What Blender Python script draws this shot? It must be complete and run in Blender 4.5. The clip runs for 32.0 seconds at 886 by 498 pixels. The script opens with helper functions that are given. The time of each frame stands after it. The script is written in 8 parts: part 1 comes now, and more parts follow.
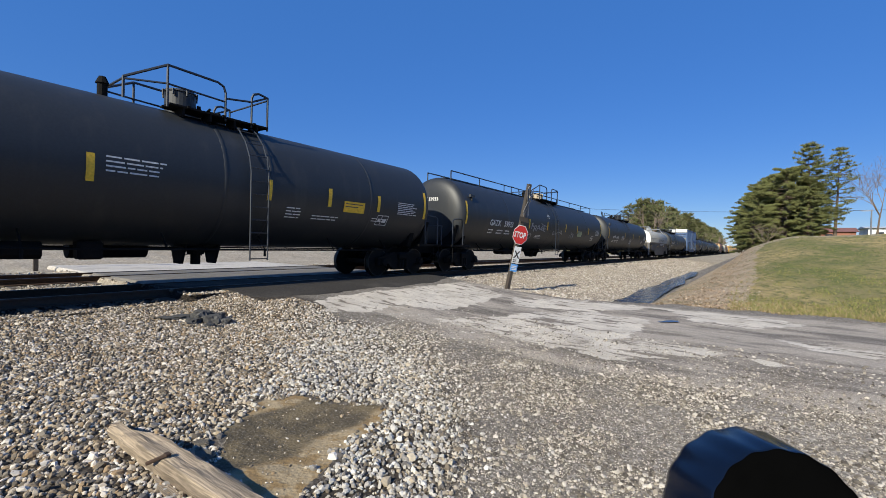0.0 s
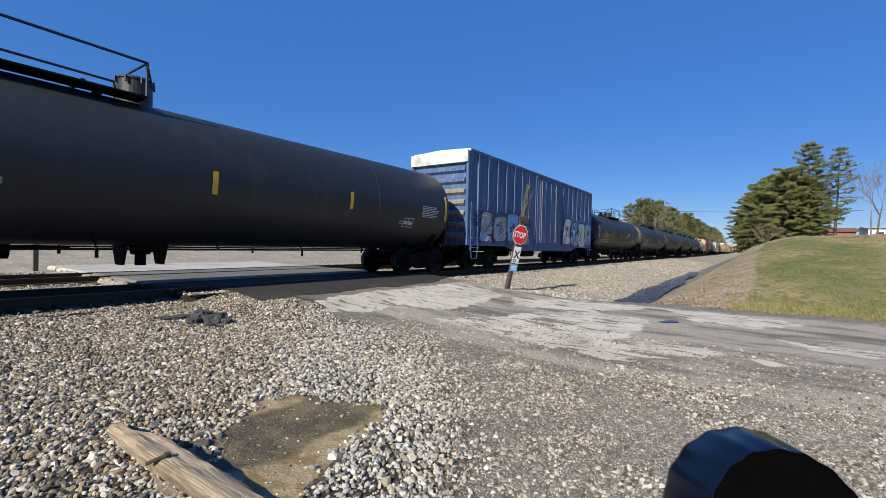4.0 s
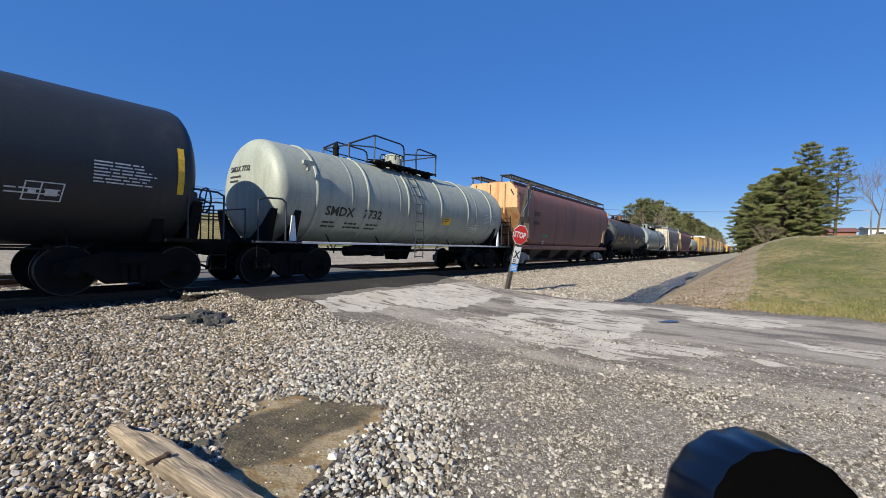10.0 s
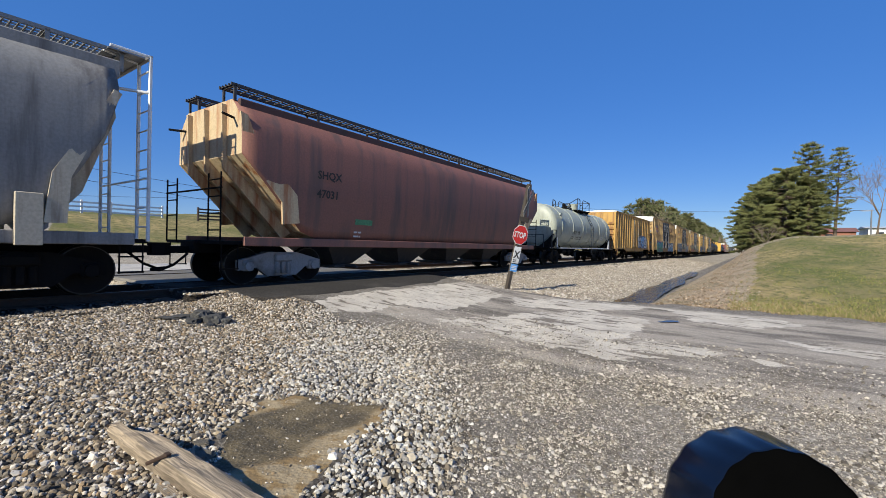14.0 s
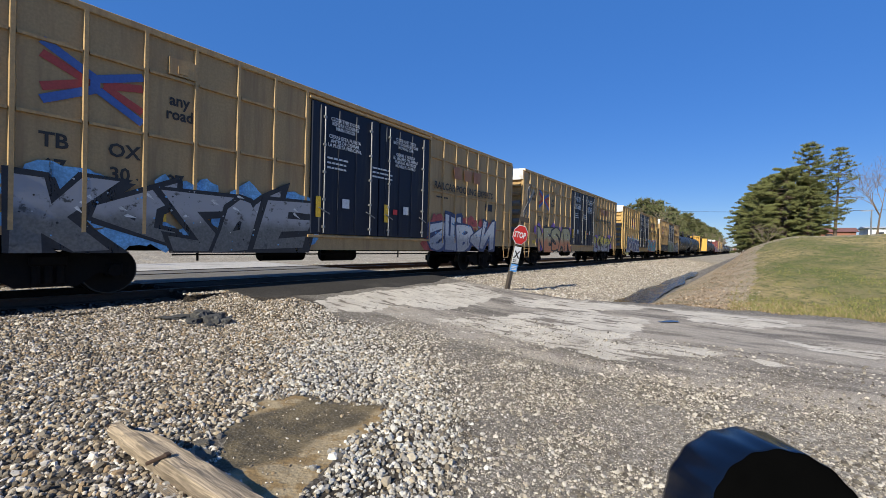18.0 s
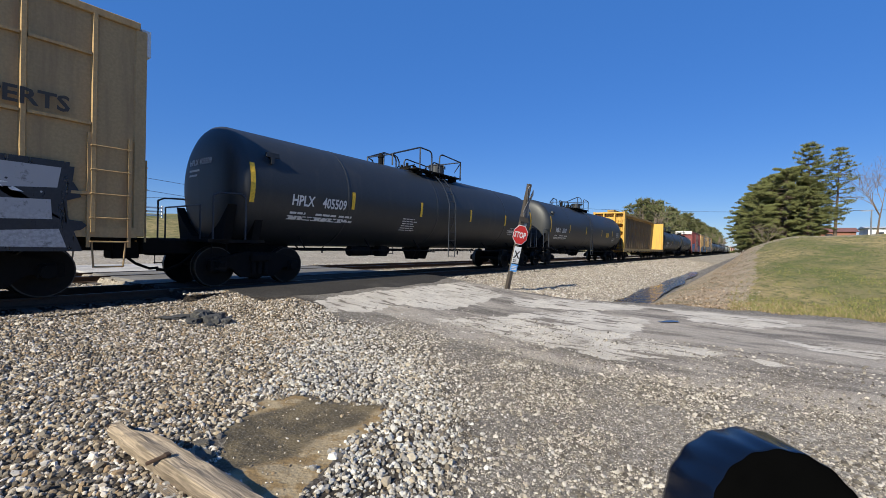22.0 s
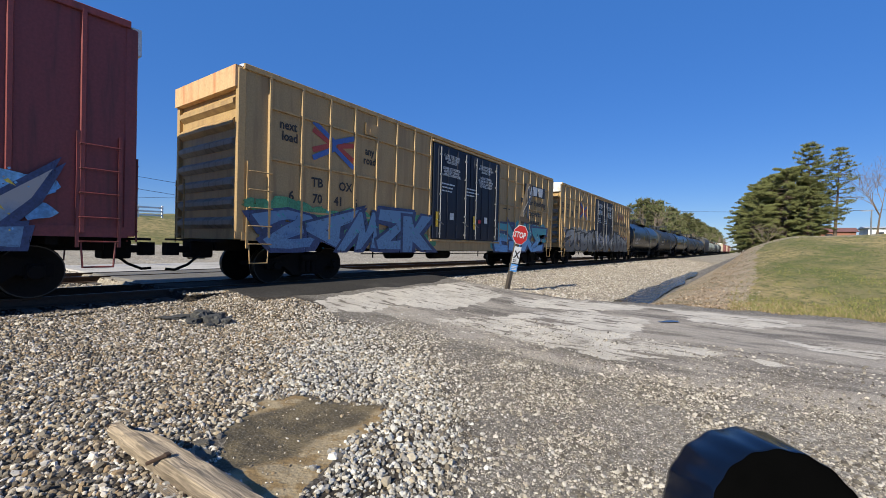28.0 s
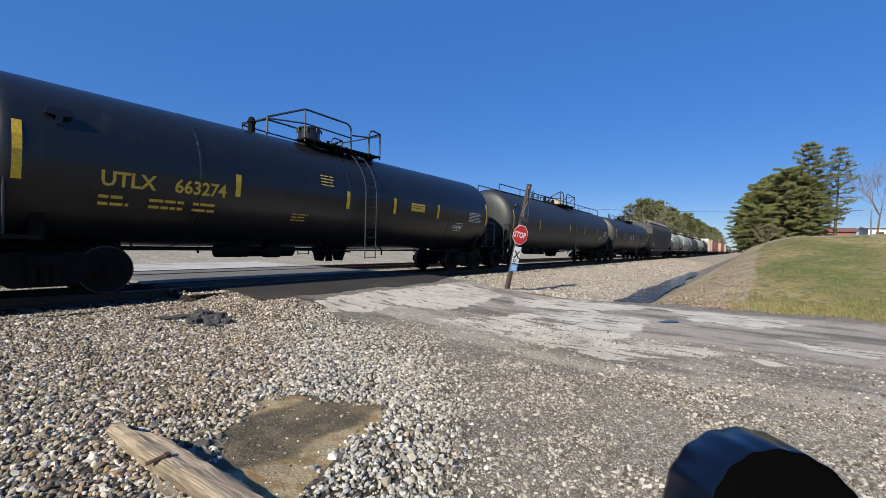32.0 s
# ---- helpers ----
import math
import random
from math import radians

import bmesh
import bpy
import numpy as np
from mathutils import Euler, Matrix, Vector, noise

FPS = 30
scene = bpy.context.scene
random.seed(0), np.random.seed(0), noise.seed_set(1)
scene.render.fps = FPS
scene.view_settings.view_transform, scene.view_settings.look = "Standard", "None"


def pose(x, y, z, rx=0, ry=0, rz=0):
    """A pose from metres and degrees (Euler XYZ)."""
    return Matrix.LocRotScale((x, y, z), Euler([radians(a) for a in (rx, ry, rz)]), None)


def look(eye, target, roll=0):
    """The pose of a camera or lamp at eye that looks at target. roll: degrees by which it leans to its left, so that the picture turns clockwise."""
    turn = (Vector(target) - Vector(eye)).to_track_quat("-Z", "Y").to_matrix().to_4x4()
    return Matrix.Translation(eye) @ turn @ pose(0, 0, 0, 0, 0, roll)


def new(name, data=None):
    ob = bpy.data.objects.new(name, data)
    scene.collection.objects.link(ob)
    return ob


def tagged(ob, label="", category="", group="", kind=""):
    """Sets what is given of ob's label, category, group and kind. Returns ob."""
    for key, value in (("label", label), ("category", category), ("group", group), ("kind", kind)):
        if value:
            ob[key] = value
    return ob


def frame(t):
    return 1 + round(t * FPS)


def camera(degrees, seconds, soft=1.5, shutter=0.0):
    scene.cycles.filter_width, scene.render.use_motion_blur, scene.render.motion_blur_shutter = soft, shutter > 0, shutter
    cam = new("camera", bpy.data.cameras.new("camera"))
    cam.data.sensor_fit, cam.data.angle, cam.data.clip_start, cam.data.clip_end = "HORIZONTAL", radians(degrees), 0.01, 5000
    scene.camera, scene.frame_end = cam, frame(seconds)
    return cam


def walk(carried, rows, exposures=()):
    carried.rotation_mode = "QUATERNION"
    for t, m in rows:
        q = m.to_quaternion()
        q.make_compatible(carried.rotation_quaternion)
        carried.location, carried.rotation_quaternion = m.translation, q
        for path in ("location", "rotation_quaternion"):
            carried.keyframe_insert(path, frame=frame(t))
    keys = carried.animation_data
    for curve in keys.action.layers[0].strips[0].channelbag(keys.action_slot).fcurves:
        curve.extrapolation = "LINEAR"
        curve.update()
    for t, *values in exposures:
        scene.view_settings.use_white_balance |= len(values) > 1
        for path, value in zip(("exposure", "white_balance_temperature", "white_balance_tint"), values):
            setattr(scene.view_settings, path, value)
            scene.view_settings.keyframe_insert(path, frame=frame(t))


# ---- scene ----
# ---- camera: stands still beside the level crossing ----
cam = camera(92.33, 32.0, soft=0.4)
EYE = (0.0, 0.0, 1.095)
HEADING = Matrix.Rotation(radians(35.566), 4, "Z") @ Matrix.Rotation(radians(90 - 0.594), 4, "X") @ Matrix.Rotation(radians(1.382), 4, "Z")
STAND = Matrix.Translation(EYE) @ HEADING
walk(cam, [(0, STAND), (32, STAND)], [(0, 0.41), (14, 0.41), (17, 0.46), (21, 0.46), (23, 0.39), (25, 0.29), (28, 0.45), (29.5, 0.45), (31, 0.40), (32, 0.40)])

# ---- world and sun ----
TO_SUN = Vector((0.04, -1.0, 0.64)).normalized()
SUN_UP = math.asin(TO_SUN.z)
SUN_TURN = math.atan2(TO_SUN.x, TO_SUN.y)
world = bpy.data.worlds.new("sky")
scene.world = world
world.use_nodes = True
wn = world.node_tree.nodes
sky = wn.new("ShaderNodeTexSky")
sky.sky_type = "NISHITA"
sky.sun_disc = False
sky.sun_elevation, sky.sun_rotation = SUN_UP, SUN_TURN
sky.altitude, sky.air_density, sky.dust_density, sky.ozone_density = 300, 1.0, 0.0, 4.0
tone = wn.new("ShaderNodeHueSaturation")
tone.inputs["Hue"].default_value, tone.inputs["Saturation"].default_value, tone.inputs["Value"].default_value = 0.516, 1.27, 0.92
world.node_tree.links.new(sky.outputs[0], tone.inputs["Color"])
even = wn.new("ShaderNodeMix")
even.data_type = "RGBA"
even.inputs[0].default_value, even.inputs[7].default_value = 0.58, (0.52, 1.86, 5.35, 1)
world.node_tree.links.new(tone.outputs[0], even.inputs[6])
world.node_tree.links.new(even.outputs[2], wn["Background"].inputs[0])
wn["Background"].inputs[1].default_value = 0.095
sun = new("sun", bpy.data.lights.new("sun", "SUN"))
sun.data.energy, sun.data.angle, sun.data.color = 5.0, radians(0.55), (1.0, 0.945, 0.78)
sun.matrix_world = look((-30, -100, 90), (Vector((-30, -100, 90)) - TO_SUN)[:])


# ---- materials ----
def links(m):
    m.use_nodes = True
    return m.node_tree.nodes, m.node_tree.links


def mix_rgb(nt, fac, a, b, blend="MIX"):
    n = nt.nodes.new("ShaderNodeMix")
    n.data_type, n.blend_type = "RGBA", blend
    for sock, v in ((n.inputs[0], fac), (n.inputs[6], a), (n.inputs[7], b)):
        if isinstance(v, bpy.types.NodeSocket):
            nt.links.new(v, sock)
        elif isinstance(v, (int, float)):
            sock.default_value = v
        else:
            sock.default_value = (*v[:3], 1)
    return n.outputs[2]


def noise_of(nt, scale, detail=4.0, vec=None, stretch=(1, 1, 1), rough=0.55):
    n = nt.nodes.new("ShaderNodeTexNoise")
    n.inputs["Scale"].default_value, n.inputs["Detail"].default_value, n.inputs["Roughness"].default_value = scale, detail, rough
    if vec is None:
        vec = nt.nodes.new("ShaderNodeTexCoord").outputs["Object"]
    mp = nt.nodes.new("ShaderNodeMapping")
    mp.inputs["Scale"].default_value = stretch
    nt.links.new(vec, mp.inputs[0])
    nt.links.new(mp.outputs[0], n.inputs["Vector"])
    return n.outputs["Fac"]


def ramp_of(nt, fac, lo, hi):
    n = nt.nodes.new("ShaderNodeMapRange")
    n.interpolation_type = "SMOOTHSTEP"
    n.inputs[1].default_value, n.inputs[2].default_value = lo, hi
    nt.links.new(fac, n.inputs[0])
    return n.outputs[0]


def paint(name, col, rough=0.55, metal=0.0, worn=None, wear=0.5, grain=0.12, streak=False, scale=1.3, bump=0.15, bscale=30.0, spec=0.5, crown=None):
    """A painted or plain surface: fine grain, and large stains of the colour worn (streaked downwards if asked)."""
    m = bpy.data.materials.new(name)
    nodes, lk = links(m)
    nt, b = m.node_tree, m.node_tree.nodes["Principled BSDF"]
    fine = noise_of(nt, 22.0, 5.0)
    c = mix_rgb(nt, ramp_of(nt, fine, 0.25, 0.75), [v * (1 - grain) for v in col], [min(1, v * (1 + grain)) for v in col])
    if worn is not None:
        big = noise_of(nt, scale, 6.0, stretch=(3.5, 3.5, 0.35) if streak else (1, 1, 1), rough=0.65)
        c = mix_rgb(nt, ramp_of(nt, big, 0.62 - wear * 0.25, 0.78 - wear * 0.12), c, worn)
    if crown is not None:
        # rust that has crept over the top of a vessel
        sep = nodes.new("ShaderNodeSeparateXYZ")
        lk.new(nodes.new("ShaderNodeTexCoord").outputs["Object"], sep.inputs[0])
        add = nodes.new("ShaderNodeMath")
        add.operation = "MULTIPLY_ADD"
        lk.new(noise_of(nt, 1.4, 6.0, stretch=(1, 1, 0.5)), add.inputs[0])
        add.inputs[1].default_value = 1.1
        lk.new(sep.outputs[2], add.inputs[2])
        c = mix_rgb(nt, ramp_of(nt, add.outputs[0], 3.85, 4.6), c, crown)
    lk.new(c, b.inputs["Base Color"])
    b.inputs["Roughness"].default_value, b.inputs["Metallic"].default_value = rough, metal
    b.inputs["Specular IOR Level"].default_value = spec
    if bump:
        bp = nodes.new("ShaderNodeBump")
        bp.inputs["Strength"].default_value, bp.inputs["Distance"].default_value = bump, 0.01
        lk.new(noise_of(nt, bscale, 4.0), bp.inputs["Height"])
        lk.new(bp.outputs[0], b.inputs["Normal"])
    return m


def by_piece(name, cols, rough=0.85, island=True, bump=0.3, bscale=60.0):
    """A colour for each loose piece, drawn at random from cols."""
    m = bpy.data.materials.new(name)
    nodes, lk = links(m)
    nt, b = m.node_tree, m.node_tree.nodes["Principled BSDF"]
    src = nodes.new("ShaderNodeNewGeometry").outputs["Random Per Island"] if island else nodes.new("ShaderNodeObjectInfo").outputs["Random"]
    r = nodes.new("ShaderNodeValToRGB")
    r.color_ramp.interpolation = "CONSTANT"
    while len(r.color_ramp.elements) < len(cols):
        r.color_ramp.elements.new(0.5)
    for k, c in enumerate(cols):
        r.color_ramp.elements[k].position, r.color_ramp.elements[k].color = k / len(cols), (*c, 1)
    lk.new(src, r.inputs[0])
    c = mix_rgb(nt, ramp_of(nt, noise_of(nt, 35.0), 0.3, 0.7), r.outputs[0], (1.25, 1.22, 1.2), "MULTIPLY")
    lk.new(c, b.inputs["Base Color"])
    b.inputs["Roughness"].default_value = rough
    bp = nodes.new("ShaderNodeBump")
    bp.inputs["Strength"].default_value, bp.inputs["Distance"].default_value = bump, 0.006
    lk.new(noise_of(nt, bscale, 5.0), bp.inputs["Height"])
    lk.new(bp.outputs[0], b.inputs["Normal"])
    return m


M = {
    "tank_black": paint("black tank paint", (0.020, 0.0222, 0.025), 0.50, worn=(0.032, 0.032, 0.032), wear=0.5, streak=True, scale=0.8, bump=0.05),
    "tank_gloss": paint("glossy black tank paint", (0.010, 0.0105, 0.012), 0.32, worn=(0.02, 0.019, 0.018), wear=0.3, streak=True, bump=0.03),
    "tank_rusty": paint("rust-topped black paint", (0.05, 0.053, 0.056), 0.6, worn=(0.055, 0.048, 0.042), wear=0.6, streak=True, scale=0.6, bump=0.08, crown=(0.17, 0.075, 0.035)),
    "tank_white": paint("grey-white tank paint", (0.33, 0.35, 0.295), 0.5, worn=(0.26, 0.275, 0.23), wear=0.7, streak=True, bump=0.05),
    "tank_grey": paint("pale grey tank paint", (0.26, 0.29, 0.27), 0.5, worn=(0.20, 0.225, 0.205), wear=0.6, streak=True, bump=0.05),
    "iron": paint("black running gear steel", (0.008, 0.0076, 0.0072), 0.85, worn=(0.015, 0.012, 0.0095), wear=0.5, bump=0.3, spec=0.12),
    "rim": paint("dull rim steel", (0.011, 0.0105, 0.010), 0.85, worn=(0.009, 0.008, 0.007), wear=0.7, scale=3, bump=0.05, spec=0.12),
    "wheel": paint("worn wheel steel", (0.012, 0.011, 0.010), 0.8, worn=(0.020, 0.015, 0.012), bump=0.2, spec=0.12),
    "tread": paint("polished tread steel", (0.07, 0.068, 0.064), 0.5, metal=1.0, grain=0.1, bump=0.05),
    "rail": paint("rusty rail steel", (0.06, 0.04, 0.03), 0.8, worn=(0.09, 0.05, 0.03), bump=0.3, spec=0.15),
    "railtop": paint("shiny rail head", (0.12, 0.117, 0.11), 0.5, metal=1.0, bump=0.02),
    "truck_grey": paint("dusty grey truck paint", (0.30, 0.29, 0.28), 0.7, worn=(0.16, 0.14, 0.12), wear=0.6, bump=0.2),
    "pipe": paint("dark blue-black pipe", (0.02, 0.025, 0.035), 0.5, bump=0.0),
    "yellow": paint("reflective yellow", (0.75, 0.46, 0.03), 0.5, grain=0.2, bump=0.0),
    "pale_notice": paint("sun-bleached notice panel", (0.36, 0.40, 0.22), 0.6, grain=0.2, bump=0.0),
    "white": paint("white lettering paint", (0.62, 0.62, 0.6), 0.6, grain=0.15, bump=0.0),
    "gold": paint("yellow lettering paint", (0.65, 0.42, 0.05), 0.6, grain=0.15, bump=0.0),
    "black": paint("black lettering paint", (0.03, 0.025, 0.02), 0.6, grain=0.1, bump=0.0),
    "tan": paint("faded yellow boxcar paint", (0.40, 0.262, 0.112), 0.6, worn=(0.29, 0.18, 0.08), wear=0.7, streak=True, scale=0.9, bump=0.1),
    "tan_bright": paint("clean yellow boxcar paint", (0.47, 0.30, 0.10), 0.6, worn=(0.30, 0.18, 0.075), wear=0.6, streak=True, scale=0.9, bump=0.1),
    "end_grey": paint("grey bare steel end", (0.23, 0.21, 0.185), 0.65, worn=(0.13, 0.105, 0.085), wear=0.6, streak=True, bump=0.1),
    "tan_rust": paint("rusting yellow boxcar paint", (0.46, 0.27, 0.07), 0.65, worn=(0.16, 0.07, 0.035), wear=0.8, streak=True, scale=0.8, bump=0.15),
    "yellow_car": paint("bright yellow steel paint", (0.56, 0.33, 0.055), 0.55, worn=(0.40, 0.22, 0.06), wear=0.5, streak=True, bump=0.1),
    "beam_brown": paint("olive-brown weathered beam paint", (0.20, 0.135, 0.065), 0.75, worn=(0.10, 0.065, 0.04), wear=0.6, streak=True, bump=0.15),
    "beam_tan": paint("dull ochre beam paint", (0.36, 0.235, 0.075), 0.7, worn=(0.15, 0.10, 0.055), wear=0.6, scale=0.9, bump=0.12),
    "door": paint("dark blue door paint", (0.007, 0.011, 0.024), 0.5, worn=(0.03, 0.03, 0.034), wear=0.4, streak=True, bump=0.08, spec=0.3),
    "maroon": paint("maroon boxcar paint", (0.20, 0.042, 0.04), 0.55, worn=(0.10, 0.03, 0.028), wear=0.6, streak=True, bump=0.1),
    "blue_car": paint("faded blue boxcar paint", (0.05, 0.10, 0.22), 0.6, worn=(0.16, 0.19, 0.26), wear=0.6, streak=True, bump=0.12),
    "brown_car": paint("weathered brown hopper paint", (0.235, 0.10, 0.072), 0.6, worn=(0.125, 0.075, 0.062), wear=0.7, streak=True, scale=0.6, bump=0.1),
    "hop_edge": paint("brown roof edge", (0.075, 0.035, 0.028), 0.7, worn=(0.045, 0.03, 0.026), bump=0.1),
    "rusty_cream": paint("rust-stained cream paint", (0.50, 0.39, 0.24), 0.7, worn=(0.33, 0.13, 0.05), wear=0.8, streak=True, scale=1.2, bump=0.15),
    "orange": paint("orange hopper end paint", (0.54, 0.36, 0.18), 0.65, worn=(0.48, 0.17, 0.06), wear=0.8, streak=True, scale=0.9, bump=0.1),
    "cream": paint("dusty cream paint", (0.52, 0.45, 0.33), 0.7, worn=(0.32, 0.23, 0.15), wear=0.6, streak=True, bump=0.1),
    "hop_grey": paint("weathered grey hopper paint", (0.26, 0.247, 0.228), 0.6, worn=(0.125, 0.11, 0.098), wear=0.7, streak=True, scale=0.7, bump=0.1),
    "hop_dark": paint("dark hopper paint", (0.05, 0.048, 0.05), 0.65, worn=(0.09, 0.08, 0.075), wear=0.5, streak=True, bump=0.1),
    "coil": paint("silvery grey coil hood", (0.37, 0.36, 0.32), 0.55, worn=(0.25, 0.23, 0.19), wear=0.6, streak=True, bump=0.06),
    "coil_side": paint("grimy brown-grey coil body", (0.135, 0.12, 0.098), 0.75, worn=(0.055, 0.042, 0.032), wear=0.7, streak=True, bump=0.12),
    "roof": paint("galvanised roof steel", (0.62, 0.62, 0.60), 0.5, metal=0.3, worn=(0.42, 0.38, 0.33), bump=0.1),
    "grate_dark": paint("dark steel grating", (0.045, 0.042, 0.042), 0.7, bump=0.2),
    "grate": paint("galvanised grating", (0.22, 0.22, 0.22), 0.55, metal=0.5, bump=0.4, bscale=80),
    "red": paint("red enamel", (0.55, 0.03, 0.03), 0.4, bump=0.0),
    "signwhite": paint("white sign sheeting", (0.75, 0.75, 0.74), 0.4, worn=(0.55, 0.54, 0.5), bump=0.0),
    "oldwhite": paint("weathered white sign board", (0.28, 0.27, 0.255), 0.7, worn=(0.12, 0.115, 0.105), wear=0.7, bump=0.1),
    "signblue": paint("blue sign enamel", (0.12, 0.36, 0.75), 0.4, bump=0.0),
    "alu": paint("dull sheet aluminium", (0.32, 0.32, 0.33), 0.45, metal=0.7, worn=(0.22, 0.22, 0.22), bump=0.05),
    "oldwood": paint("grey weathered wood", (0.052, 0.043, 0.036), 0.85, worn=(0.05, 0.037, 0.028), wear=0.7, streak=True, scale=3, bump=0.5),
    # black plastic; the blue in its base colour stands for reflected sky
    "blackplastic": paint("black plastic", (0.003, 0.006, 0.016), 0.24, bump=0.02, spec=0.32),
    "bark": paint("pine bark", (0.13, 0.095, 0.07), 0.9, worn=(0.07, 0.05, 0.04), streak=True, scale=3, bump=0.8),
    "twig": paint("grey bare twigs", (0.20, 0.155, 0.125), 0.9, worn=(0.12, 0.09, 0.075), bump=0.3),
    "xred": paint("red logo paint", (0.42, 0.06, 0.045), 0.6, bump=0.0),
    "faded_mark": paint("faded red-brown mark", (0.27, 0.125, 0.07), 0.65, worn=(0.36, 0.22, 0.10), wear=0.6, bump=0.0),
    "xblue": paint("blue logo paint", (0.06, 0.13, 0.36), 0.6, bump=0.0),
}
def sprayed(name, col):
    """Spray paint: uneven tone, and worn through in specks and streaks."""
    m = paint(name, col, 0.5, worn=[v * 0.55 for v in col], wear=0.75, grain=0.3, scale=2.4, bump=0.0)
    nodes, lk = links(m)
    nt = m.node_tree
    thin = ramp_of(nt, noise_of(nt, 2.2, 8.0, stretch=(3, 3, 0.6), rough=0.7), 0.56, 0.70)
    clear = nodes.new("ShaderNodeBsdfTransparent")
    mx = nodes.new("ShaderNodeMixShader")
    sc = nodes.new("ShaderNodeMath")
    sc.operation = "MULTIPLY"
    lk.new(thin, sc.inputs[0])
    sc.inputs[1].default_value = 0.6
    lk.new(sc.outputs[0], mx.inputs[0])
    lk.new(nodes["Principled BSDF"].outputs[0], mx.inputs[1])
    lk.new(clear.outputs[0], mx.inputs[2])
    lk.new(mx.outputs[0], nodes["Material Output"].inputs[0])
    return m


SPRAY_COLS = dict(
    purple=(0.22, 0.10, 0.42), teal=(0.05, 0.30, 0.33), sky=(0.14, 0.35, 0.60), blue=(0.06, 0.13, 0.42), green=(0.07, 0.27, 0.13),
    lime=(0.42, 0.48, 0.10), white=(0.60, 0.60, 0.58), grey=(0.30, 0.30, 0.31), black=(0.015, 0.015, 0.018), orange=(0.50, 0.19, 0.08),
    red=(0.42, 0.07, 0.06), yellow=(0.60, 0.46, 0.06), pink=(0.50, 0.24, 0.30), navy=(0.03, 0.05, 0.13), moss=(0.085, 0.15, 0.05), cream=(0.42, 0.38, 0.20), dust=(0.34, 0.33, 0.30), smoke=(0.12, 0.118, 0.11), steel=(0.10, 0.20, 0.34))
SPRAY = {k: sprayed("spray paint " + k, c) for k, c in SPRAY_COLS.items()}


# ---- mesh helpers ----
MESHES = {}


def shared(key, make):
    """One mesh for all alike parts."""
    if key not in MESHES:
        bm = bmesh.new()
        make(bm)
        me = bpy.data.meshes.new(key if isinstance(key, str) else key[0])
        bm.to_mesh(me)
        bm.free()
        MESHES[key] = me
    return MESHES[key]


def put(name, me, mats, parent=None, at=None, label="", smooth=False):
    """A mesh as one object under a thing or part."""
    if not me.materials:
        for mt in (mats if isinstance(mats, (list, tuple)) else [mats]):
            me.materials.append(mt)
        if smooth:
            me.shade_smooth()
    ob = new(name, me)
    if parent is not None:
        ob.parent = parent
    if at is not None:
        ob.matrix_local = at if isinstance(at, Matrix) else Matrix.Translation(at)
    if label:
        tagged(ob, label)
    return ob


def part(name, key, make, mats, parent=None, at=None, label="", smooth=False):
    return put(name, shared(key, make), mats, parent, at, label, smooth)


def box(bm, x, y, z, sx, sy, sz, bevel=0.0, m=None, mi=0):
    r = bmesh.ops.create_cube(bm, size=1, matrix=(m or Matrix()) @ Matrix.Translation((x, y, z)) @ Matrix.Diagonal((sx, sy, sz, 1)))
    fs = {f for v in r["verts"] for f in v.link_faces}
    for f in fs:
        f.material_index = mi
    if bevel:
        es = {e for v in r["verts"] for e in v.link_edges}
        q = bmesh.ops.bevel(bm, geom=list(es), offset=bevel, segments=1, affect="EDGES")
        for f in q["faces"]:
            f.material_index = mi


def rod(bm, a, b, r, n=8, r2=None, mi=0, caps=True):
    a, b = Vector(a), Vector(b)
    d = b - a
    if d.length < 1e-5:
        return
    q = bmesh.ops.create_cone(bm, cap_ends=caps, segments=n, radius1=r, radius2=r if r2 is None else r2, depth=d.length,
                              matrix=Matrix.Translation((a + b) / 2) @ d.to_track_quat("Z", "Y").to_matrix().to_4x4())
    for f in {f for v in q["verts"] for f in v.link_faces}:
        f.material_index = mi


def bent(bm, pts, r, n=6):
    """A pipe through the points, with round joints."""
    for a, b in zip(pts, pts[1:]):
        rod(bm, a, b, r, n)
    for c in pts[1:-1]:
        bmesh.ops.create_icosphere(bm, subdivisions=1, radius=r * 1.02, matrix=Matrix.Translation(c))


def prism(bm, pts, axis, lo, hi, mi=0):
    """A plate: the outline pts pushed along an axis from lo to hi."""
    def at(p, k):
        return {"x": (k, p[0], p[1]), "y": (p[0], k, p[1]), "z": (p[0], p[1], k)}[axis]
    a = [bm.verts.new(at(p, lo)) for p in pts]
    b = [bm.verts.new(at(p, hi)) for p in pts]
    fs = [bm.faces.new(a[::-1]), bm.faces.new(b)]
    n = len(pts)
    fs += [bm.faces.new((a[i], a[(i + 1) % n], b[(i + 1) % n], b[i])) for i in range(n)]
    bmesh.ops.recalc_face_normals(bm, faces=fs)
    for f in fs:
        f.material_index = mi


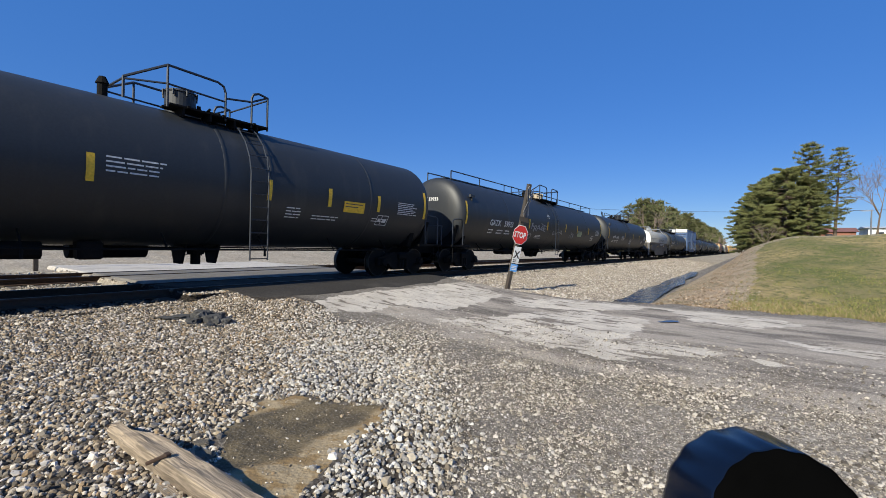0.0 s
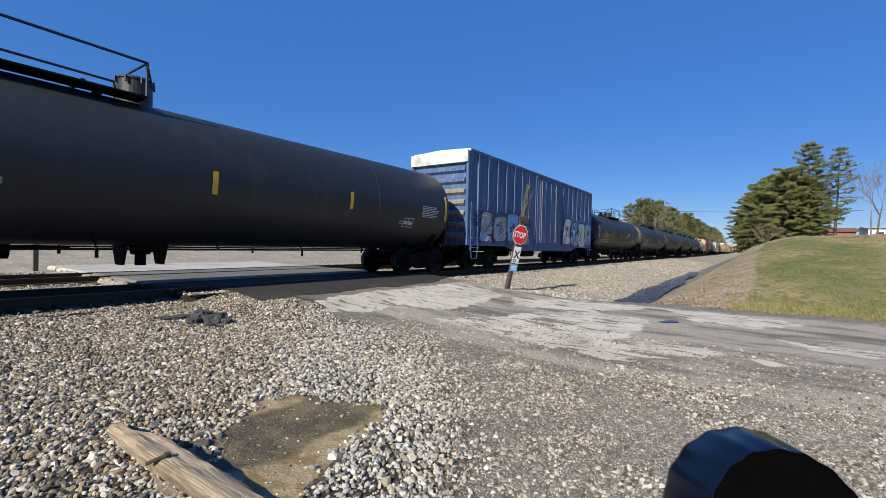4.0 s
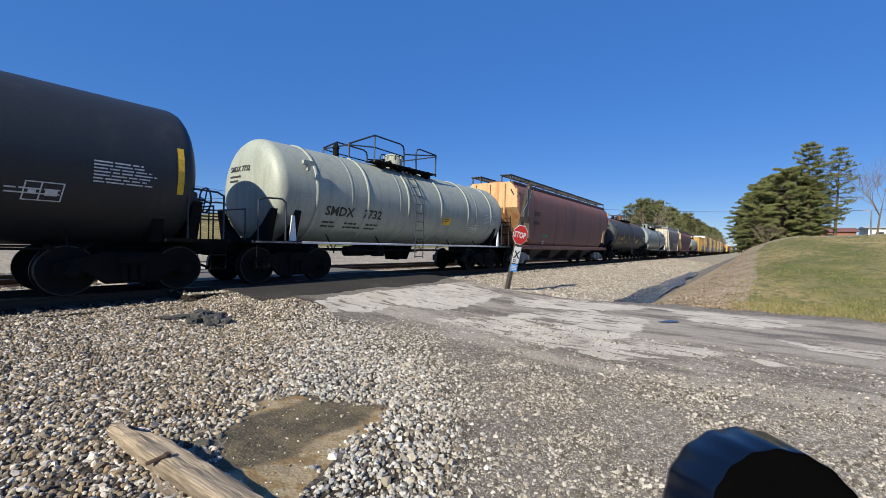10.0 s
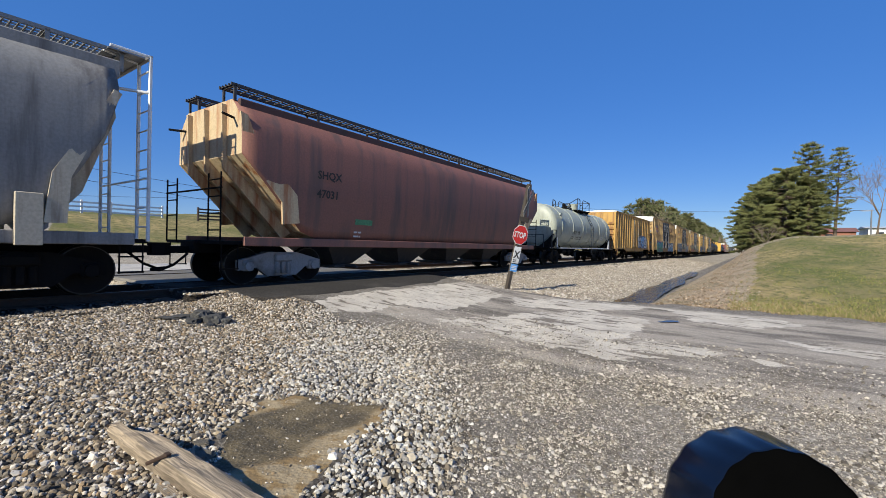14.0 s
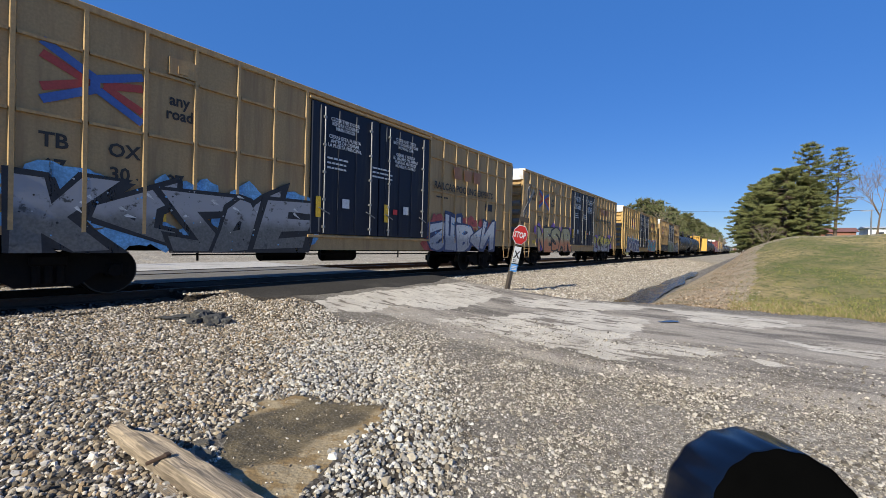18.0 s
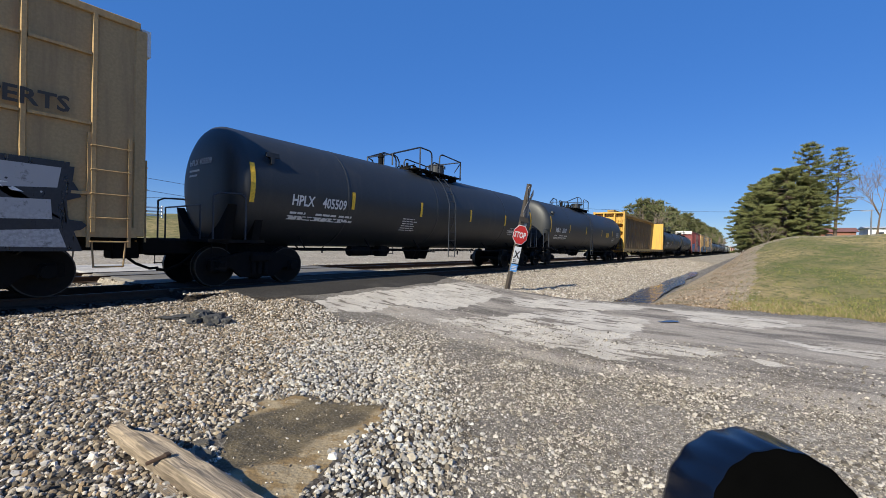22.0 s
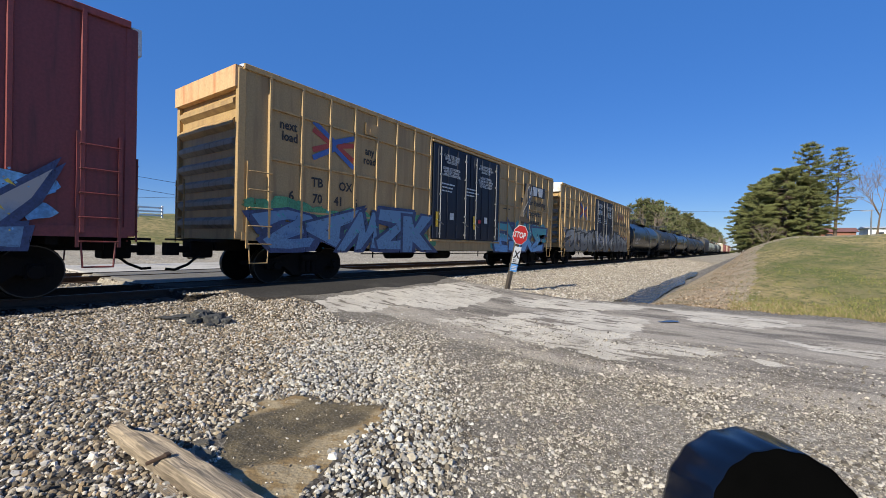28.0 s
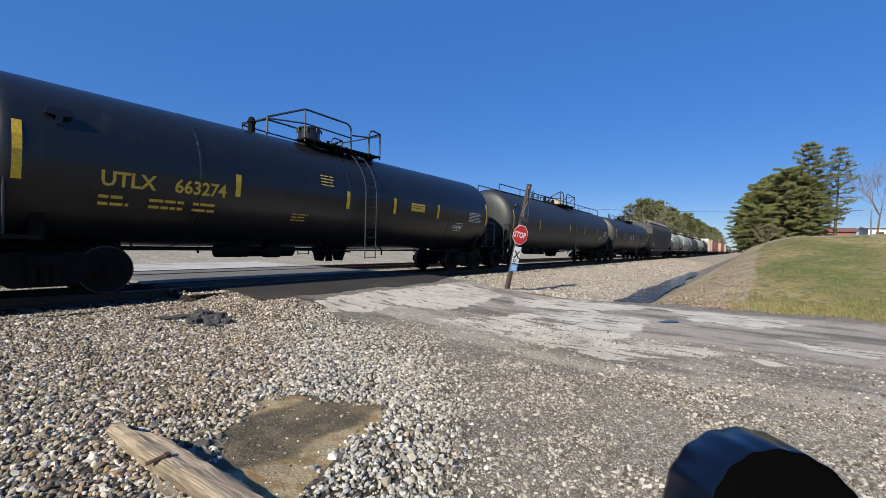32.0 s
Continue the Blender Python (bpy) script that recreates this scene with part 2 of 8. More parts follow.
def spun(bm, prof, n=36, cz=0.0, cx=0.0):
    """A body of revolution about an axis along y; prof: (y, radius)."""
    rings = []
    for y, r in prof:
        if r < 1e-4:
            rings.append([bm.verts.new((cx, y, cz))])
        else:
            rings.append([bm.verts.new((cx + r * math.cos(2 * math.pi * k / n), y, cz + r * math.sin(2 * math.pi * k / n))) for k in range(n)])
    for a, b in zip(rings, rings[1:]):
        for k in range(n):
            j = (k + 1) % n
            if len(a) == 1:
                bm.faces.new((a[0], b[k], b[j]))
            elif len(b) == 1:
                bm.faces.new((a[k], b[0], a[j]))
            else:
                bm.faces.new((a[k], b[k], b[j], a[j]))
    bmesh.ops.recalc_face_normals(bm, faces=bm.faces[:])


FONT_CACHE = {}


def letters(text, size, squeeze=1.0, weight=0.026):
    """The outline of a text as vertices and faces in its own plane."""
    key = (text, size, squeeze, weight)
    if key not in FONT_CACHE:
        cu = bpy.data.curves.new("text", "FONT")
        cu.body, cu.size, cu.resolution_u, cu.offset = text, size, 2, weight * size
        ob = bpy.data.objects.new("text", cu)
        me = bpy.data.meshes.new_from_object(ob)
        FONT_CACHE[key] = ([(v.co.x * squeeze, v.co.y) for v in me.vertices], [tuple(p.vertices) for p in me.polygons])
        bpy.data.objects.remove(ob)
        bpy.data.curves.remove(cu)
        bpy.data.meshes.remove(me)
    return FONT_CACHE[key]


def lettering(name, text, size, mat, parent, wrap, squeeze=1.0, label=""):
    """Painted letters, laid on a surface by wrap(u, v)."""
    vs, fs = letters(text, size, squeeze)
    me = bpy.data.meshes.new(name)
    me.from_pydata([wrap(u, v) for u, v in vs], [], fs)
    return put(name, me, mat, parent, label=label)


def flat_side(y, z, x=1.535):
    return lambda u, v: (x, y + u, z + v)


def round_side(y, z, cz=2.55, r=1.512):
    def wrap(u, v):
        a = math.asin((z - cz) / r) + v / r
        return (r * math.cos(a), y + u, cz + r * math.sin(a))
    return wrap


def bars(name, y, z, w, rows, mat, parent, wrap_of, pitch=0.075, thick=0.035, seed=0, label="", two=False):
    """Lines of small writing as plain bars."""
    rng = random.Random(seed)
    vs, fs = [], []
    wrap = wrap_of(y, z)
    for k in range(rows):
        u = 0.0
        end = w * rng.uniform(0.75, 1.0)
        while u < end - 0.03:
            d = min(rng.uniform(0.1, 0.3), end - u)
            i = len(vs)
            vs += [wrap(u, -k * pitch), wrap(u + d, -k * pitch), wrap(u + d, -k * pitch - thick), wrap(u, -k * pitch - thick)]
            fs.append((i, i + 3, i + 2, i + 1))
            u += d + 0.03
    me = bpy.data.meshes.new(name)
    me.from_pydata(vs, [], [f[::-1] for f in fs])
    return put(name, me, mat, parent, label=label)


def patch(name, y, z, w, h, mat, parent, wrap_of, label="", n=4):
    """A thin sticker or painted patch, following the surface."""
    wrap = wrap_of(y, z)
    vs, fs = [], []
    for k in range(n + 1):
        vs += [wrap(0, h * k / n), wrap(w, h * k / n)]
    for k in range(n):
        fs.append((2 * k, 2 * k + 1, 2 * k + 3, 2 * k + 2))
    me = bpy.data.meshes.new(name)
    me.from_pydata(vs, [], fs)
    return put(name, me, mat, parent, label=label)


# ---- freight cars: origin on the rail top at the middle, the crossing's side is +x, the leading end is -y ----
def wheelset_mesh(bm):
    rod(bm, (-1.0, 0, 0), (1.0, 0, 0), 0.085, 10)
    for s in (-1, 1):
        rod(bm, (s * 0.72, 0, 0), (s * 0.845, 0, 0), 0.457, 28)
        rod(bm, (s * 0.68, 0, 0), (s * 0.722, 0, 0), 0.484, 28)
        rod(bm, (s * 0.843, 0, 0), (s * 0.86, 0, 0), 0.17, 14, 0.13)
        for k in range(3):
            a = k * 2.094
            rod(bm, (s * 0.84, 0.28 * math.cos(a), 0.28 * math.sin(a)), (s * 0.852, 0.28 * math.cos(a), 0.28 * math.sin(a)), 0.035, 6)
    for s in (-1, 1):
        ring = [[bm.verts.new((s * 0.8475, r * math.cos(k * math.pi / 14), r * math.sin(k * math.pi / 14))) for k in range(28)] for r in (0.437, 0.456)]
        for k in range(28):
            bm.faces.new((ring[0][k], ring[1][k], ring[1][(k + 1) % 28], ring[0][(k + 1) % 28])).material_index = 2
    for f in bm.faces:
        c = f.calc_center_median()
        if abs(f.normal.x) < 0.3 and math.hypot(c.y, c.z) > 0.44:
            f.material_index = 1


def truck_frame_mesh(bm):
    side = [(-1.18, 0.36), (-1.18, 0.60), (-0.95, 0.66), (-0.42, 0.80), (0.42, 0.80), (0.95, 0.66), (1.18, 0.60), (1.18, 0.36), (0.70, 0.42),
            (0.42, 0.20), (-0.42, 0.20), (-0.70, 0.42)]
    for s in (-1, 1):
        prism(bm, side, "x", s * 1.02 - 0.07, s * 1.02 + 0.07)
        for y in (-0.94, 0.94):
            box(bm, s * 1.06, y, 0.47, 0.16, 0.28, 0.26, 0.03)
            rod(bm, (s * 1.1, y, 0.457), (s * 1.19, y, 0.457), 0.11, 12)
        for y in (-0.16, 0, 0.16):
            rod(bm, (s * 1.11, y, 0.26), (s * 1.11, y, 0.56), 0.065, 8)
        box(bm, s * 1.05, 0, 0.66, 0.3, 0.5, 0.18, 0.03)
    box(bm, 0, 0, 0.66, 2.3, 0.42, 0.26, 0.04)
    rod(bm, (0, 0, 0.75), (0, 0, 0.98), 0.22, 12)


WHEELSETS = []


def truck(car, y, key="iron"):
    fr = part("truck", ("truck", key), truck_frame_mesh, M[key], car, (0, y, 0), "black cast-steel truck with sprung side frames" if key == "iron" else "dusty grey cast-steel truck")
    for k in (-0.94, 0.94):
        w = part("wheelset", "wheelset", wheelset_mesh, [M["wheel"], M["tread"], M["rim"]], fr, (0, k, 0.457))
        WHEELSETS.append((w, k))


def coupler_mesh(bm):
    box(bm, 0, 0.45, 0.84, 0.18, 0.7, 0.16, 0.02)
    prism(bm, [(-0.16, -0.02), (-0.05, -0.16), (0.16, -0.14), (0.16, 0.12), (-0.1, 0.14)], "z", 0.70, 0.99)
    bent(bm, [(0.4, 0.5, 0.75), (0.42, 0.2, 0.5), (0.35, -0.05, 0.38), (0.25, -0.2, 0.4)], 0.03)


def couplers(car, half, reach):
    """Couplers at both ends; half: the body's half length, reach: how far they stick out."""
    for s in (-1, 1):
        m = Matrix.Translation((0, s * (half + reach), 0)) @ Matrix.Rotation(0 if s < 0 else math.pi, 4, "Z")
        part("coupler", "coupler", coupler_mesh, M["iron"], car, m)


def brake_wheel(car, at):
    """A hand-brake wheel on its gear housing, at one end of a car."""
    def ring(bm):
        n, q = 20, 6
        vs = [[bm.verts.new(((0.28 + 0.018 * math.cos(j * 2 * math.pi / q)) * math.cos(k * 2 * math.pi / n), 0.018 * math.sin(j * 2 * math.pi / q),
                             (0.28 + 0.018 * math.cos(j * 2 * math.pi / q)) * math.sin(k * 2 * math.pi / n))) for j in range(q)] for k in range(n)]
        for k in range(n):
            for j in range(q):
                bm.faces.new((vs[k][j], vs[(k + 1) % n][j], vs[(k + 1) % n][(j + 1) % q], vs[k][(j + 1) % q]))
        bmesh.ops.recalc_face_normals(bm, faces=bm.faces[:])
    w = part("brake_wheel", "brakering", ring, M["pipe"], car, at)
    for turn in (0, 90):
        part("spoke", "brakespoke", lambda bm: rod(bm, (-0.28, 0, 0), (0.28, 0, 0), 0.014, 6), M["pipe"], w, Matrix.Rotation(radians(turn + 20), 4, "Y"))
    part("shaft", "brakeshaft", lambda bm: rod(bm, (0, 0, 0), (0, -0.3, 0), 0.03, 8), M["pipe"], w)
    part("gear_housing", "brakegear", lambda bm: box(bm, 0, -0.32, -0.1, 0.3, 0.2, 0.5, 0.03), M["pipe"], w)
    part("brake_rod", "brakerod", lambda bm: rod(bm, (0, -0.32, -0.3), (0, -0.32, -0.95), 0.04, 6), M["pipe"], w)


TANK_R, TANK_Z = 1.52, 2.43


def tank_car(s0, s1, paint_key, label, mark="", at=None, gold=False, mark_size=0.38, mark_z=2.02, full_rail=False, placard=None, r=TANK_R, seed=0, scrawl=False, jacket=True, strips_at=None,
             rails=None, ladder_at=None, prints=(), shields=(), square=None):
    """A tank car whose shell runs from s0 to s1 along the train; what is given by its place stands at that distance along the train too."""
    half, mid = (s1 - s0) / 2, (s0 + s1) / 2
    mat = M[paint_key]
    car = tagged(new("tank_car"), label, "freight car", "cars of the train")
    cz = TANK_Z
    tip, deep = half + 0.39, 0.34

    def head_y(q):
        """How far the dished head lies from the middle, at the share q of its radius."""
        return tip - deep * (1 - (1 - min(1.0, q) ** 4.4) ** (1 / 2.0))

    def shell(bm):
        prof = [(-head_y(k / 14), r * k / 14) for k in range(14)] + [(-head_y(0.98), r * 0.98), (-tip + deep, r), (-tip + deep + 0.06, r)]
        prof += [(-y, q) for y, q in prof[::-1]]
        spun(bm, prof, 48, cz)
    part("shell", ("shell", paint_key, round(half, 2), r), shell, mat, car, smooth=True)
    wrap_of = lambda y, z: round_side(y, z, cz, r + 0.012)
    # seams and the saddle band by the ladder
    def band(bm):
        spun(bm, [(-0.05, r), (-0.045, r + 0.006), (0.045, r + 0.006), (0.05, r)], 40, cz)
    lad = (ladder_at if ladder_at is not None else mid + 0.3) - mid
    for y in ([lad - 0.5, lad + 0.6] if jacket else []) + [-half * 0.62, half * 0.62]:
        part("band", ("band", paint_key, r), band, mat, car, (0, y, 0), smooth=True)
    if paint_key in ("tank_white", "tank_grey"):
        def stiffener(bm):
            spun(bm, [(-0.06, r), (-0.045, r + 0.03), (0.045, r + 0.03), (0.06, r)], 40, cz)
        for k in range(6 if paint_key == "tank_white" else 0):
            part("stiffener", ("stiff", paint_key, r), stiffener, mat, car, (0, -half + 0.9 + (2 * half - 1.8) * k / 5, 0), smooth=True)
        def board(bm):
            box(bm, 0, 0, 1.06, 0.16, 2 * half + 1.9, 0.06, 0.008)
        def strut(bm):
            prism(bm, [(-0.10, 1.05), (0.10, 1.05), (0.03, 1.75), (-0.03, 1.75)], "x", -0.03, 0.03)
        for s in (-1, 1):
            part("side_board", ("sideboard", round(half, 1)), board, M["signwhite"], car, (s * 1.42, 0, 0), "white running board")
            for y in (-half + 0.15, half - 0.15):
                part("strut", "sidestrut", strut, M["signwhite"], car, (s * 1.36, y, 0))
    # stub sills, cradles and end platforms
    def sill(bm):
        box(bm, 0, 0, 0.90, 0.62, 3.6, 0.34, 0.03)
        prism(bm, [(-1.05, 1.0), (1.05, 1.0), (1.3, 1.9), (0.9, 1.5), (0.4, 1.15), (-0.4, 1.15), (-0.9, 1.5), (-1.3, 1.9)], "y", -0.45, -0.25)
        prism(bm, [(-1.05, 1.0), (1.05, 1.0), (1.3, 1.9), (0.9, 1.5), (0.4, 1.15), (-0.4, 1.15), (-0.9, 1.5), (-1.3, 1.9)], "y", 0.25, 0.45)
    def platform(bm):
        box(bm, 0, 0, 1.06, 3.0, 0.36, 0.07, 0.01)
        for x in (-1.46, 1.46):
            box(bm, x, 0.4, 1.06, 0.08, 1.3, 0.07)
            for z in (0.45, 0.75):
                box(bm, x, 0, z, 0.05, 0.36, 0.03)
            for y in (-0.16, 0.16):
                rod(bm, (x, y, 0.43), (x, y, 1.04), 0.014, 6)
    def end_rail(bm):
        for x in (-1.42, 1.42):
            bent(bm, [(x, -0.12, 1.09), (x, -0.12, 2.05), (x, 0.02, 2.12), (x, 0.5, 2.14), (x, 0.62, 2.05), (x, 0.62, 1.09)], 0.022)
        bent(bm, [(-0.9, -0.15, 1.09), (-0.9, -0.15, 1.85), (0.9, -0.15, 1.85), (0.9, -0.15, 1.09)], 0.02)
    for s in (-1, 1):
        turn = Matrix.Rotation(0 if s < 0 else math.pi, 4, "Z")
        part("stub_sill", "stub_sill", sill, M["iron"], car, Matrix.Translation((0, s * (half + 0.0), 0)) @ turn)
        part("end_platform", "end_platform", platform, M["iron"], car, Matrix.Translation((0, s * (half + 0.72), 0)) @ turn)
        part("end_handrail", "end_handrail", end_rail, M["pipe"], car, Matrix.Translation((0, s * (half + 0.72), 0)) @ turn)
    brake_wheel(car, (0.75, half + 0.75, 1.98))
    # running rail with hangers under the shell
    def under(bm):
        L = half - 1.4
        for x in (-1.2, 1.2):
            bent(bm, [(x, -L, 0.98), (x, -L * 0.98, 0.86), (x, L * 0.98, 0.86), (x, L, 0.98)], 0.022)
            n = max(4, int(L / 1.1))
            for k in range(n + 1):
                y = -L * 0.95 + 1.9 * L * k / n
                rod(bm, (x, y, 0.86), (x * 0.72, y, cz - r * 0.80), 0.018, 5)
                if k % 2:
                    rod(bm, (x, y, 0.86), (x, y, 0.70), 0.03, 5)
    part("safety_rail", ("under", round(half, 1)), under, M["iron"], car)
    def valve(bm):
        rod(bm, (0, 0, cz - r + 0.05), (0, 0, 0.72), 0.24, 14, 0.18)
        rod(bm, (0, 0, 0.74), (0, 0, 0.48), 0.11, 10)
        for y in (-0.38, 0.38):
            prism(bm, [(-0.45, 1.1), (0.45, 1.1), (0.18, 0.5), (-0.18, 0.5)], "y", y - 0.03, y + 0.03)
        rod(bm, (-0.9, 0.1, 0.8), (0.9, 0.1, 0.8), 0.02, 6)
    part("outlet_valve", "outlet_valve", valve, M["iron"], car)
    def brake_gear(bm):
        rod(bm, (0.55, -0.5, 0.82), (0.55, 0.3, 0.82), 0.16, 12)
        rod(bm, (-0.5, 0.9, 0.85), (-0.5, 2.3, 0.85), 0.22, 14)
        box(bm, 0.5, 1.0, 0.82, 0.35, 0.4, 0.35, 0.04)
        rod(bm, (0.4, -3.0, 0.85), (0.4, 3.0, 0.85), 0.025, 6)
    part("brake_gear", "brake_gear", brake_gear, M["iron"], car, (0, -half * 0.45, 0))
    truck(car, -half + 0.45)
    truck(car, half - 0.75)
    couplers(car, half, 1.28)
    # fittings on top
    zt = cz + r
    if rails is None:
        rails = ("B", mid - 1.75, mid - 0.35, mid + 0.25, mid + 0.75, mid + 1.85)
    kind, ra, rb, rc, rman, rd = rails
    ra, rb, rc, rman, rd = (v - mid for v in (ra, rb, rc, rman, rd))
    ya, yb = min(ra + 0.9, rman - 0.6), rd
    def deck(bm):
        for x in (-0.72, 0.72):
            box(bm, x, (ya + yb) / 2, zt - 0.03, 0.5, yb - ya, 0.04)
            for k in range(4):
                y = ya + (yb - ya) * (k + 0.5) / 4
                rod(bm, (x * 1.3, y, zt - 0.05), (x * 1.05, y, cz + math.sqrt(r * r - (x * 1.05) ** 2) - 0.03), 0.03, 5)
                box(bm, x * 1.05, y, zt - 0.13, 0.4, 0.05, 0.16)
        for k in range(3):
            box(bm, 0, ya + (yb - ya) * (k + 0.5) / 3, zt - 0.02, 2.0, 0.06, 0.05)
    wide = full_rail and rails is not None
    mr, mh = (0.52, 0.36) if wide else (0.32, 0.50)
    def manway(bm):
        rod(bm, (0, 0, zt - 0.1), (0, 0, zt + mh), mr, 28)
        rod(bm, (0, 0, zt + mh), (0, 0, zt + mh + 0.05), mr + 0.025, 28, mr)
        for k in range(8):
            a = k * math.pi / 4
            rod(bm, ((mr + 0.04) * math.cos(a), (mr + 0.04) * math.sin(a), zt + mh - 0.1), ((mr + 0.04) * math.cos(a), (mr + 0.04) * math.sin(a), zt + mh + 0.03), 0.025, 6)
    def relief(bm):
        rod(bm, (0, 0, zt - 0.05), (0, 0, zt + 0.2), 0.09, 10)
        rod(bm, (0, 0, zt + 0.2), (0, 0, zt + 0.34), 0.12, 10, 0.06)
    def valves(bm):
        rod(bm, (0, 0, zt - 0.1), (0, 0, zt + 0.10), 0.42, 18)
        for k in range(6):
            a = k * 1.047
            rod(bm, (0.27 * math.cos(a), 0.27 * math.sin(a), zt + 0.08), (0.27 * math.cos(a), 0.27 * math.sin(a), zt + 0.2 + 0.05 * (k % 3)), 0.05, 6)
        rod(bm, (-0.4, 0.1, zt + 0.22), (0.4, -0.1, zt + 0.22), 0.03, 6)
    hi = zt + 0.77
    def hoop(x, y0, y1, z0, z1, up0, up1, bm, pr=0.028):
        """One rail hoop over the stretch y0 to y1, rounded where asked."""
        pts = [(x, y0, zt - 0.1)]
        pts += [(x, y0, z0 - 0.16), (x, y0 + 0.05, z0 - 0.05), (x, y0 + 0.18, z0)] if up0 else [(x, y0, z0)]
        pts += [(x, y1 - 0.18, z1), (x, y1 - 0.05, z1 - 0.05), (x, y1, z1 - 0.16)] if up1 else [(x, y1, z1)]
        bent(bm, pts + [(x, y1, zt - 0.1)], pr)
    def rail_loop(bm, side):
        for x in (0.92 * side,):
            q = 0.62 if x > 0 else -0.62
            if kind == "B":
                top = ra + (rb - ra) * 0.62
                bent(bm, [(q, ra, zt - 0.05), (q, ra, hi - 0.42), (x, top, hi), (x, rb - 0.16, hi - 0.02), (x, rb - 0.04, hi - 0.08), (x, rb, hi - 0.2), (x, rb, zt - 0.1)], 0.028)
                bent(bm, [(q, ra, hi - 0.42), (q, ra + 0.25, hi - 0.5), (q, ra + 0.36, hi - 0.66), (q, ra + 0.36, zt - 0.05)], 0.024)
                rod(bm, (x, top, zt - 0.1), (x, top, hi), 0.026, 6)
                bent(bm, [(x, rb + 0.02, zt - 0.1), (x, rb + 0.02, zt + 0.24), (x, rb + 0.14, zt + 0.36), (x, rc, zt + 0.34)], 0.024)
                hoop(x, rc, rd, hi - 0.02, hi - 0.1, True, False, bm)
                rod(bm, (x, rman, hi - 0.6), (x, rd, hi - 0.14), 0.022, 6)
            else:
                top = ra + (rb - ra) * 0.36
                bent(bm, [(q, ra, zt - 0.05), (q, ra, hi - 0.40), (x, top, hi), (x, rb - 0.18, hi - 0.03), (x, rb - 0.05, hi - 0.09), (x, rb, hi - 0.22), (x, rb, zt - 0.1)], 0.028)
                rod(bm, (x, top, zt - 0.1), (x, top, hi), 0.026, 6)
                bent(bm, [(q, ra, hi - 0.44), (x, top, zt + 0.38), (x, rb, zt + 0.34)], 0.022)
                bent(bm, [(x, rb, zt + 0.42), (x, rc, zt + 0.52), (x, rd - 0.05, hi - 0.06)], 0.024)
                hoop(x, rc, rd, hi, hi - 0.04, True, False, bm)
    def long_rail(bm):
        bent(bm, [(0, -half + 0.1, zt - 0.12), (0, -half + 0.1, zt + 0.28), (0, half - 0.1, zt + 0.28), (0, half - 0.1, zt - 0.12)], 0.026)
    part("dome_platform", ("deck", mid), deck, M["iron"], car)
    part("manway", ("manway", r, paint_key, wide), manway, M["cream"] if wide else mat, car, (0, rman, 0), "dirty pale manway cover" if wide else "", smooth=False)
    part("relief_valve", ("relief", r), relief, M["iron"], car, (0.3, ra - 0.25, 0))
    part("valve_cluster", ("valves", r), valves, M["iron"], car, (0, rb - 0.3 if kind == "B" else rb, 0))
    for side in (-1, 1):
        part("top_handrail", ("loop", mid, side), lambda bm, side=side: rail_loop(bm, side), M["pipe"], car)
    part("cross_rail", ("crossa", mid), lambda bm: rod(bm, (-0.62, ra, hi - 0.43), (0.62, ra, hi - 0.43), 0.024, 6), M["pipe"], car)
    part("cross_rail", ("crossb", mid), lambda bm: rod(bm, (-0.92, rd, hi - 0.1), (0.92, rd, hi - 0.1), 0.024, 6), M["pipe"], car)
    if full_rail:
        part("running_board", ("longboard", round(half, 1)), lambda bm: box(bm, 0, 0, zt + 0.03, 0.5, half * 2 - 0.4, 0.03), M["pipe"], car)
        n = int(half / 1.15)
        for x in (-0.62, 0.62):
            part("running_board_rail", ("long", round(half, 1)), long_rail, M["pipe"], car, (x, 0, 0))
            for k in range(1, n):
                part("rail_post", ("railpost", r), lambda bm: rod(bm, (0, 0, zt - 0.12), (0, 0, zt + 0.28), 0.022, 5), M["pipe"], car, (x, -half + 2 * half * k / n, 0))
    def ladder(bm):
        for y in (-0.22, 0.22):
            pts = [(1.62, y, 0.62), (1.62, y, cz + 0.2)]
            for a in (20, 35, 50, 65):
                pts.append(((r + 0.12) * math.cos(radians(a)), y, cz + (r + 0.12) * math.sin(radians(a))))
            bent(bm, pts, 0.018, 5)
        for k in range(14):
            z = 0.66 + k * 0.3
            x = 1.62 if z < cz + 0.2 else math.sqrt(max(0.05, (r + 0.12) ** 2 - (z - cz) ** 2))
            if z < cz + 1.4:
                rod(bm, (x, -0.22, z), (x, 0.22, z), 0.014, 5)
    for s in (0, 1):
        part("ladder", ("ladder", r), ladder, M["pipe"], car, Matrix.Translation((0, lad + 0.22, 0)) @ Matrix.Rotation(math.pi * s, 4, "Z"))
    def holder(bm):
        prism(bm, [(-0.16, 0.0), (0.16, 0.0), (0.18, -0.10), (0.05, -0.12), (0.03, -0.26), (-0.04, -0.26), (-0.05, -0.12), (-0.18, -0.10)], "x", -0.04, 0.05)
    part("placard_holder", ("holder", paint_key), holder, mat, car, (1.40, -half + 0.55, 3.22))
    # writing
    if strips_at is None:
        strips_at = [s0 + 3.3, mid - 0.6, mid + half * 0.28, mid + half * 0.62]
    if paint_key not in ("tank_white", "tank_grey"):
        for y in strips_at:
            patch("reflective_strip", y - mid - 0.06, 2.06, 0.12, 0.5, M["yellow"], car, wrap_of)
        for y in (-half - 0.03, half - 0.14):
            patch("reflective_strip", y, 1.98, 0.12, 0.95, M["yellow"], car, wrap_of)
    ink = M["gold"] if gold else M["black"] if paint_key in ("tank_white", "tank_grey") else M["white"]
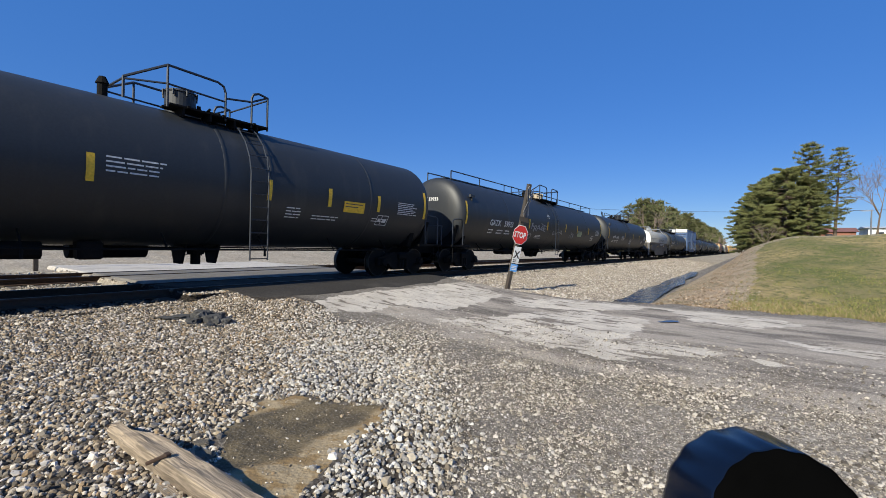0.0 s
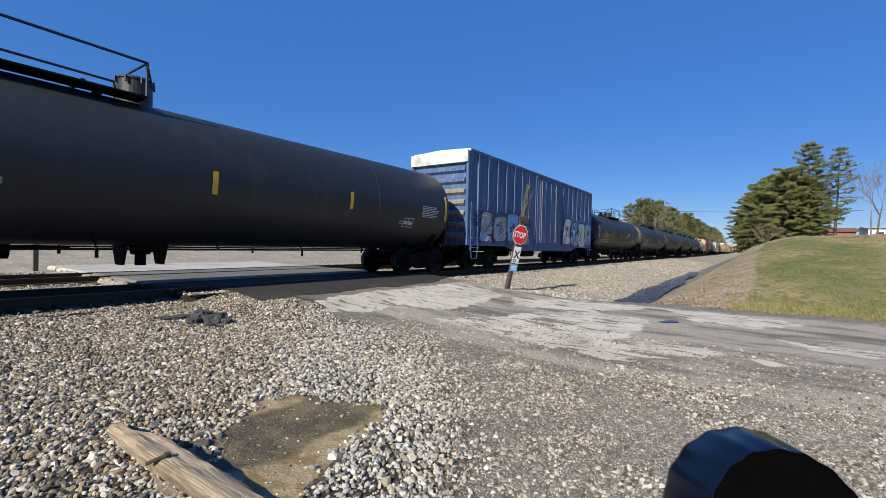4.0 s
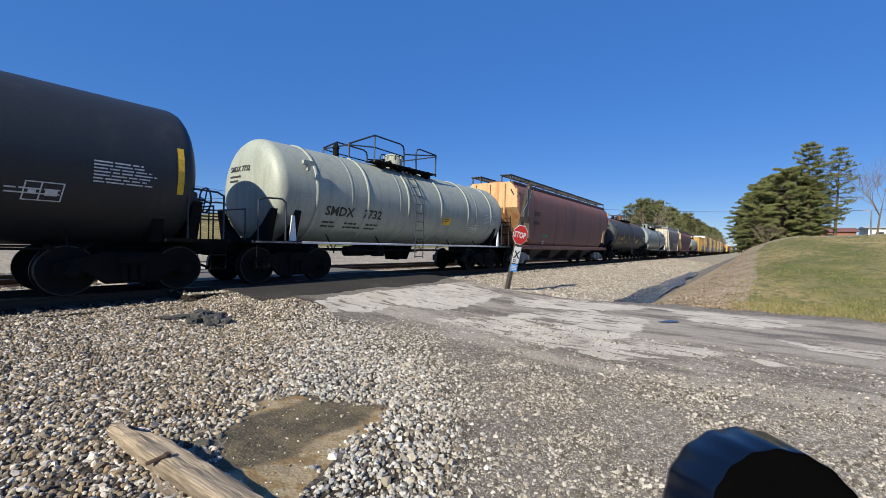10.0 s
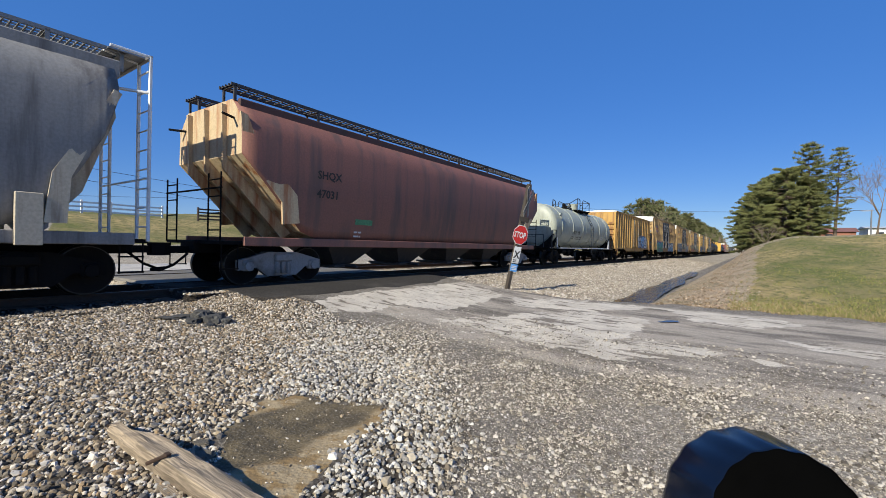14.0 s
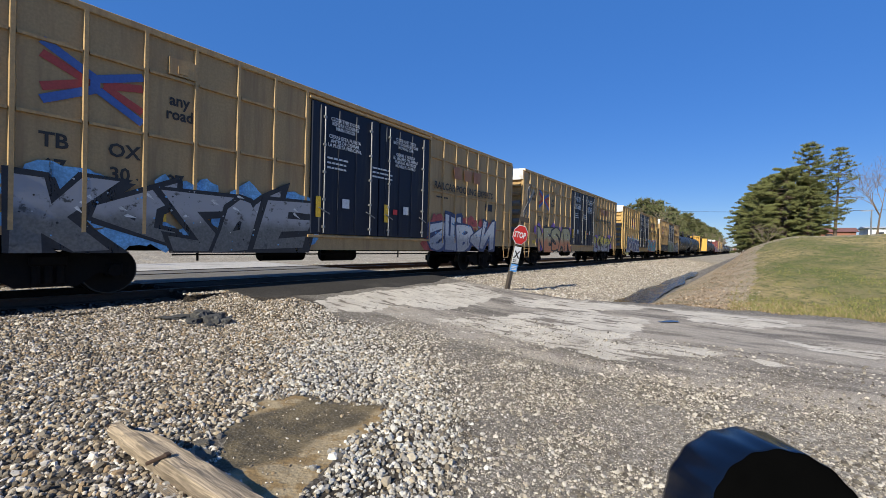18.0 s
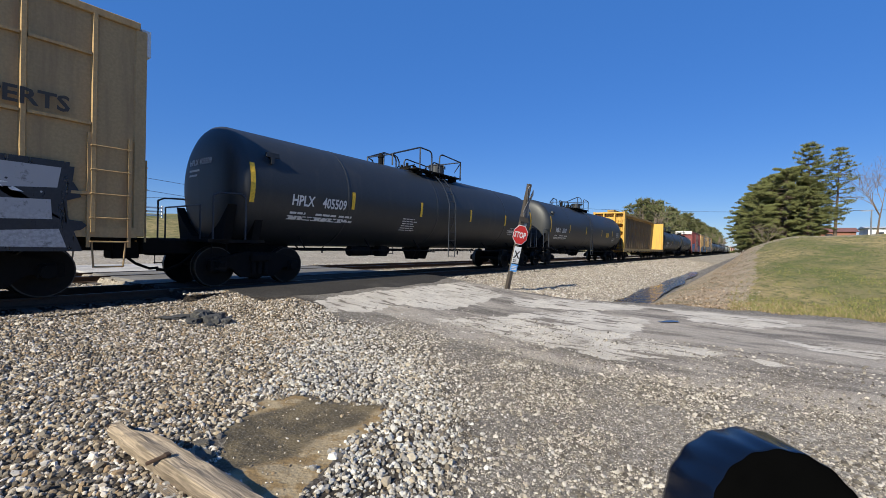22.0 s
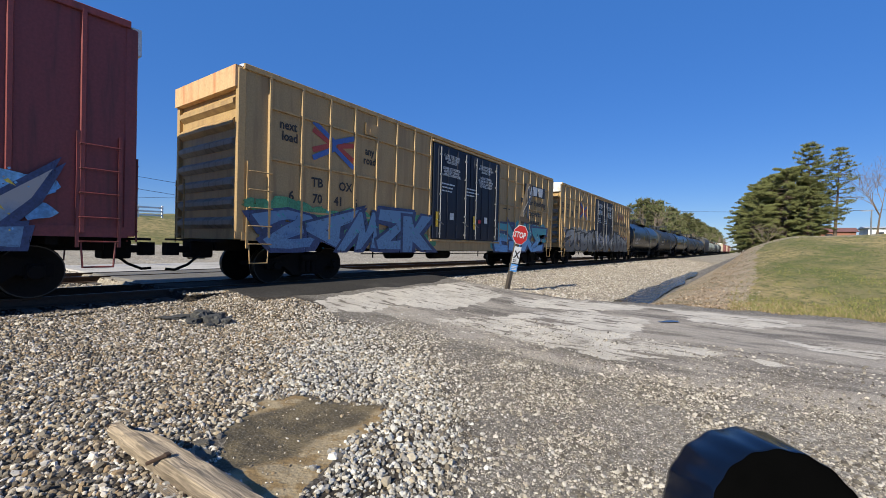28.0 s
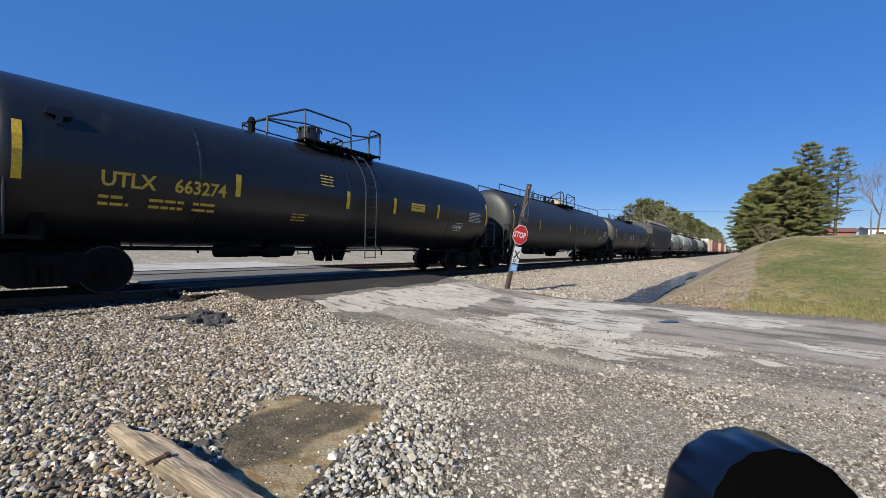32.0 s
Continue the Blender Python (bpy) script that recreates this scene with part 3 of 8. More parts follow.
    if mark:
        a0, a1 = (v - mid for v in (at or (s0 + 1.0, s0 + 3.2)))
        first, last = mark.split(" ")
        w1 = max(u for u, v in letters(first, mark_size)[0])
        w2 = max(u for u, v in letters(last, mark_size)[0])
        q = (a1 - a0) / (w1 + w2 + 0.35 * mark_size / 0.38)
        lettering("reporting_mark", first, mark_size, ink, car, wrap_of(a0, mark_z), q)
        lettering("car_number", last, mark_size, ink, car, wrap_of(a0 + (w1 + 0.35 * mark_size / 0.38) * q, mark_z), q)
        for k, (u, w_) in enumerate(((0.0, 0.5), (0.8, 0.7), (1.6, 0.6))):
            bars("small_print", a0 + u, mark_z - 0.17, w_, 2, ink, car, wrap_of, 0.14, 0.06, seed + 1 + k)
    bars("data_panel", half - 1.5, 2.44, 1.0, 7, M["white"], car, wrap_of, 0.06, 0.026, seed + 3)
    bars("small_print", half - 2.6, 1.86, 0.7, 2, M["white"], car, wrap_of, 0.08, 0.025, seed + 5)
    for k, (u, z, w_, n_) in enumerate(prints):
        bars("small_print", u - mid, z, w_, n_, ink if gold else M["white"], car, wrap_of, 0.085, 0.03, seed + 20 + k)
    if square is not None:
        def notice_square(bm):
            for y, z, w_, h_ in ((0, 0, 0.30, 0.025), (0, 0.30, 0.30, 0.025), (0, 0, 0.025, 0.32), (0.28, 0, 0.025, 0.32), (0.09, 0.08, 0.12, 0.03), (0.09, 0.18, 0.12, 0.03)):
                bm.faces.new([bm.verts.new(round_side(0, 2.0, cz, r + 0.012)(y + a * w_, z + b * h_)) for a, b in ((0, 0), (1, 0), (1, 1), (0, 1))])
        part("notice_square", ("square", r, gold), notice_square, ink, car, (0, square - mid, 0))
    for u, z, w_, h_ in shields:
        patch("dark_patch", u - mid, z, w_, h_, M["hop_dark"], car, wrap_of, "dark square patch of newer paint")
    def data_box(bm):
        for y, z, w, h in ((0, 0, 0.5, 0.02), (0, 0.32, 0.5, 0.02), (0, 0, 0.02, 0.34), (0.48, 0, 0.02, 0.34), (0.2, 0.0, 0.02, 0.34), (0.06, 0.12, 0.1, 0.1), (0.27, 0.1, 0.16, 0.12)):
            vs = [bm.verts.new(round_side(0, 1.66, cz, r + 0.012)(y + 0.12 * (z + b * h) + a * w, z + b * h)) for a, b in ((0, 0), (1, 0), (1, 1), (0, 1))]
            bm.faces.new(vs)
    part("stencil_box", ("stencil", r), data_box, M["white"], car, (0, half - 2.4, 0))
    if placard is not None:
        py, pz, pw, ph, pk = placard
        py -= mid
        patch("placard", py, pz, pw, ph, M[pk], car, wrap_of, "hazard notice panel")
        for k in range(max(2, int(ph / 0.085) - 1)):
            patch("notice_line", py + 0.05, pz + ph - 0.09 - 0.08 * k, (pw - 0.1) * (0.95, 0.7, 0.85, 0.6)[k % 4], 0.026, M["hop_dark"], car, lambda y, z: round_side(y, z, cz, r + 0.016))
    if mark:
        def on_head(u, v):
            x, z = u - 0.75, 0.50 + v
            return (x, -head_y(math.hypot(x, z) / r) - 0.012, cz + z)
        vs, fs = letters(mark, 0.2, 1.0)
        me = bpy.data.meshes.new("end_lettering")
        me.from_pydata([on_head(u, v) for u, v in vs], [], fs)
        put("end_lettering", me, ink, car)
        for k in range(2):
            patch("end_print", 0, 0, 0.55 - 0.12 * k, 0.05, ink, car, lambda y, z, k=k: (lambda u, v: on_head(u, v - 0.16 - 0.12 * k)), n=1)
    for u, z, w_, text in (scrawl or ()):
        sprayed_tag(car, text, u - mid, z, w_, wrap_of, seed)
    return car, mid


def sprayed_tag(car, text, y, z, w, wrap_of, seed, mat="grey"):
    """A quick tag in one thin spray line: wavy, slanted hand letters."""
    rng = random.Random(seed + len(text))
    wide = max(u for u, v in letters(text, 0.5)[0])
    vs, fs = letters(text, 0.5, w / wide, 0.004)
    ph = rng.uniform(0, 6)
    base = wrap_of(y, z)
    me = bpy.data.meshes.new("graffiti")
    me.from_pydata([base(u + 0.25 * v + 0.04 * math.sin(9 * u + ph), v + 0.07 * math.sin(4.2 * u + ph) + 0.03 * math.sin(11 * u)) for u, v in vs], [], fs)
    return put("graffiti", me, SPRAY[mat], car, label="thin silver spray-can scrawl")


BLENDS = {}


def blended(low, up, z0, z1):
    """Spray paint that fades from one colour at the foot of the letters to another at their top."""
    key = (low, up, round(z0, 1), round(z1, 1))
    if key not in BLENDS:
        a, b = SPRAY_COLS[low], SPRAY_COLS[up]
        m = paint("spray fade %s to %s" % (low, up), a, 0.5, grain=0.25, bump=0.0)
        nodes, lk = links(m)
        nt = m.node_tree
        sep = nodes.new("ShaderNodeSeparateXYZ")
        lk.new(nodes.new("ShaderNodeTexCoord").outputs["Object"], sep.inputs[0])
        add = nodes.new("ShaderNodeMath")
        add.operation = "MULTIPLY_ADD"
        lk.new(noise_of(nt, 2.6, 6.0), add.inputs[0])
        add.inputs[1].default_value = 0.5
        lk.new(sep.outputs[2], add.inputs[2])
        old = nodes["Principled BSDF"].inputs["Base Color"].links[0].from_socket
        c = mix_rgb(nt, ramp_of(nt, add.outputs[0], z0 + 0.25 + 0.30 * (z1 - z0), z0 + 0.25 + 0.62 * (z1 - z0)), old, b)
        c = mix_rgb(nt, ramp_of(nt, noise_of(nt, 5.0, 7.0, rough=0.7), 0.56, 0.66), c, [v * 0.45 for v in a])
        lk.new(c, nodes["Principled BSDF"].inputs["Base Color"])
        BLENDS[key] = m
    return BLENDS[key]


def lettered(car, text, y, z, w, h, cols, seed, x=1.552):
    """A spray-painted word: puffs of cloud, fat slanted letters with a dark outline and drop, faded fill and bright touches."""
    rng = random.Random(seed)
    bm = bmesh.new()
    step = [0.0]

    def face(pts, mi):
        step[0] += 0.00006
        try:
            bm.faces.new([bm.verts.new((x + step[0], y + u, z + max(-0.12, v))) for u, v in pts]).material_index = mi
        except ValueError:
            pass

    # a piece that cannot be read keeps its strokes, turned about
    wild = text.startswith("~")
    text = text.lstrip("~")
    n = len(text)
    for k in range(n * 9):
        u, v = w * rng.uniform(-0.05, 1.05), h * rng.choice((rng.uniform(0.1, 0.5), rng.uniform(0.75, 1.02)))
        ru, rv = w / n * rng.uniform(0.18, 0.42), h * rng.uniform(0.10, 0.24)
        face([(u + ru * math.cos(i * 0.524) * rng.uniform(0.7, 1.2), v + rv * math.sin(i * 0.524) * rng.uniform(0.7, 1.2)) for i in range(12)], 0)
    cw = w / n
    for k, ch in enumerate(text):
        slim, _ = letters(ch, 1.0, 1.0, 0.0)
        u0, u1 = min(p[0] for p in slim), max(p[0] for p in slim)
        v0, v1 = min(p[1] for p in slim), max(p[1] for p in slim)
        lean, tall, drop, flare = rng.uniform(-0.16, 0.30), rng.uniform(0.78, 1.02), rng.uniform(-0.03, 0.06), rng.uniform(-0.12, 0.22)
        ph = rng.uniform(0, 6)

        def lay(u, v, du=0.0, dv=0.0):
            a, b = (u - u0) / max(0.25, u1 - u0), (v - v0) / (v1 - v0)
            if wild:
                a, b = (1 - b, a) if k % 2 else (a, 1 - b)
            a = 0.5 + (a - 0.5) * (1 + flare * (b - 0.5) * 2) + lean * (b - 0.5) + 0.07 * math.sin(5 * b + ph)
            return (cw * (k + 0.5 + (a - 0.5) * 1.02) + du, h * (drop + tall * (b + 0.05 * math.sin(4 * a + ph))) + dv)
        for weight, mi, du, dv in ((0.10, 3, 0.07, -0.06), (0.105, 3, 0.0, 0.0), (0.052, 1, 0.0, 0.0)):
            vs, fs = letters(ch, 1.0, 1.0, weight)
            step[0] += 0.0004
            pts = [bm.verts.new((x + step[0], y + q[0], z + max(-0.12, q[1]))) for q in (lay(u, v, du, dv) for u, v in vs)]
            for f in fs:
                try:
                    bm.faces.new([pts[i] for i in f]).material_index = mi
                except ValueError:
                    pass
        for i in range(3):
            a, b = cw * (k + rng.uniform(0.15, 0.8)), h * rng.uniform(0.45, 0.95)
            face([(a, b), (a + 0.05, b + 0.03), (a + 0.05 + rng.uniform(0.05, 0.16), b - rng.uniform(0.0, 0.12)), (a + 0.03, b - 0.03)], 4)
    for k in range(n * 12):
        u, v, q = rng.uniform(-0.1, w + 0.1), h * rng.uniform(-0.05, 1.1), rng.uniform(0.006, 0.025)
        face([(u - q, v), (u, v - q), (u + q, v), (u, v + q)], rng.choice((0, 0, 1, 3, 4)))
    me = bpy.data.meshes.new("graffiti")
    bm.to_mesh(me)
    bm.free()
    mats = [SPRAY[c] for c in cols]
    mats[1] = blended(cols[1], cols[2], z, z + h)
    return put("graffiti", me, mats, car, label="spray-painted graffiti letters in %s and %s" % (cols[1], cols[0]))


def graffiti(car, y, z, w, h, cols, seed, n=6, x=1.545):
    """A spray-painted piece: a bumpy cloud, fat block shapes with an outline, dark cuts and bright touches. cols: names of cloud, fill, fill 2, outline, light."""
    rng = random.Random(seed)
    bm = bmesh.new()

    def face(pts, lift, mi):
        vs = [bm.verts.new((x + lift, y + max(-0.25, min(w + 0.25, u)), z + max(-0.08, min(h + 0.25, v)))) for u, v in pts]
        bm.faces.new(vs).material_index = mi

    def blob(u, v, ru, rv, lift, mi, k=12):
        face([(u + ru * math.cos(2 * math.pi * i / k) * rng.uniform(0.75, 1.2), v + rv * math.sin(2 * math.pi * i / k) * rng.uniform(0.75, 1.2)) for i in range(k)], lift, mi)

    def line(pts, width, lift, mi):
        for i, ((a0, b0), (a1, b1)) in enumerate(zip(pts, pts[1:])):
            d = Vector((a1 - a0, b1 - b0))
            if d.length > 1e-4:
                o = Vector((-d.y, d.x)).normalized() * width / 2
                face([(a0 - o.x, b0 - o.y), (a1 - o.x * 0.5, b1 - o.y * 0.5), (a1 + o.x * 0.5, b1 + o.y * 0.5), (a0 + o.x, b0 + o.y)], lift + 0.0003 * i, mi)

    # cloud: overlapping puffs along the upper edge, broken below
    for k in range(n * 3):
        u = w * (k + rng.uniform(0.1, 0.9)) / (n * 3)
        blob(u, h * rng.uniform(0.62, 0.86), w / n * rng.uniform(0.28, 0.5), h * rng.uniform(0.18, 0.30), 0.0003 * k, 0)
        if rng.random() < 0.5:
            blob(u, h * rng.uniform(0.05, 0.35), w / n * rng.uniform(0.2, 0.45), h * rng.uniform(0.10, 0.25), 0.0003 * k + 0.0001, 0)
    cw = w / n
    for k in range(n):
        u0, u1 = cw * (k - 0.10), cw * (k + 1.08)
        lo, hi = h * rng.uniform(-0.04, 0.10), h * rng.uniform(0.80, 1.02)
        skew = rng.uniform(-0.22, 0.22) * cw
        j = lambda s_: rng.uniform(-1, 1) * s_
        right = []
        v, steps = lo, rng.randint(2, 4)
        for i in range(steps):
            nv = lo + (hi - lo) * (i + 1) / steps
            inset = cw * rng.uniform(0.0, 0.42)
            right += [(u1 - inset + j(0.05) * cw, v + j(0.03) * h), (u1 - inset * rng.uniform(0.3, 1.0), nv + j(0.03) * h)]
            v = nv
        left = []
        v = hi
        for i in range(rng.randint(1, 3)):
            left += [(u0 + cw * rng.uniform(0.0, 0.25), v - j(0.03) * h)]
            v -= (hi - lo) * rng.uniform(0.25, 0.45)
        poly = [(u0 + cw * rng.uniform(0, 0.12), lo)] + right + left
        poly = [(u + skew * (v / h - 0.5), v) for u, v in poly]
        first = list(poly)
        for _ in range(2):
            poly = [q for (a0, b0), (a1, b1) in zip(poly, poly[1:] + poly[:1]) for q in ((a0 * 0.8 + a1 * 0.2, b0 * 0.8 + b1 * 0.2), (a0 * 0.2 + a1 * 0.8, b0 * 0.2 + b1 * 0.8))]
        cu, cv = sum(p[0] for p in poly) / len(poly), sum(p[1] for p in poly) / len(poly)
        grown = [(cu + (u - cu) * 1.13, cv + (v - cv) * 1.13) for u, v in poly]
        lift = 0.012 + 0.0022 * k
        face(grown, lift, 3)
        face(poly, lift + 0.0008, 1 if k % 2 or rng.random() < 0.35 else 2)
        # shaded lower part, cuts, holes and touches
        for i in range(12):
            t = rng.uniform(0.05, 0.9)
            blob(u0 + cw * rng.uniform(0.2, 0.85), lo + (hi - lo) * t * 0.85, cw * rng.uniform(0.06, 0.2), h * rng.uniform(0.03, 0.13), lift + 0.00085 + 0.00005 * i, rng.choice((2, 1, 4, 3, 2)), 7)
        a0 = u0 + cw * rng.uniform(0.25, 0.5)
        line([(a0, lo + (hi - lo) * rng.uniform(0.15, 0.4)), (a0 + cw * rng.uniform(0.15, 0.4), lo + (hi - lo) * rng.uniform(0.3, 0.5)), (a0 + cw * rng.uniform(-0.1, 0.4), lo + (hi - lo) * rng.uniform(0.5, 0.8))],
             cw * rng.uniform(0.06, 0.14), lift + 0.0016, 3)
        line([(u0 + cw * 0.2, hi - (hi - lo) * 0.12), (u0 + cw * 0.55, hi - (hi - lo) * rng.uniform(0.06, 0.2))], 0.03, lift + 0.0018, 4)
        line([first[1], first[2], first[3]], 0.028, lift + 0.0019, 4)
    for k in range(n * 30):
        u, v, q = rng.uniform(-0.1, w + 0.1), h * rng.uniform(0.0, 1.12), rng.uniform(0.006, 0.03)
        face([(u - q, v), (u, v - q), (u + q, v), (u, v + q)], 0.010 + 0.0022 * n * (k % 2), rng.choice((0, 0, 2, 3, 4)))
    for k in range(n * 3):
        u, v = rng.uniform(0, w), rng.uniform(0.05, 0.95) * h
        line([(u, v), (u + rng.uniform(-0.3, 0.3), v - rng.uniform(0.05, 0.3))], 0.02, 0.012 + 0.0022 * n, rng.choice((0, 3, 4)))
    me = bpy.data.meshes.new("graffiti")
    bm.to_mesh(me)
    bm.free()
    return put("graffiti", me, [SPRAY[c] for c in cols], car, label="spray-painted graffiti in %s and %s" % (cols[1], cols[0]))


def boxcar(s0, s1, body_key, door_key, label, top=5.13, ribs=18, door=(7.1, 12.15), doors=2, rails=True, end_key=None, roof_key="roof", end_sign=False, hood=True, cap_key="roof"):
    """A boxcar whose body runs from s0 to s1 along the train."""
    L = s1 - s0
    half = L / 2
    mat = M[body_key]
    car = tagged(new("boxcar"), label, "freight car", "cars of the train")

    def body(bm):
        box(bm, 0, 0, (1.12 + top - 0.10) / 2, 3.0, L, top - 0.10 - 1.12, 0.02)
    part("body", ("boxbody", body_key, round(L, 1), top), body, mat, car)
    def roof(bm):
        prism(bm, [(-1.52, top - 0.11), (1.52, top - 0.11), (1.52, top - 0.04), (0, top + 0.03), (-1.52, top - 0.04)], "y", -half - 0.02, half + 0.02)
        for k in range(int(L / 1.2) + 1):
            y = -half + 0.1 + k * (L - 0.2) / int(L / 1.2)
            prism(bm, [(-1.5, top - 0.04), (0, top + 0.03), (1.5, top - 0.04), (1.5, top - 0.01), (0, top + 0.06), (-1.5, top - 0.01)], "y", y - 0.03, y + 0.03)
    part("roof", ("boxroof", roof_key, round(L, 1), top), roof, M[roof_key], car, label="ribbed galvanised steel roof")
    def top_chord(bm):
        box(bm, 0, 0, 0, 0.07, L + 0.03, 0.13, 0.012)
    def sill(bm):
        prism(bm, [(-half, 0.17), (-half + 0.0, -0.02), (-half + 3.3, -0.02), (-half + 4.2, -0.23), (half - 4.2, -0.23), (half - 3.3, -0.02), (half, -0.02), (half, 0.17)], "x", -0.03, 0.03)
    def rib(bm):
        h = top - 0.12 - 1.16
        prism(bm, [(-0.05, 0), (0.05, 0), (0.03, 0.06), (-0.03, 0.06)], "z", 0, h)
    lo, hi = door
    spots = []
    n0 = max(3, int(round((lo - 0.6) / 0.92)))
    n1 = max(3, int(round((L - hi - 0.6) / 0.92)))
    spots += [0.66 + (lo - 0.78) * k / n0 for k in range(n0 + 1)]
    spots += [hi + 0.12 + (L - hi - 0.78) * k / n1 for k in range(n1 + 1)]
    for s in (-1, 1):
        turn = Matrix.Rotation(0 if s > 0 else math.pi, 4, "Z")
        part("top_chord", ("chord", body_key, round(L, 1)), top_chord, mat, car, (s * 1.52, 0, top - 0.10))
        part("side_sill", ("sill", body_key, round(L, 1)), sill, mat, car, (s * 1.50, 0, 1.10))
        for u in spots:
            part("rib", ("rib", body_key, top), rib, mat, car, Matrix.Translation((s * 1.498, -half + u, 1.16)) @ Matrix.Rotation(-math.pi / 2 * s, 4, "Z"))
        if rails:
            def rail(bm):
                prism(bm, [(-0.03, -0.04), (0.055, -0.025), (0.055, 0.025), (-0.03, 0.04)], "y", -0.5, 0.5)
            for z in (1.84, 3.06, 4.27):
                for a, b in zip(spots, spots[1:]):
                    if b - a < 1.4:
                        m = Matrix.Translation((s * 1.50, -half + (a + b) / 2, z)) @ turn @ Matrix.Diagonal((1, b - a - 0.1, 1, 1))
                        put("girt", shared(("girt", body_key), rail), mat, car, m)
        dw = (hi - lo) / doors
        def leaf(bm):
            box(bm, 0, 0, (1.30 + top - 0.32) / 2, 0.09, dw - 0.05, top - 0.32 - 1.30, 0.015)
        def door_rib(bm):
            prism(bm, [(0.04, -0.05), (0.075, -0.03), (0.075, 0.03), (0.04, 0.05)], "z", 1.36, top - 0.40)
        def bar(bm):
            rod(bm, (0, 0, 1.34), (0, 0, top - 0.42), 0.02, 6)
            for k in range(5):
                box(bm, -0.02, 0, 1.5 + k * (top - 2.2) / 4, 0.07, 0.09, 0.06)
            rod(bm, (0.02, -0.18, 2.0), (0.02, 0.18, 1.85), 0.018, 6)
        for k in range(doors):
            yc = -half + lo + dw * (k + 0.5)
            d = part("door", ("leaf", door_key, round(dw, 2), top), leaf, M[door_key], car, Matrix.Translation((s * 1.535, yc * 1.0, 0)) @ turn, "dark plug door" if door_key == "door" else "")
            for f in range(4):
                part("door_rib", ("doorrib", door_key, top), door_rib, M[door_key], d, (0, -dw / 2 + dw * (f + 0.5) / 4, 0))
            for f in (-0.34, 0.34):
                part("lock_rod", ("lockrod", top), bar, M["grate"], d, (0.10, f * dw, 0))
        def track(bm):
            box(bm, 0, 0, 0, 0.10, hi - lo + 0.12, 0.07, 0.01)
        for z in (1.24, top - 0.27):
            part("door_track", ("track", door_key, round(hi - lo, 1)), track, M[door_key] if z > 3 else mat, car, (s * 1.55, -half + (lo + hi) / 2, z))
        def ladder(bm):
            for k in range(5):
                z = 1.0 + k * 0.42
                bent(bm, [(0.0, -0.28, z), (0.09, -0.28, z), (0.09, 0.28, z), (0.0, 0.28, z)], 0.014, 5)
            for y in (-0.3, 0.3):
                box(bm, 0.02, y, 1.9, 0.04, 0.05, 2.0)
            bent(bm, [(0.02, -0.25, 1.0), (0.02, -0.22, 0.55), (0.02, 0.22, 0.55), (0.02, 0.25, 1.0)], 0.016, 5)
        for y in (-half + 0.42, half - 0.42):
            part("ladder", ("boxladder", body_key), ladder, mat, car, Matrix.Translation((s * 1.51, y, 0)) @ turn)
    ek = end_key or body_key
    def end(bm):
        box(bm, 0, 0.0, (1.1 + top - 0.15) / 2, 2.9, 0.08, top - 0.15 - 1.1)
    def corrugation(bm):
        prism(bm, [(-0.05, 0), (-0.16, 0.09), (-0.16, 0.19), (-0.05, 0.28)], "x", -1.34, 1.34)
    def corner(bm):
        box(bm, 0, -0.04, (1.1 + top - 0.15) / 2, 0.12, 0.2, top - 0.15 - 1.1, 0.02)
    def end_cap(bm):
        prism(bm, [(-1.5, top - 0.60), (1.5, top - 0.60), (1.5, top - 0.115), (-1.5, top - 0.115)], "y", -0.20, -0.045)
    def crossover(bm):
        box(bm, 0, -0.36, 1.06, 2.4, 0.3, 0.05)
        box(bm, 0, -0.25, 0.84, 0.5, 0.5, 0.4, 0.03)
    def end_ladder(bm):
        for k in range(4):
            rod(bm, (-1.25, -0.26, 1.2 + k * 0.42), (-0.8, -0.26, 1.2 + k * 0.42), 0.014, 5)
        for x in (-1.25, -0.8):
            rod(bm, (x, -0.24, 1.0), (x, -0.24, 2.6), 0.018, 5)
    for s in (-1, 1):
        turn = Matrix.Translation((0, s * half, 0)) @ Matrix.Rotation(0 if s < 0 else math.pi, 4, "Z")
        wall = part("end_wall", ("boxend", ek, top), end, M[ek], car, turn, "corrugated steel end, greyer below")
        z = 1.35
        while z < top - 0.9:
            k = ek if z > 3.6 or not hood else "end_grey"
            part("corrugation", ("corr", k), corrugation, M[k], wall, (0, 0, z))
            z += 0.46
        for x in (-1.46, 1.46):
            part("corner_post", ("corner", ek, top), corner, M[ek], wall, (x, 0, 0))
        if hood:
            part("end_cap", ("boxcap", top, cap_key), end_cap, M[cap_key], car, turn, "bare galvanised upper end panel" if cap_key == "roof" else "rust-stained upper end panel")
        part("crossover_step", "boxcrossover", crossover, M["iron"], car, turn)
        part("end_ladder", ("boxendladder", ek), end_ladder, M[ek], car, turn)
        if s > 0:
            brake_wheel(car, (-0.5, half + 0.5, 2.3))
    def frame_under(bm):
        box(bm, 0, 0, 0.96, 0.7, L, 0.30, 0.02)
        rod(bm, (1.2, -half + 4, 0.75), (1.2, half - 4, 0.75), 0.02, 5)
        for k in range(4):
            y = -half + 4.5 + k * (L - 9) / 3
            rod(bm, (1.2, y, 0.62), (1.2, y, 1.0), 0.025, 5)
    part("underframe", ("boxunder", round(L, 1)), frame_under, M["iron"], car)
    for k in range(9):
        part("crossbearer", "boxbearer", lambda bm: box(bm, 0, 0, 1.02, 2.8, 0.16, 0.16), M["iron"], car, (0, -half + L * (k + 0.5) / 9, 0))
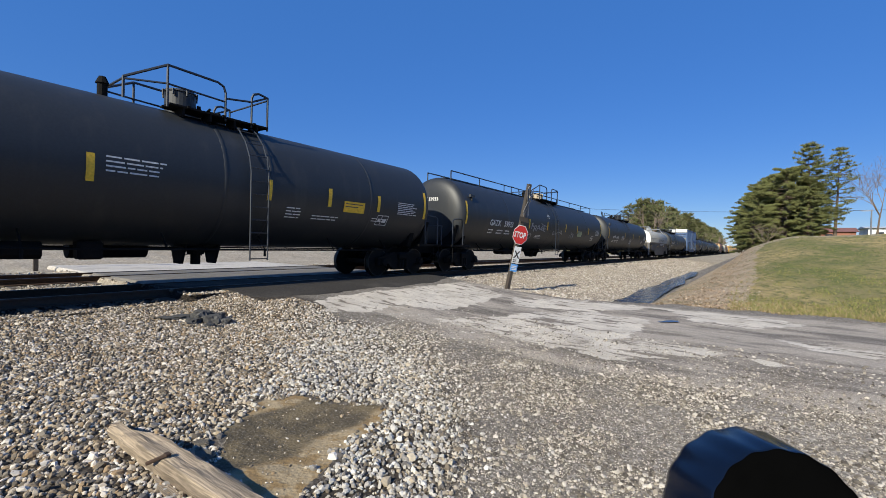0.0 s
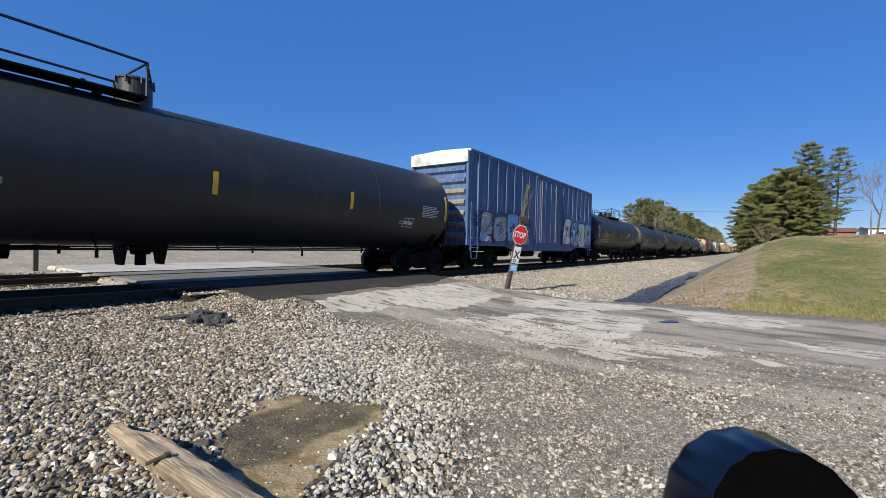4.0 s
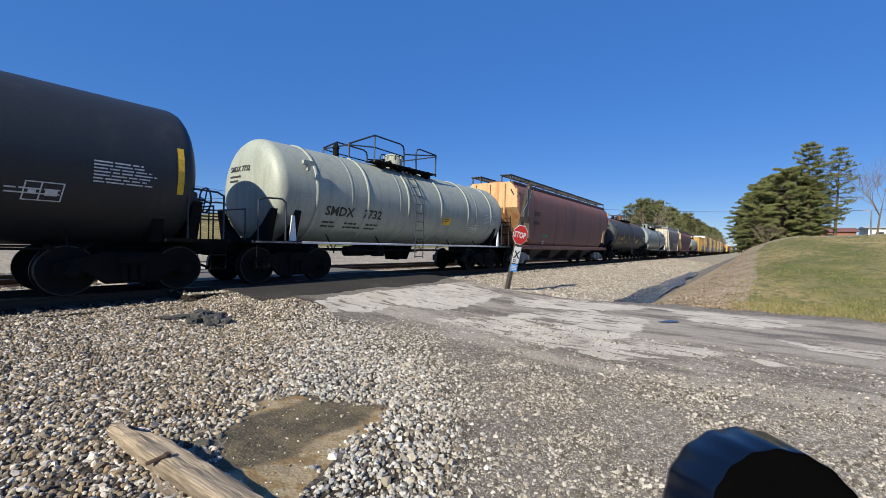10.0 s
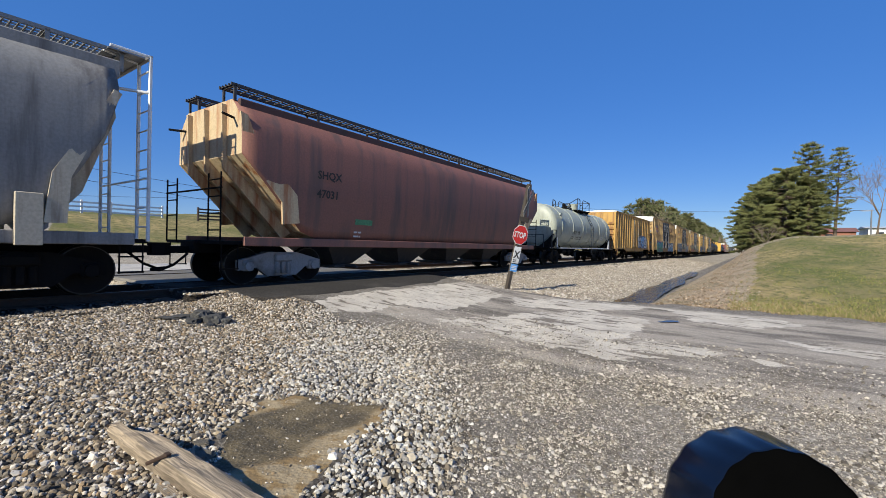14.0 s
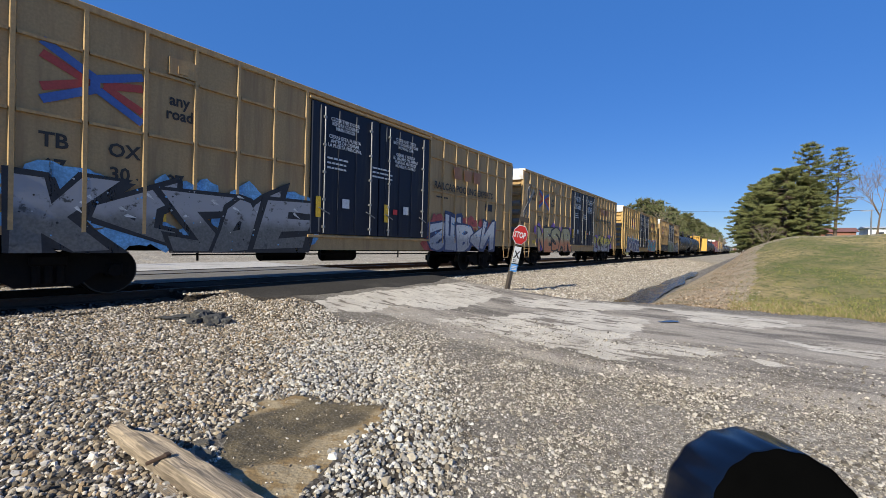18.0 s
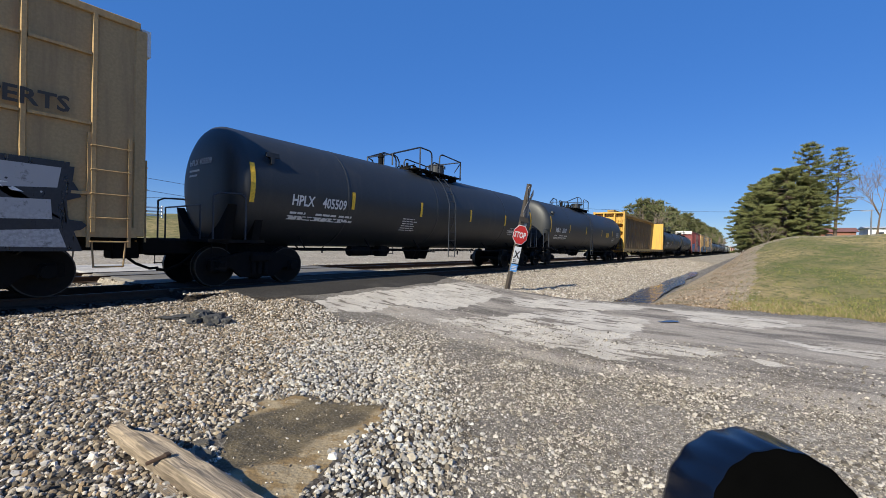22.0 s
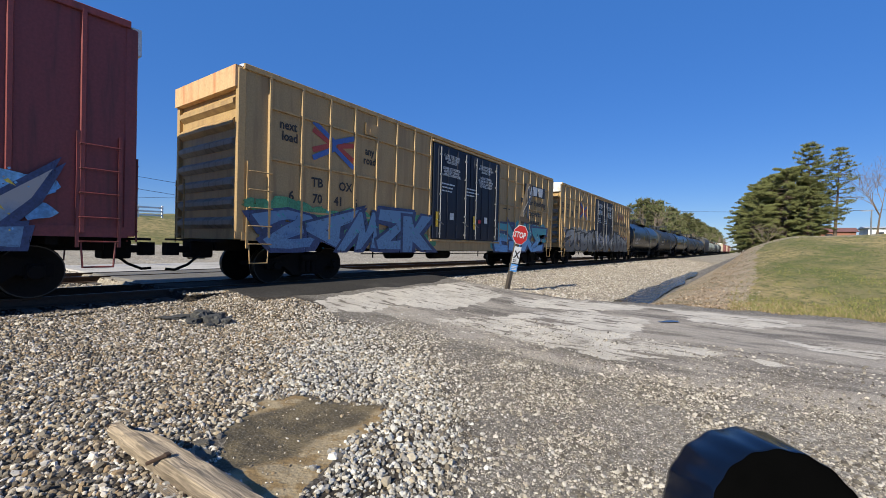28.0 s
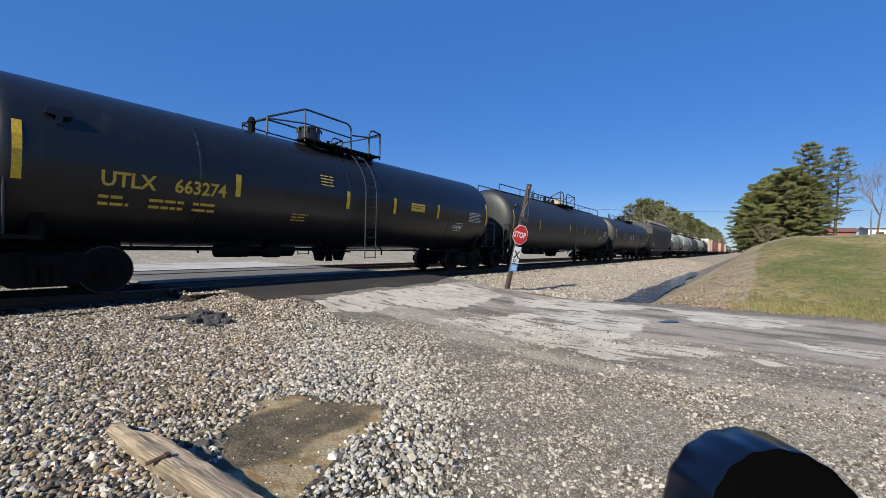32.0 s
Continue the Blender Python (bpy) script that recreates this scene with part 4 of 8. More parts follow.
    part("brake_cylinder", "boxcyl", lambda bm: rod(bm, (0.5, -1.0, 0.72), (0.5, 0.2, 0.72), 0.2, 12), M["iron"], car)
    part("air_reservoir", "boxres", lambda bm: rod(bm, (-0.5, -2.4, 0.72), (-0.5, -1.0, 0.72), 0.22, 12), M["iron"], car)
    truck(car, -half + 2.1)
    truck(car, half - 2.1)
    couplers(car, half, 0.85)
    return car, (s0 + s1) / 2


def comb(name, y, z, w, tall, mat, parent, x, seed):
    """One line of small unreadable writing: words as low blocks on a hairline."""
    rng = random.Random(seed)
    top_, u, end = [], 0.0, w * rng.uniform(0.7, 1.0)
    while u < end - 0.05:
        d = min(rng.uniform(0.07, 0.2), end - u)
        top_ += [(u, tall), (u + d, tall), (u + d, 0.006), (u + d + 0.03, 0.006)]
        u += d + 0.03
    pts = [(0.0, 0.0), (top_[-2][0], 0.0)] + top_[:-1][::-1]
    me = bpy.data.meshes.new(name)
    me.from_pydata([(x, y + a, z + b) for a, b in pts], [], [tuple(range(len(pts)))])
    return put(name, me, mat, parent)


def pool_boxcar(s0, label, number, style, tags, body="tan", seed=0, caps=True, panel=False, length=18.75, slogan=(12.46, 4.35), cap="roof"):
    """A tall yellow boxcar with dark doors. style: where its writing stands."""
    s1 = s0 + length
    half = length / 2
    car, mid = boxcar(s0, s1, body, "door", label, cap_key=cap)
    def U(u, z, x=1.512):
        return flat_side(-half + u, z, x)
    ink = M["black"]
    # the crossed-arrow mark: plain red and blue bars
    lines = []
    for x1, y1 in ((-0.72, 0.50), (-0.72, -0.46), (0.70, 0.34), (0.70, -0.52)):
        g_, k_ = (1 if y1 > 0 else -1), (1 if x1 > 0 else -1)
        lines += [(x1, y1, 0.03 * k_, g_ * 0.10, 1), (x1, y1 - g_ * 0.21, 0.10 * k_, g_ * 0.01, 0)]
    lines.append((-0.02, 0.16, -0.02, -0.16, 1))
    def mark_bar(i):
        a0, b0, a1, b1, mi = lines[i]
        d = Vector((a1 - a0, b1 - b0)).normalized()
        o = Vector((-d.y, d.x)) * 0.07
        return lambda bm: bm.faces.new([bm.verts.new((0.001 * i + 0.01 * mi, u, v)) for u, v in ((a0 - o.x, b0 - o.y), (a1 - o.x, b1 - o.y), (a1 + o.x, b1 + o.y), (a0 + o.x, b0 + o.y))])
    def arrow(u, z):
        for i in range(9):
            part("mark_bar", ("xmark", i), mark_bar(i), M["xblue"] if lines[i][4] else M["xred"], car, (1.514, -half + u, z), "faded blue bar of a crossed mark" if lines[i][4] else "faded red bar of a crossed mark")
    def word(text, u, z, size=0.34, q=0.95):
        lettering("lettering", text, size, ink, car, U(u, z), q)
    if style == "a":
        for text, u, z in (("next", 0.92, 3.86), ("load", 0.98, 3.58), ("any", 3.78, 3.74), ("road", 3.72, 3.46)):
            word(text, u, z, 0.32, 0.85)
        arrow(2.62, 3.76)
        for k, text in enumerate(number[0].split()):
            word(text, 1.88 + 0.92 * k, 2.55)
        for k, text in enumerate(number[1].split()):
            word(text, (1.2 if len(number[1].split()[0]) == 1 else 1.9) + (0.72 if len(number[1].split()[0]) == 1 else 0.92) * k, 2.12)
    else:
        for k, text in enumerate(number[0].split()):
            word(text, 0.10 + 0.85 * k, 3.62, 0.40)
        for k, text in enumerate(number[1].split()):
            word(text, 0.10 + 0.87 * k, 3.20, 0.40)
        for text, u, z in (("next", 2.72, 3.74), ("load", 2.76, 3.46), ("any", 5.42, 3.66), ("road", 5.38, 3.40)):
            word(text, u, z, 0.32, 0.85)
        arrow(4.38, 3.66)
    # maker's mark as plain bars, with its slogan
    def block(bm):
        for u in (0.0, 0.72, 1.44):
            prism(bm, [(u + 0.08, -0.04), (u + 0.54, -0.04), (u + 0.62, 0.42), (u, 0.42)], "x", -0.002, 0.002)
    if panel:
        patch("mark_panel", -half + 14.85, 3.76, 2.6, 0.56, M["door"], car, lambda y, z: flat_side(y, z, 1.587), "dark blue panel with pale blocks")
    part("block_mark", ("ttmark", panel), block, M["white"] if panel else M["faded_mark"], car, (1.592, -half + (15.1 if panel else 13.69), 3.85 if panel else 3.70), "plain block mark")
    rows_ = (("Railcar Pooling", 14.4, 3.28, 3.2, 0.40), ("Experts", 15.3, 2.72, 1.65, 0.40)) if panel else ((("RAILCAR POOLING EXPERTS" if caps else "Railcar Pooling Experts"), slogan[0], 3.16, slogan[1], 0.36),)
    for say, u, z, wide_, size in rows_:
        wide = max(a_ for a_, b_ in letters(say, size)[0])
        lettering("slogan", say, size, ink, car, U(u, z, 1.588), wide_ / wide)
    if panel:
        comb("small_print", -half + 15.3, 2.3, 1.7, 0.16, ink, car, 1.588, 5)
    if not panel:
        patch("data_plate", -half + 16.3, 2.62, 0.62, 0.3, M["door"], car, lambda y, z: flat_side(y, z, 1.513))
    bars("small_print", -half + 12.7, 2.9, 0.8, 1, ink, car, lambda y, z: flat_side(y, z, 1.513), 0.1, 0.06, seed + 3)
    for k, u in enumerate((7.6, 10.2)):
        say = (("CLOSE THIS DOOR", "BEFORE CLOSING", "MAIN DOOR", "", "CIERRE ESTA PUERTA", "ANTES DE CERRAR", "LA PUERTA PRINCIPAL"),
               ("CLOSE AND LOCK", "BOTH DOORS BEFORE", "MOVING CAR", "", "CIERRE Y PONGA", "EL SEGURO EN AMBAS", "PUERTAS ANTES DE", "MOVER EL CARRO"))[k]
        for r_, line_ in enumerate(say):
            if line_:
                wide = max(a_ for a_, b_ in letters(line_, 0.135)[0])
                lettering("door_notice", line_, 0.135, M["white"], car, U(u + 0.62 - 0.45 * wide, 4.40 - 0.12 * r_, 1.622), 0.9)
        for r_ in range(3):
            comb("notice_line", -half + u - (0.9 if k else 0), 3.35 - 0.13 * r_, 0.95, 0.05, M["white"], car, 1.618, seed + k + 7 * r_)
        patch("sticker", -half + u + 0.55, 2.05, 0.26, 0.26, M["white"], car, lambda y, z: flat_side(y, z, 1.618), "white square sticker")
        patch("reflective_strip", -half + u - 0.35, 1.75, 0.16, 0.55, M["yellow"], car, lambda y, z: flat_side(y, z, 1.618))
        if k:
            patch("sticker", -half + u + 0.05, 2.02, 0.20, 0.16, M["red"], car, lambda y, z: flat_side(y, z, 1.618), "red sticker")
    bars("small_print", -half + 1.3, 1.95, 1.0, 2, ink, car, lambda y, z: flat_side(y, z, 1.512), 0.12, 0.05, seed)
    for u in (0.35, 1.7, 3.4):
        patch("reflective_strip", -half + u + 0.2, 1.22 if u < 1 else 1.35, 0.16, 0.5, M["yellow"], car, lambda y, z: flat_side(y, z, 1.513))
    patch("stencil_panel", -half + 1.1, 1.25, 0.85, 0.2, M["gold"], car, lambda y, z: flat_side(y, z, 1.513))
    def tackboard(bm):
        box(bm, 0.02, 0, 0, 0.04, 0.5, 0.34)
        box(bm, 0.03, 0, -0.05, 0.05, 0.18, 0.14)
    part("tack_board", ("tack", body), tackboard, M[body], car, (1.52, -half + 4.0 , 4.5))
    for k, (u, z, w, h, cols, n) in enumerate(tags):
        if isinstance(n, str):
            lettered(car, n, -half + u, z, w, h, cols, seed + k, x=1.618 if 6.8 < u < 11.9 else 1.552)
        else:
            graffiti(car, -half + u, z, w, h, cols, seed + k, n, x=1.6 if 6.8 < u < 11.9 else 1.585)
    return car, mid


def hopper(s0, s1, body_key, end_key, label, top=4.35, rail_key="grate", seed=0, mark="", cage=False):
    """A covered hopper with rounded sides, sloping ends and a roof walk; cage: open frames stand round its ends."""
    L = s1 - s0
    half = L / 2
    car = tagged(new("covered_hopper"), label, "freight car", "cars of the train")

    def width(z):
        t = (z - 1.15) / (top - 1.15)
        return 1.28 + 0.27 * math.sin(math.pi * min(1, 0.08 + t * 0.72)) - (0.34 * max(0, (t - 0.82) / 0.18) ** 1.6 if t > 0.82 else 0)

    def shell(bm):
        ends = [(0.35, 3.05), (0.75, 2.65), (1.35, 2.05), (2.05, 1.35), (2.6, 1.15)] if not cage else [(0.55, 3.6), (0.75, 2.9), (1.1, 2.2), (1.6, 1.4), (2.2, 1.15)]
        stations = [(-half + u, z) for u, z in ends]
        stations += [(-half + ends[-1][0] + (L - 2 * ends[-1][0]) * k / 8, 1.15) for k in range(1, 8)]
        stations += [(-y, z) for y, z in stations[:5][::-1]]
        rows, N = [], 12
        for y, zb in stations:
            pts = []
            for k in range(N + 1):
                z = zb + (top - zb) * k / N
                pts.append((width(z), z))
            rows.append([bm.verts.new((x, y, z)) for x, z in pts] + [bm.verts.new((-x, y, z)) for x, z in pts[::-1]])
        for n_, (a, b) in enumerate(zip(rows, rows[1:])):
            m = len(a)
            for k in range(m):
                f = bm.faces.new((a[k], b[k], b[(k + 1) % m], a[(k + 1) % m]))
                if k == m - 1:
                    f.material_index = 1
                f.smooth = k != m - 1 and k != N
        for ring in (rows[0], rows[-1]):
            bm.faces.new(ring).material_index = 1
        bmesh.ops.recalc_face_normals(bm, faces=bm.faces[:])
    part("body", ("hopbody", body_key, end_key, round(L, 1), top), shell, [M[body_key], M[end_key]], car, label="rounded weathered hopper body")
    def side_sill(bm):
        box(bm, 0, 0, 1.06, 0.10, L - (0.5 if cage else 1.0), 0.22, 0.015)
    def lip(bm):
        box(bm, 0, 0, top - 0.13, 0.10, L - 0.9, 0.33, 0.02)
    for s in (-1, 1):
        part("side_sill", ("hopsill", body_key, round(L, 1)), side_sill, M[body_key], car, (s * 1.42, 0, 0))
        part("roof_lip", ("hoplip", body_key, round(L, 1), top), lip, M["hop_edge"] if body_key == "brown_car" else M[body_key], car, (s * 1.20, 0, 0))
    def hatch(bm):
        box(bm, 0, 0, top + 0.06, 0.62, L - 1.6, 0.14, 0.03)
    part("hatch_cover", ("hophatch", body_key, round(L, 1), top), hatch, M[body_key], car)
    # roof walks: open grating on posts along both edges
    zw = top + (0.24 if cage else 0.34)
    def walk_frame(bm):
        n = int(L / (1.05 if cage else 2.2))
        for k in range(n + 1):
            y = -half + 0.4 + (L - 0.8) * k / n
            box(bm, -0.24, y, (top - 0.03 + zw) / 2, 0.05, 0.05, zw - top + 0.03)
            box(bm, 0.26, y, (top - 0.12 + zw) / 2, 0.05, 0.06, zw - top + 0.12)
            box(bm, 0, y, zw - 0.02, 0.56, 0.05, 0.04)
        for x in (-0.27, 0.27):
            box(bm, x, 0, zw, 0.03, L - 0.6, 0.07)
    def grating(bm):
        n = int(L / (0.10 if cage else 0.24))
        for k in range(n + 1):
            box(bm, 0, -half + 0.35 + (L - 0.7) * k / n, zw + 0.005, 0.52, 0.022, 0.03)
        for x in (-0.14, 0.0, 0.14):
            box(bm, x, 0, zw + 0.012, 0.02, L - 0.6, 0.03)
    for s in (-1, 1):
        w_ = part("roof_walk", ("hopwalk", rail_key, round(L, 1), top), walk_frame, M[rail_key], car, (s * 0.86, 0, 0), label="steel roof walk on brackets")
        part("grating", ("hopgrate", rail_key, round(L, 1), top), grating, M[rail_key], w_)
    def gusset(bm):
        if cage:
            prism(bm, [(0.50, 4.2), (0.56, 4.2), (0.62, 3.5), (1.65, 1.36), (1.5, 1.15), (0.9, 1.9), (0.40, 3.4)], "x", -0.03, 0.03)
        else:
            prism(bm, [(0.22, top - 0.1), (0.36, top - 0.1), (0.38, 3.0), (2.1, 1.3), (1.85, 1.15), (0.28, 2.75)], "x", -0.035, 0.035)
    def flange(bm):
        if cage:
            prism(bm, [(0.50, 3.7), (0.62, 3.75), (1.45, 2.15), (1.55, 1.3), (1.25, 1.3), (1.2, 2.1)], "x", -0.03, 0.03)
            box(bm, 0, 1.72, 1.35, 0.08, 0.34, 0.85, 0.01)
        else:
            prism(bm, [(0.33, 4.0), (0.50, 3.95), (0.75, 3.35), (1.85, 2.25), (1.93, 1.55), (1.45, 1.5), (1.42, 2.05), (0.42, 3.1)], "x", -0.03, 0.03)
    def apron(bm):
        box(bm, 0, 0.75, 1.02, 2.7, 1.5, 0.08)
        box(bm, 0, 1.0, 0.90, 0.7, 2.2, 0.30, 0.02)
        for x in (-1.3, 1.3):
            for z in (0.42, 0.72):
                box(bm, x, 0.25, z, 0.05, 0.42, 0.03)
            for y in (0.06, 0.44):
                rod(bm, (x, y, 0.40), (x, y, 1.0), 0.016, 5)
    def end_ladder(bm):
        hi = top + 0.24 if cage else 2.6
        for x in (0.80, 1.36):
            rod(bm, (x, 0.0, 1.02), (x, 0.0, hi), 0.034 if cage else 0.02, 6)
        n = int((hi - 1.2) / 0.38)
        for k in range(n + 1):
            rod(bm, (0.80, 0.0, 1.3 + k * 0.38), (1.36, 0.0, 1.3 + k * 0.38), 0.017, 5)
        if cage:
            rod(bm, (1.36, 0.0, hi), (1.15, 0.65, hi), 0.034, 6)
            rod(bm, (0.80, 0.0, hi), (0.80, 0.65, hi), 0.03, 6)
    def top_bar(bm):
        box(bm, 0, 0.0, top + 0.24, 2.76, 0.07, 0.07, 0.01)
        box(bm, 0, 0.33, top + 0.25, 2.4, 0.6, 0.03)
    def cross_bar(bm):
        rod(bm, (-1.4, 0.0, 2.25), (1.4, 0.0, 2.25), 0.022, 6)
        rod(bm, (-1.36, 0.0, 3.9), (-1.1, 0.55, 3.9), 0.03, 6)
        rod(bm, (1.36, 0.0, 3.9), (1.1, 0.55, 3.9), 0.03, 6)
    for s in (-1, 1):
        turn = Matrix.Translation((0, s * half, 0)) @ Matrix.Rotation(0 if s < 0 else math.pi, 4, "Z")
        for x in (-0.85, 0.0, 0.85):
            part("end_gusset", ("hopgusset", end_key, cage), gusset, M[end_key], car, turn @ Matrix.Translation((x, 0, 0)))
        for x in (-1.5, 1.5):
            part("slope_flange", ("hopflange", end_key, cage), flange, M[end_key], car, turn @ Matrix.Translation((x, 0, 0)), "stepped cream side flange along the slope sheet")
        part("end_platform", "hopapron", apron, M["iron"], car, turn)
        for x in (0, 1):
            part("end_ladder", ("hopladder", cage, top), end_ladder, M["signwhite"] if cage else M["iron"], car, turn @ Matrix.Translation((-2.16 * x, 0, 0)), "white tubular end ladder" if cage else "")
        if cage:
            part("end_walk", ("hoptop", cage, top), top_bar, M["grate"], car, turn)
        part("cross_bar", ("hopcross", cage), cross_bar, M["signwhite"] if cage else M["iron"], car, turn)
    def outlet(bm):
        a = [bm.verts.new(c) for c in ((-1.2, -1.15, 1.15), (1.2, -1.15, 1.15), (1.2, 1.15, 1.15), (-1.2, 1.15, 1.15))]
        b = [bm.verts.new(c) for c in ((-0.6, -0.35, 0.42), (0.6, -0.35, 0.42), (0.6, 0.35, 0.42), (-0.6, 0.35, 0.42))]
        bm.faces.new(b)
        for k in range(4):
            bm.faces.new((a[k], a[(k + 1) % 4], b[(k + 1) % 4], b[k]))
        box(bm, 0, 0, 0.36, 1.5, 0.9, 0.10, 0.02)
        rod(bm, (-1.25, 0, 0.36), (1.25, 0, 0.36), 0.04, 6)
        bmesh.ops.recalc_face_normals(bm, faces=bm.faces[:])
    n = 4 if L > 14 else 3
    for k in range(n):
        part("outlet_gate", ("hopgate", body_key), outlet, M["hop_dark"], car, (0, (-half + 4.2) + (L - 8.4) * k / (n - 1), 0))
    if mark:
        wrap = lambda y, z: (lambda u, v: (width(z + v) + 0.012, y + u, z + v))
        for k, text in enumerate(mark.split("\n")):
            lettering("lettering", text, 0.30, M["black"] if body_key != "hop_dark" else M["white"], car, wrap(-half + 2.45, 2.78 - 0.5 * k), 1.0)
    wrap2 = lambda y, z: (lambda u, v: (width(z + v) + 0.012, y + u, z + v))
    bars("small_print", -half + 3.9, 1.42, 0.35, 2, M["white"] if body_key != "hop_grey" else M["black"], car, wrap2, 0.12, 0.05, seed)
    if body_key == "brown_car":
        patch("stencil_panel", -half + 3.9, 1.62, 0.7, 0.16, SPRAY["green"], car, wrap2)
    tk = "truck_grey" if body_key == "brown_car" else "iron"
    truck(car, -half + 1.75, tk)
    truck(car, half - 1.75, tk)
    couplers(car, half, 0.75)
    return car, (s0 + s1) / 2


def centerbeam(s0, s1):
    L = s1 - s0
    half, top, btop = L / 2, 4.84, 4.62
    car = tagged(new("centerbeam_flatcar"), "empty yellow centre-beam lumber flatcar with tall end bulkheads", "freight car", "cars of the train")
    y_ = M["yellow_car"]
    def deck(bm):
        box(bm, 0, 0, 1.02, 2.9, L, 0.10)
        for x in (-1.42, 1.42):
            box(bm, x, 0, 0.98, 0.10, L, 0.30, 0.01)
        box(bm, 0, 0, 0.86, 0.8, L, 0.30)
        for k in range(13):
            box(bm, 0, -half + L * (k + 0.5) / 13, 0.92, 2.8, 0.14, 0.22)
    part("deck", "cbdeck", deck, M["beam_tan"], car, label="brownish yellow steel deck with side sills")
    def bulkhead(bm):
        box(bm, 0, 0.30, (1.0 + btop) / 2, 2.60, 0.10, btop - 1.0, 0.01)
    def upright(w, d):
        return lambda bm: box(bm, 0, 0, (1.0 + btop) / 2, w, d, btop - 1.0, 0.02)
    def crossbar(bm):
        box(bm, 0, 0.02, 0, 2.62, 0.46, 0.14, 0.02)
    for s in (-1, 1):
        bk = part("bulkhead", "cbbulk", bulkhead, y_, car, Matrix.Translation((0, s * (half - 0.36), 0)) @ Matrix.Rotation(0 if s < 0 else math.pi, 4, "Z"), "braced yellow end bulkhead")
        for x in (-1.38, 1.38):
            part("side_upright", "cbside", upright(0.16, 0.60), y_, bk, (x, 0, 0))
        for x in (-0.5, 0.5):
            part("upright", "cbup", upright(0.14, 0.40), y_, bk, (x, 0.03, 0))
        for z in (1.4, 2.1, 2.8, 3.5, btop - 0.1):
            part("crossbar", "cbbar", crossbar, y_, bk, (0, 0, z))
    def chord(bm):
        box(bm, 0, 0, top - 0.08, 0.62, L - 1.45, 0.20, 0.02)
        box(bm, 0, 0, top - 0.24, 0.24, L - 1.45, 0.16, 0.01)
    part("top_chord", "cbchord", chord, M["beam_tan"], car)
    def post(bm):
        box(bm, 0, 0, (1.06 + top - 0.3) / 2, 0.20, 0.035, top - 0.3 - 1.06)
        for x in (-0.11, 0.11):
            box(bm, x, 0, (1.06 + top - 0.3) / 2, 0.035, 0.12, top - 0.3 - 1.06, 0.006)
    n = 16
    ys = [-half + 2.55 + 1.227 * k for k in range(n)]
    for y in ys:
        part("post", "cbpost", post, M["beam_brown"], car, (0, y, 0))
    def brace(bm):
        d = Vector((0, 2.3, -(top - 0.42 - 1.12)))
        m = Matrix.Translation((0, 1.24, (top - 0.42 + 1.12) / 2)) @ d.to_track_quat("Z", "X").to_matrix().to_4x4()
        box(bm, 0, 0, 0, 0.13, 0.13, d.length, 0.01, m)
    def gusset(bm):
        prism(bm, [(0.0, top - 0.27), (0.42, top - 0.27), (0.30, top - 0.62), (0.12, top - 0.62)], "x", -0.05, 0.05)
    for i, s in [(i, -1) for i in (2, 4, 6, 8)] + [(i, 1) for i in (7, 9, 11, 13)]:
        m = Matrix.Translation((0.02 * s, ys[i], 0)) @ Matrix.Rotation(0 if s > 0 else math.pi, 4, "Z")
        part("brace", "cbbrace", brace, M["beam_brown"], car, m)
        part("gusset", "cbgusset", gusset, M["beam_brown"], car, m)
    def end_brace(bm):
        d = Vector((0, 1.12, -(top - 0.42 - 1.12)))
        m = Matrix.Translation((0, -0.62, (top - 0.42 + 1.12) / 2)) @ d.to_track_quat("Z", "X").to_matrix().to_4x4()
        box(bm, 0, 0, 0, 0.13, 0.13, d.length, 0.01, m)
    for y, turn in ((ys[0], 0), (ys[-1], math.pi)):
        part("end_brace", "cbendbrace", end_brace, M["beam_brown"], car, Matrix.Translation((0, y, 0)) @ Matrix.Rotation(turn, 4, "Z"))
    def end_ladder(bm):
        for x in (0.0, 0.36):
            rod(bm, (x, 0, 1.15), (x, 0, 4.3), 0.02, 6)
        for k in range(8):
            rod(bm, (0, 0, 1.35 + 0.38 * k), (0.36, 0, 1.35 + 0.38 * k), 0.016, 6)
    part("end_ladder", "cbladder", end_ladder, M["iron"], car, (0.8, -half - 0.06, 0), "black ladder on the bulkhead")
    brake_wheel(car, Matrix.Translation((-0.2, -half - 0.42, 2.35)) @ Matrix.Rotation(math.pi, 4, "Z"))
    def winch(bm):
        box(bm, 0, 0, 0, 0.12, 0.3, 0.12, 0.02)
        rod(bm, (0.05, -0.12, 0), (0.05, 0.12, 0), 0.06, 8)
    for k in range(14):
        part("winch", "cbwinch", winch, M["iron"], car, (1.44, -half + 1.5 + k * (L - 3) / 13, 0.86))
    lettering("lettering", "TTZX", 0.32, M["black"], car, flat_side(-half + 6.2, 0.87, 1.475), 1.0)
    bars("small_print", -half + 8.3, 1.05, 1.1, 2, M["black"], car, lambda y, z: flat_side(y, z, 1.475), 0.12, 0.06, 3)
    def under(bm):
        rod(bm, (0.5, -1.0, 0.62), (0.5, 0.4, 0.62), 0.2, 12)
        rod(bm, (-0.4, 1.0, 0.62), (-0.4, 2.6, 0.62), 0.22, 12)
    part("brake_gear", "cbunder", under, M["iron"], car)
    for k in range(5):
        part("hanger", "cbhanger", lambda bm: rod(bm, (1.25, 0, 0.45), (1.25, 0, 0.85), 0.03, 5), M["iron"], car, (0, -half + 4.5 + k * (L - 9) / 4, 0))
    truck(car, -half + 2.2)
    truck(car, half - 2.2)
    couplers(car, half, 0.7)
    return car, (s0 + s1) / 2


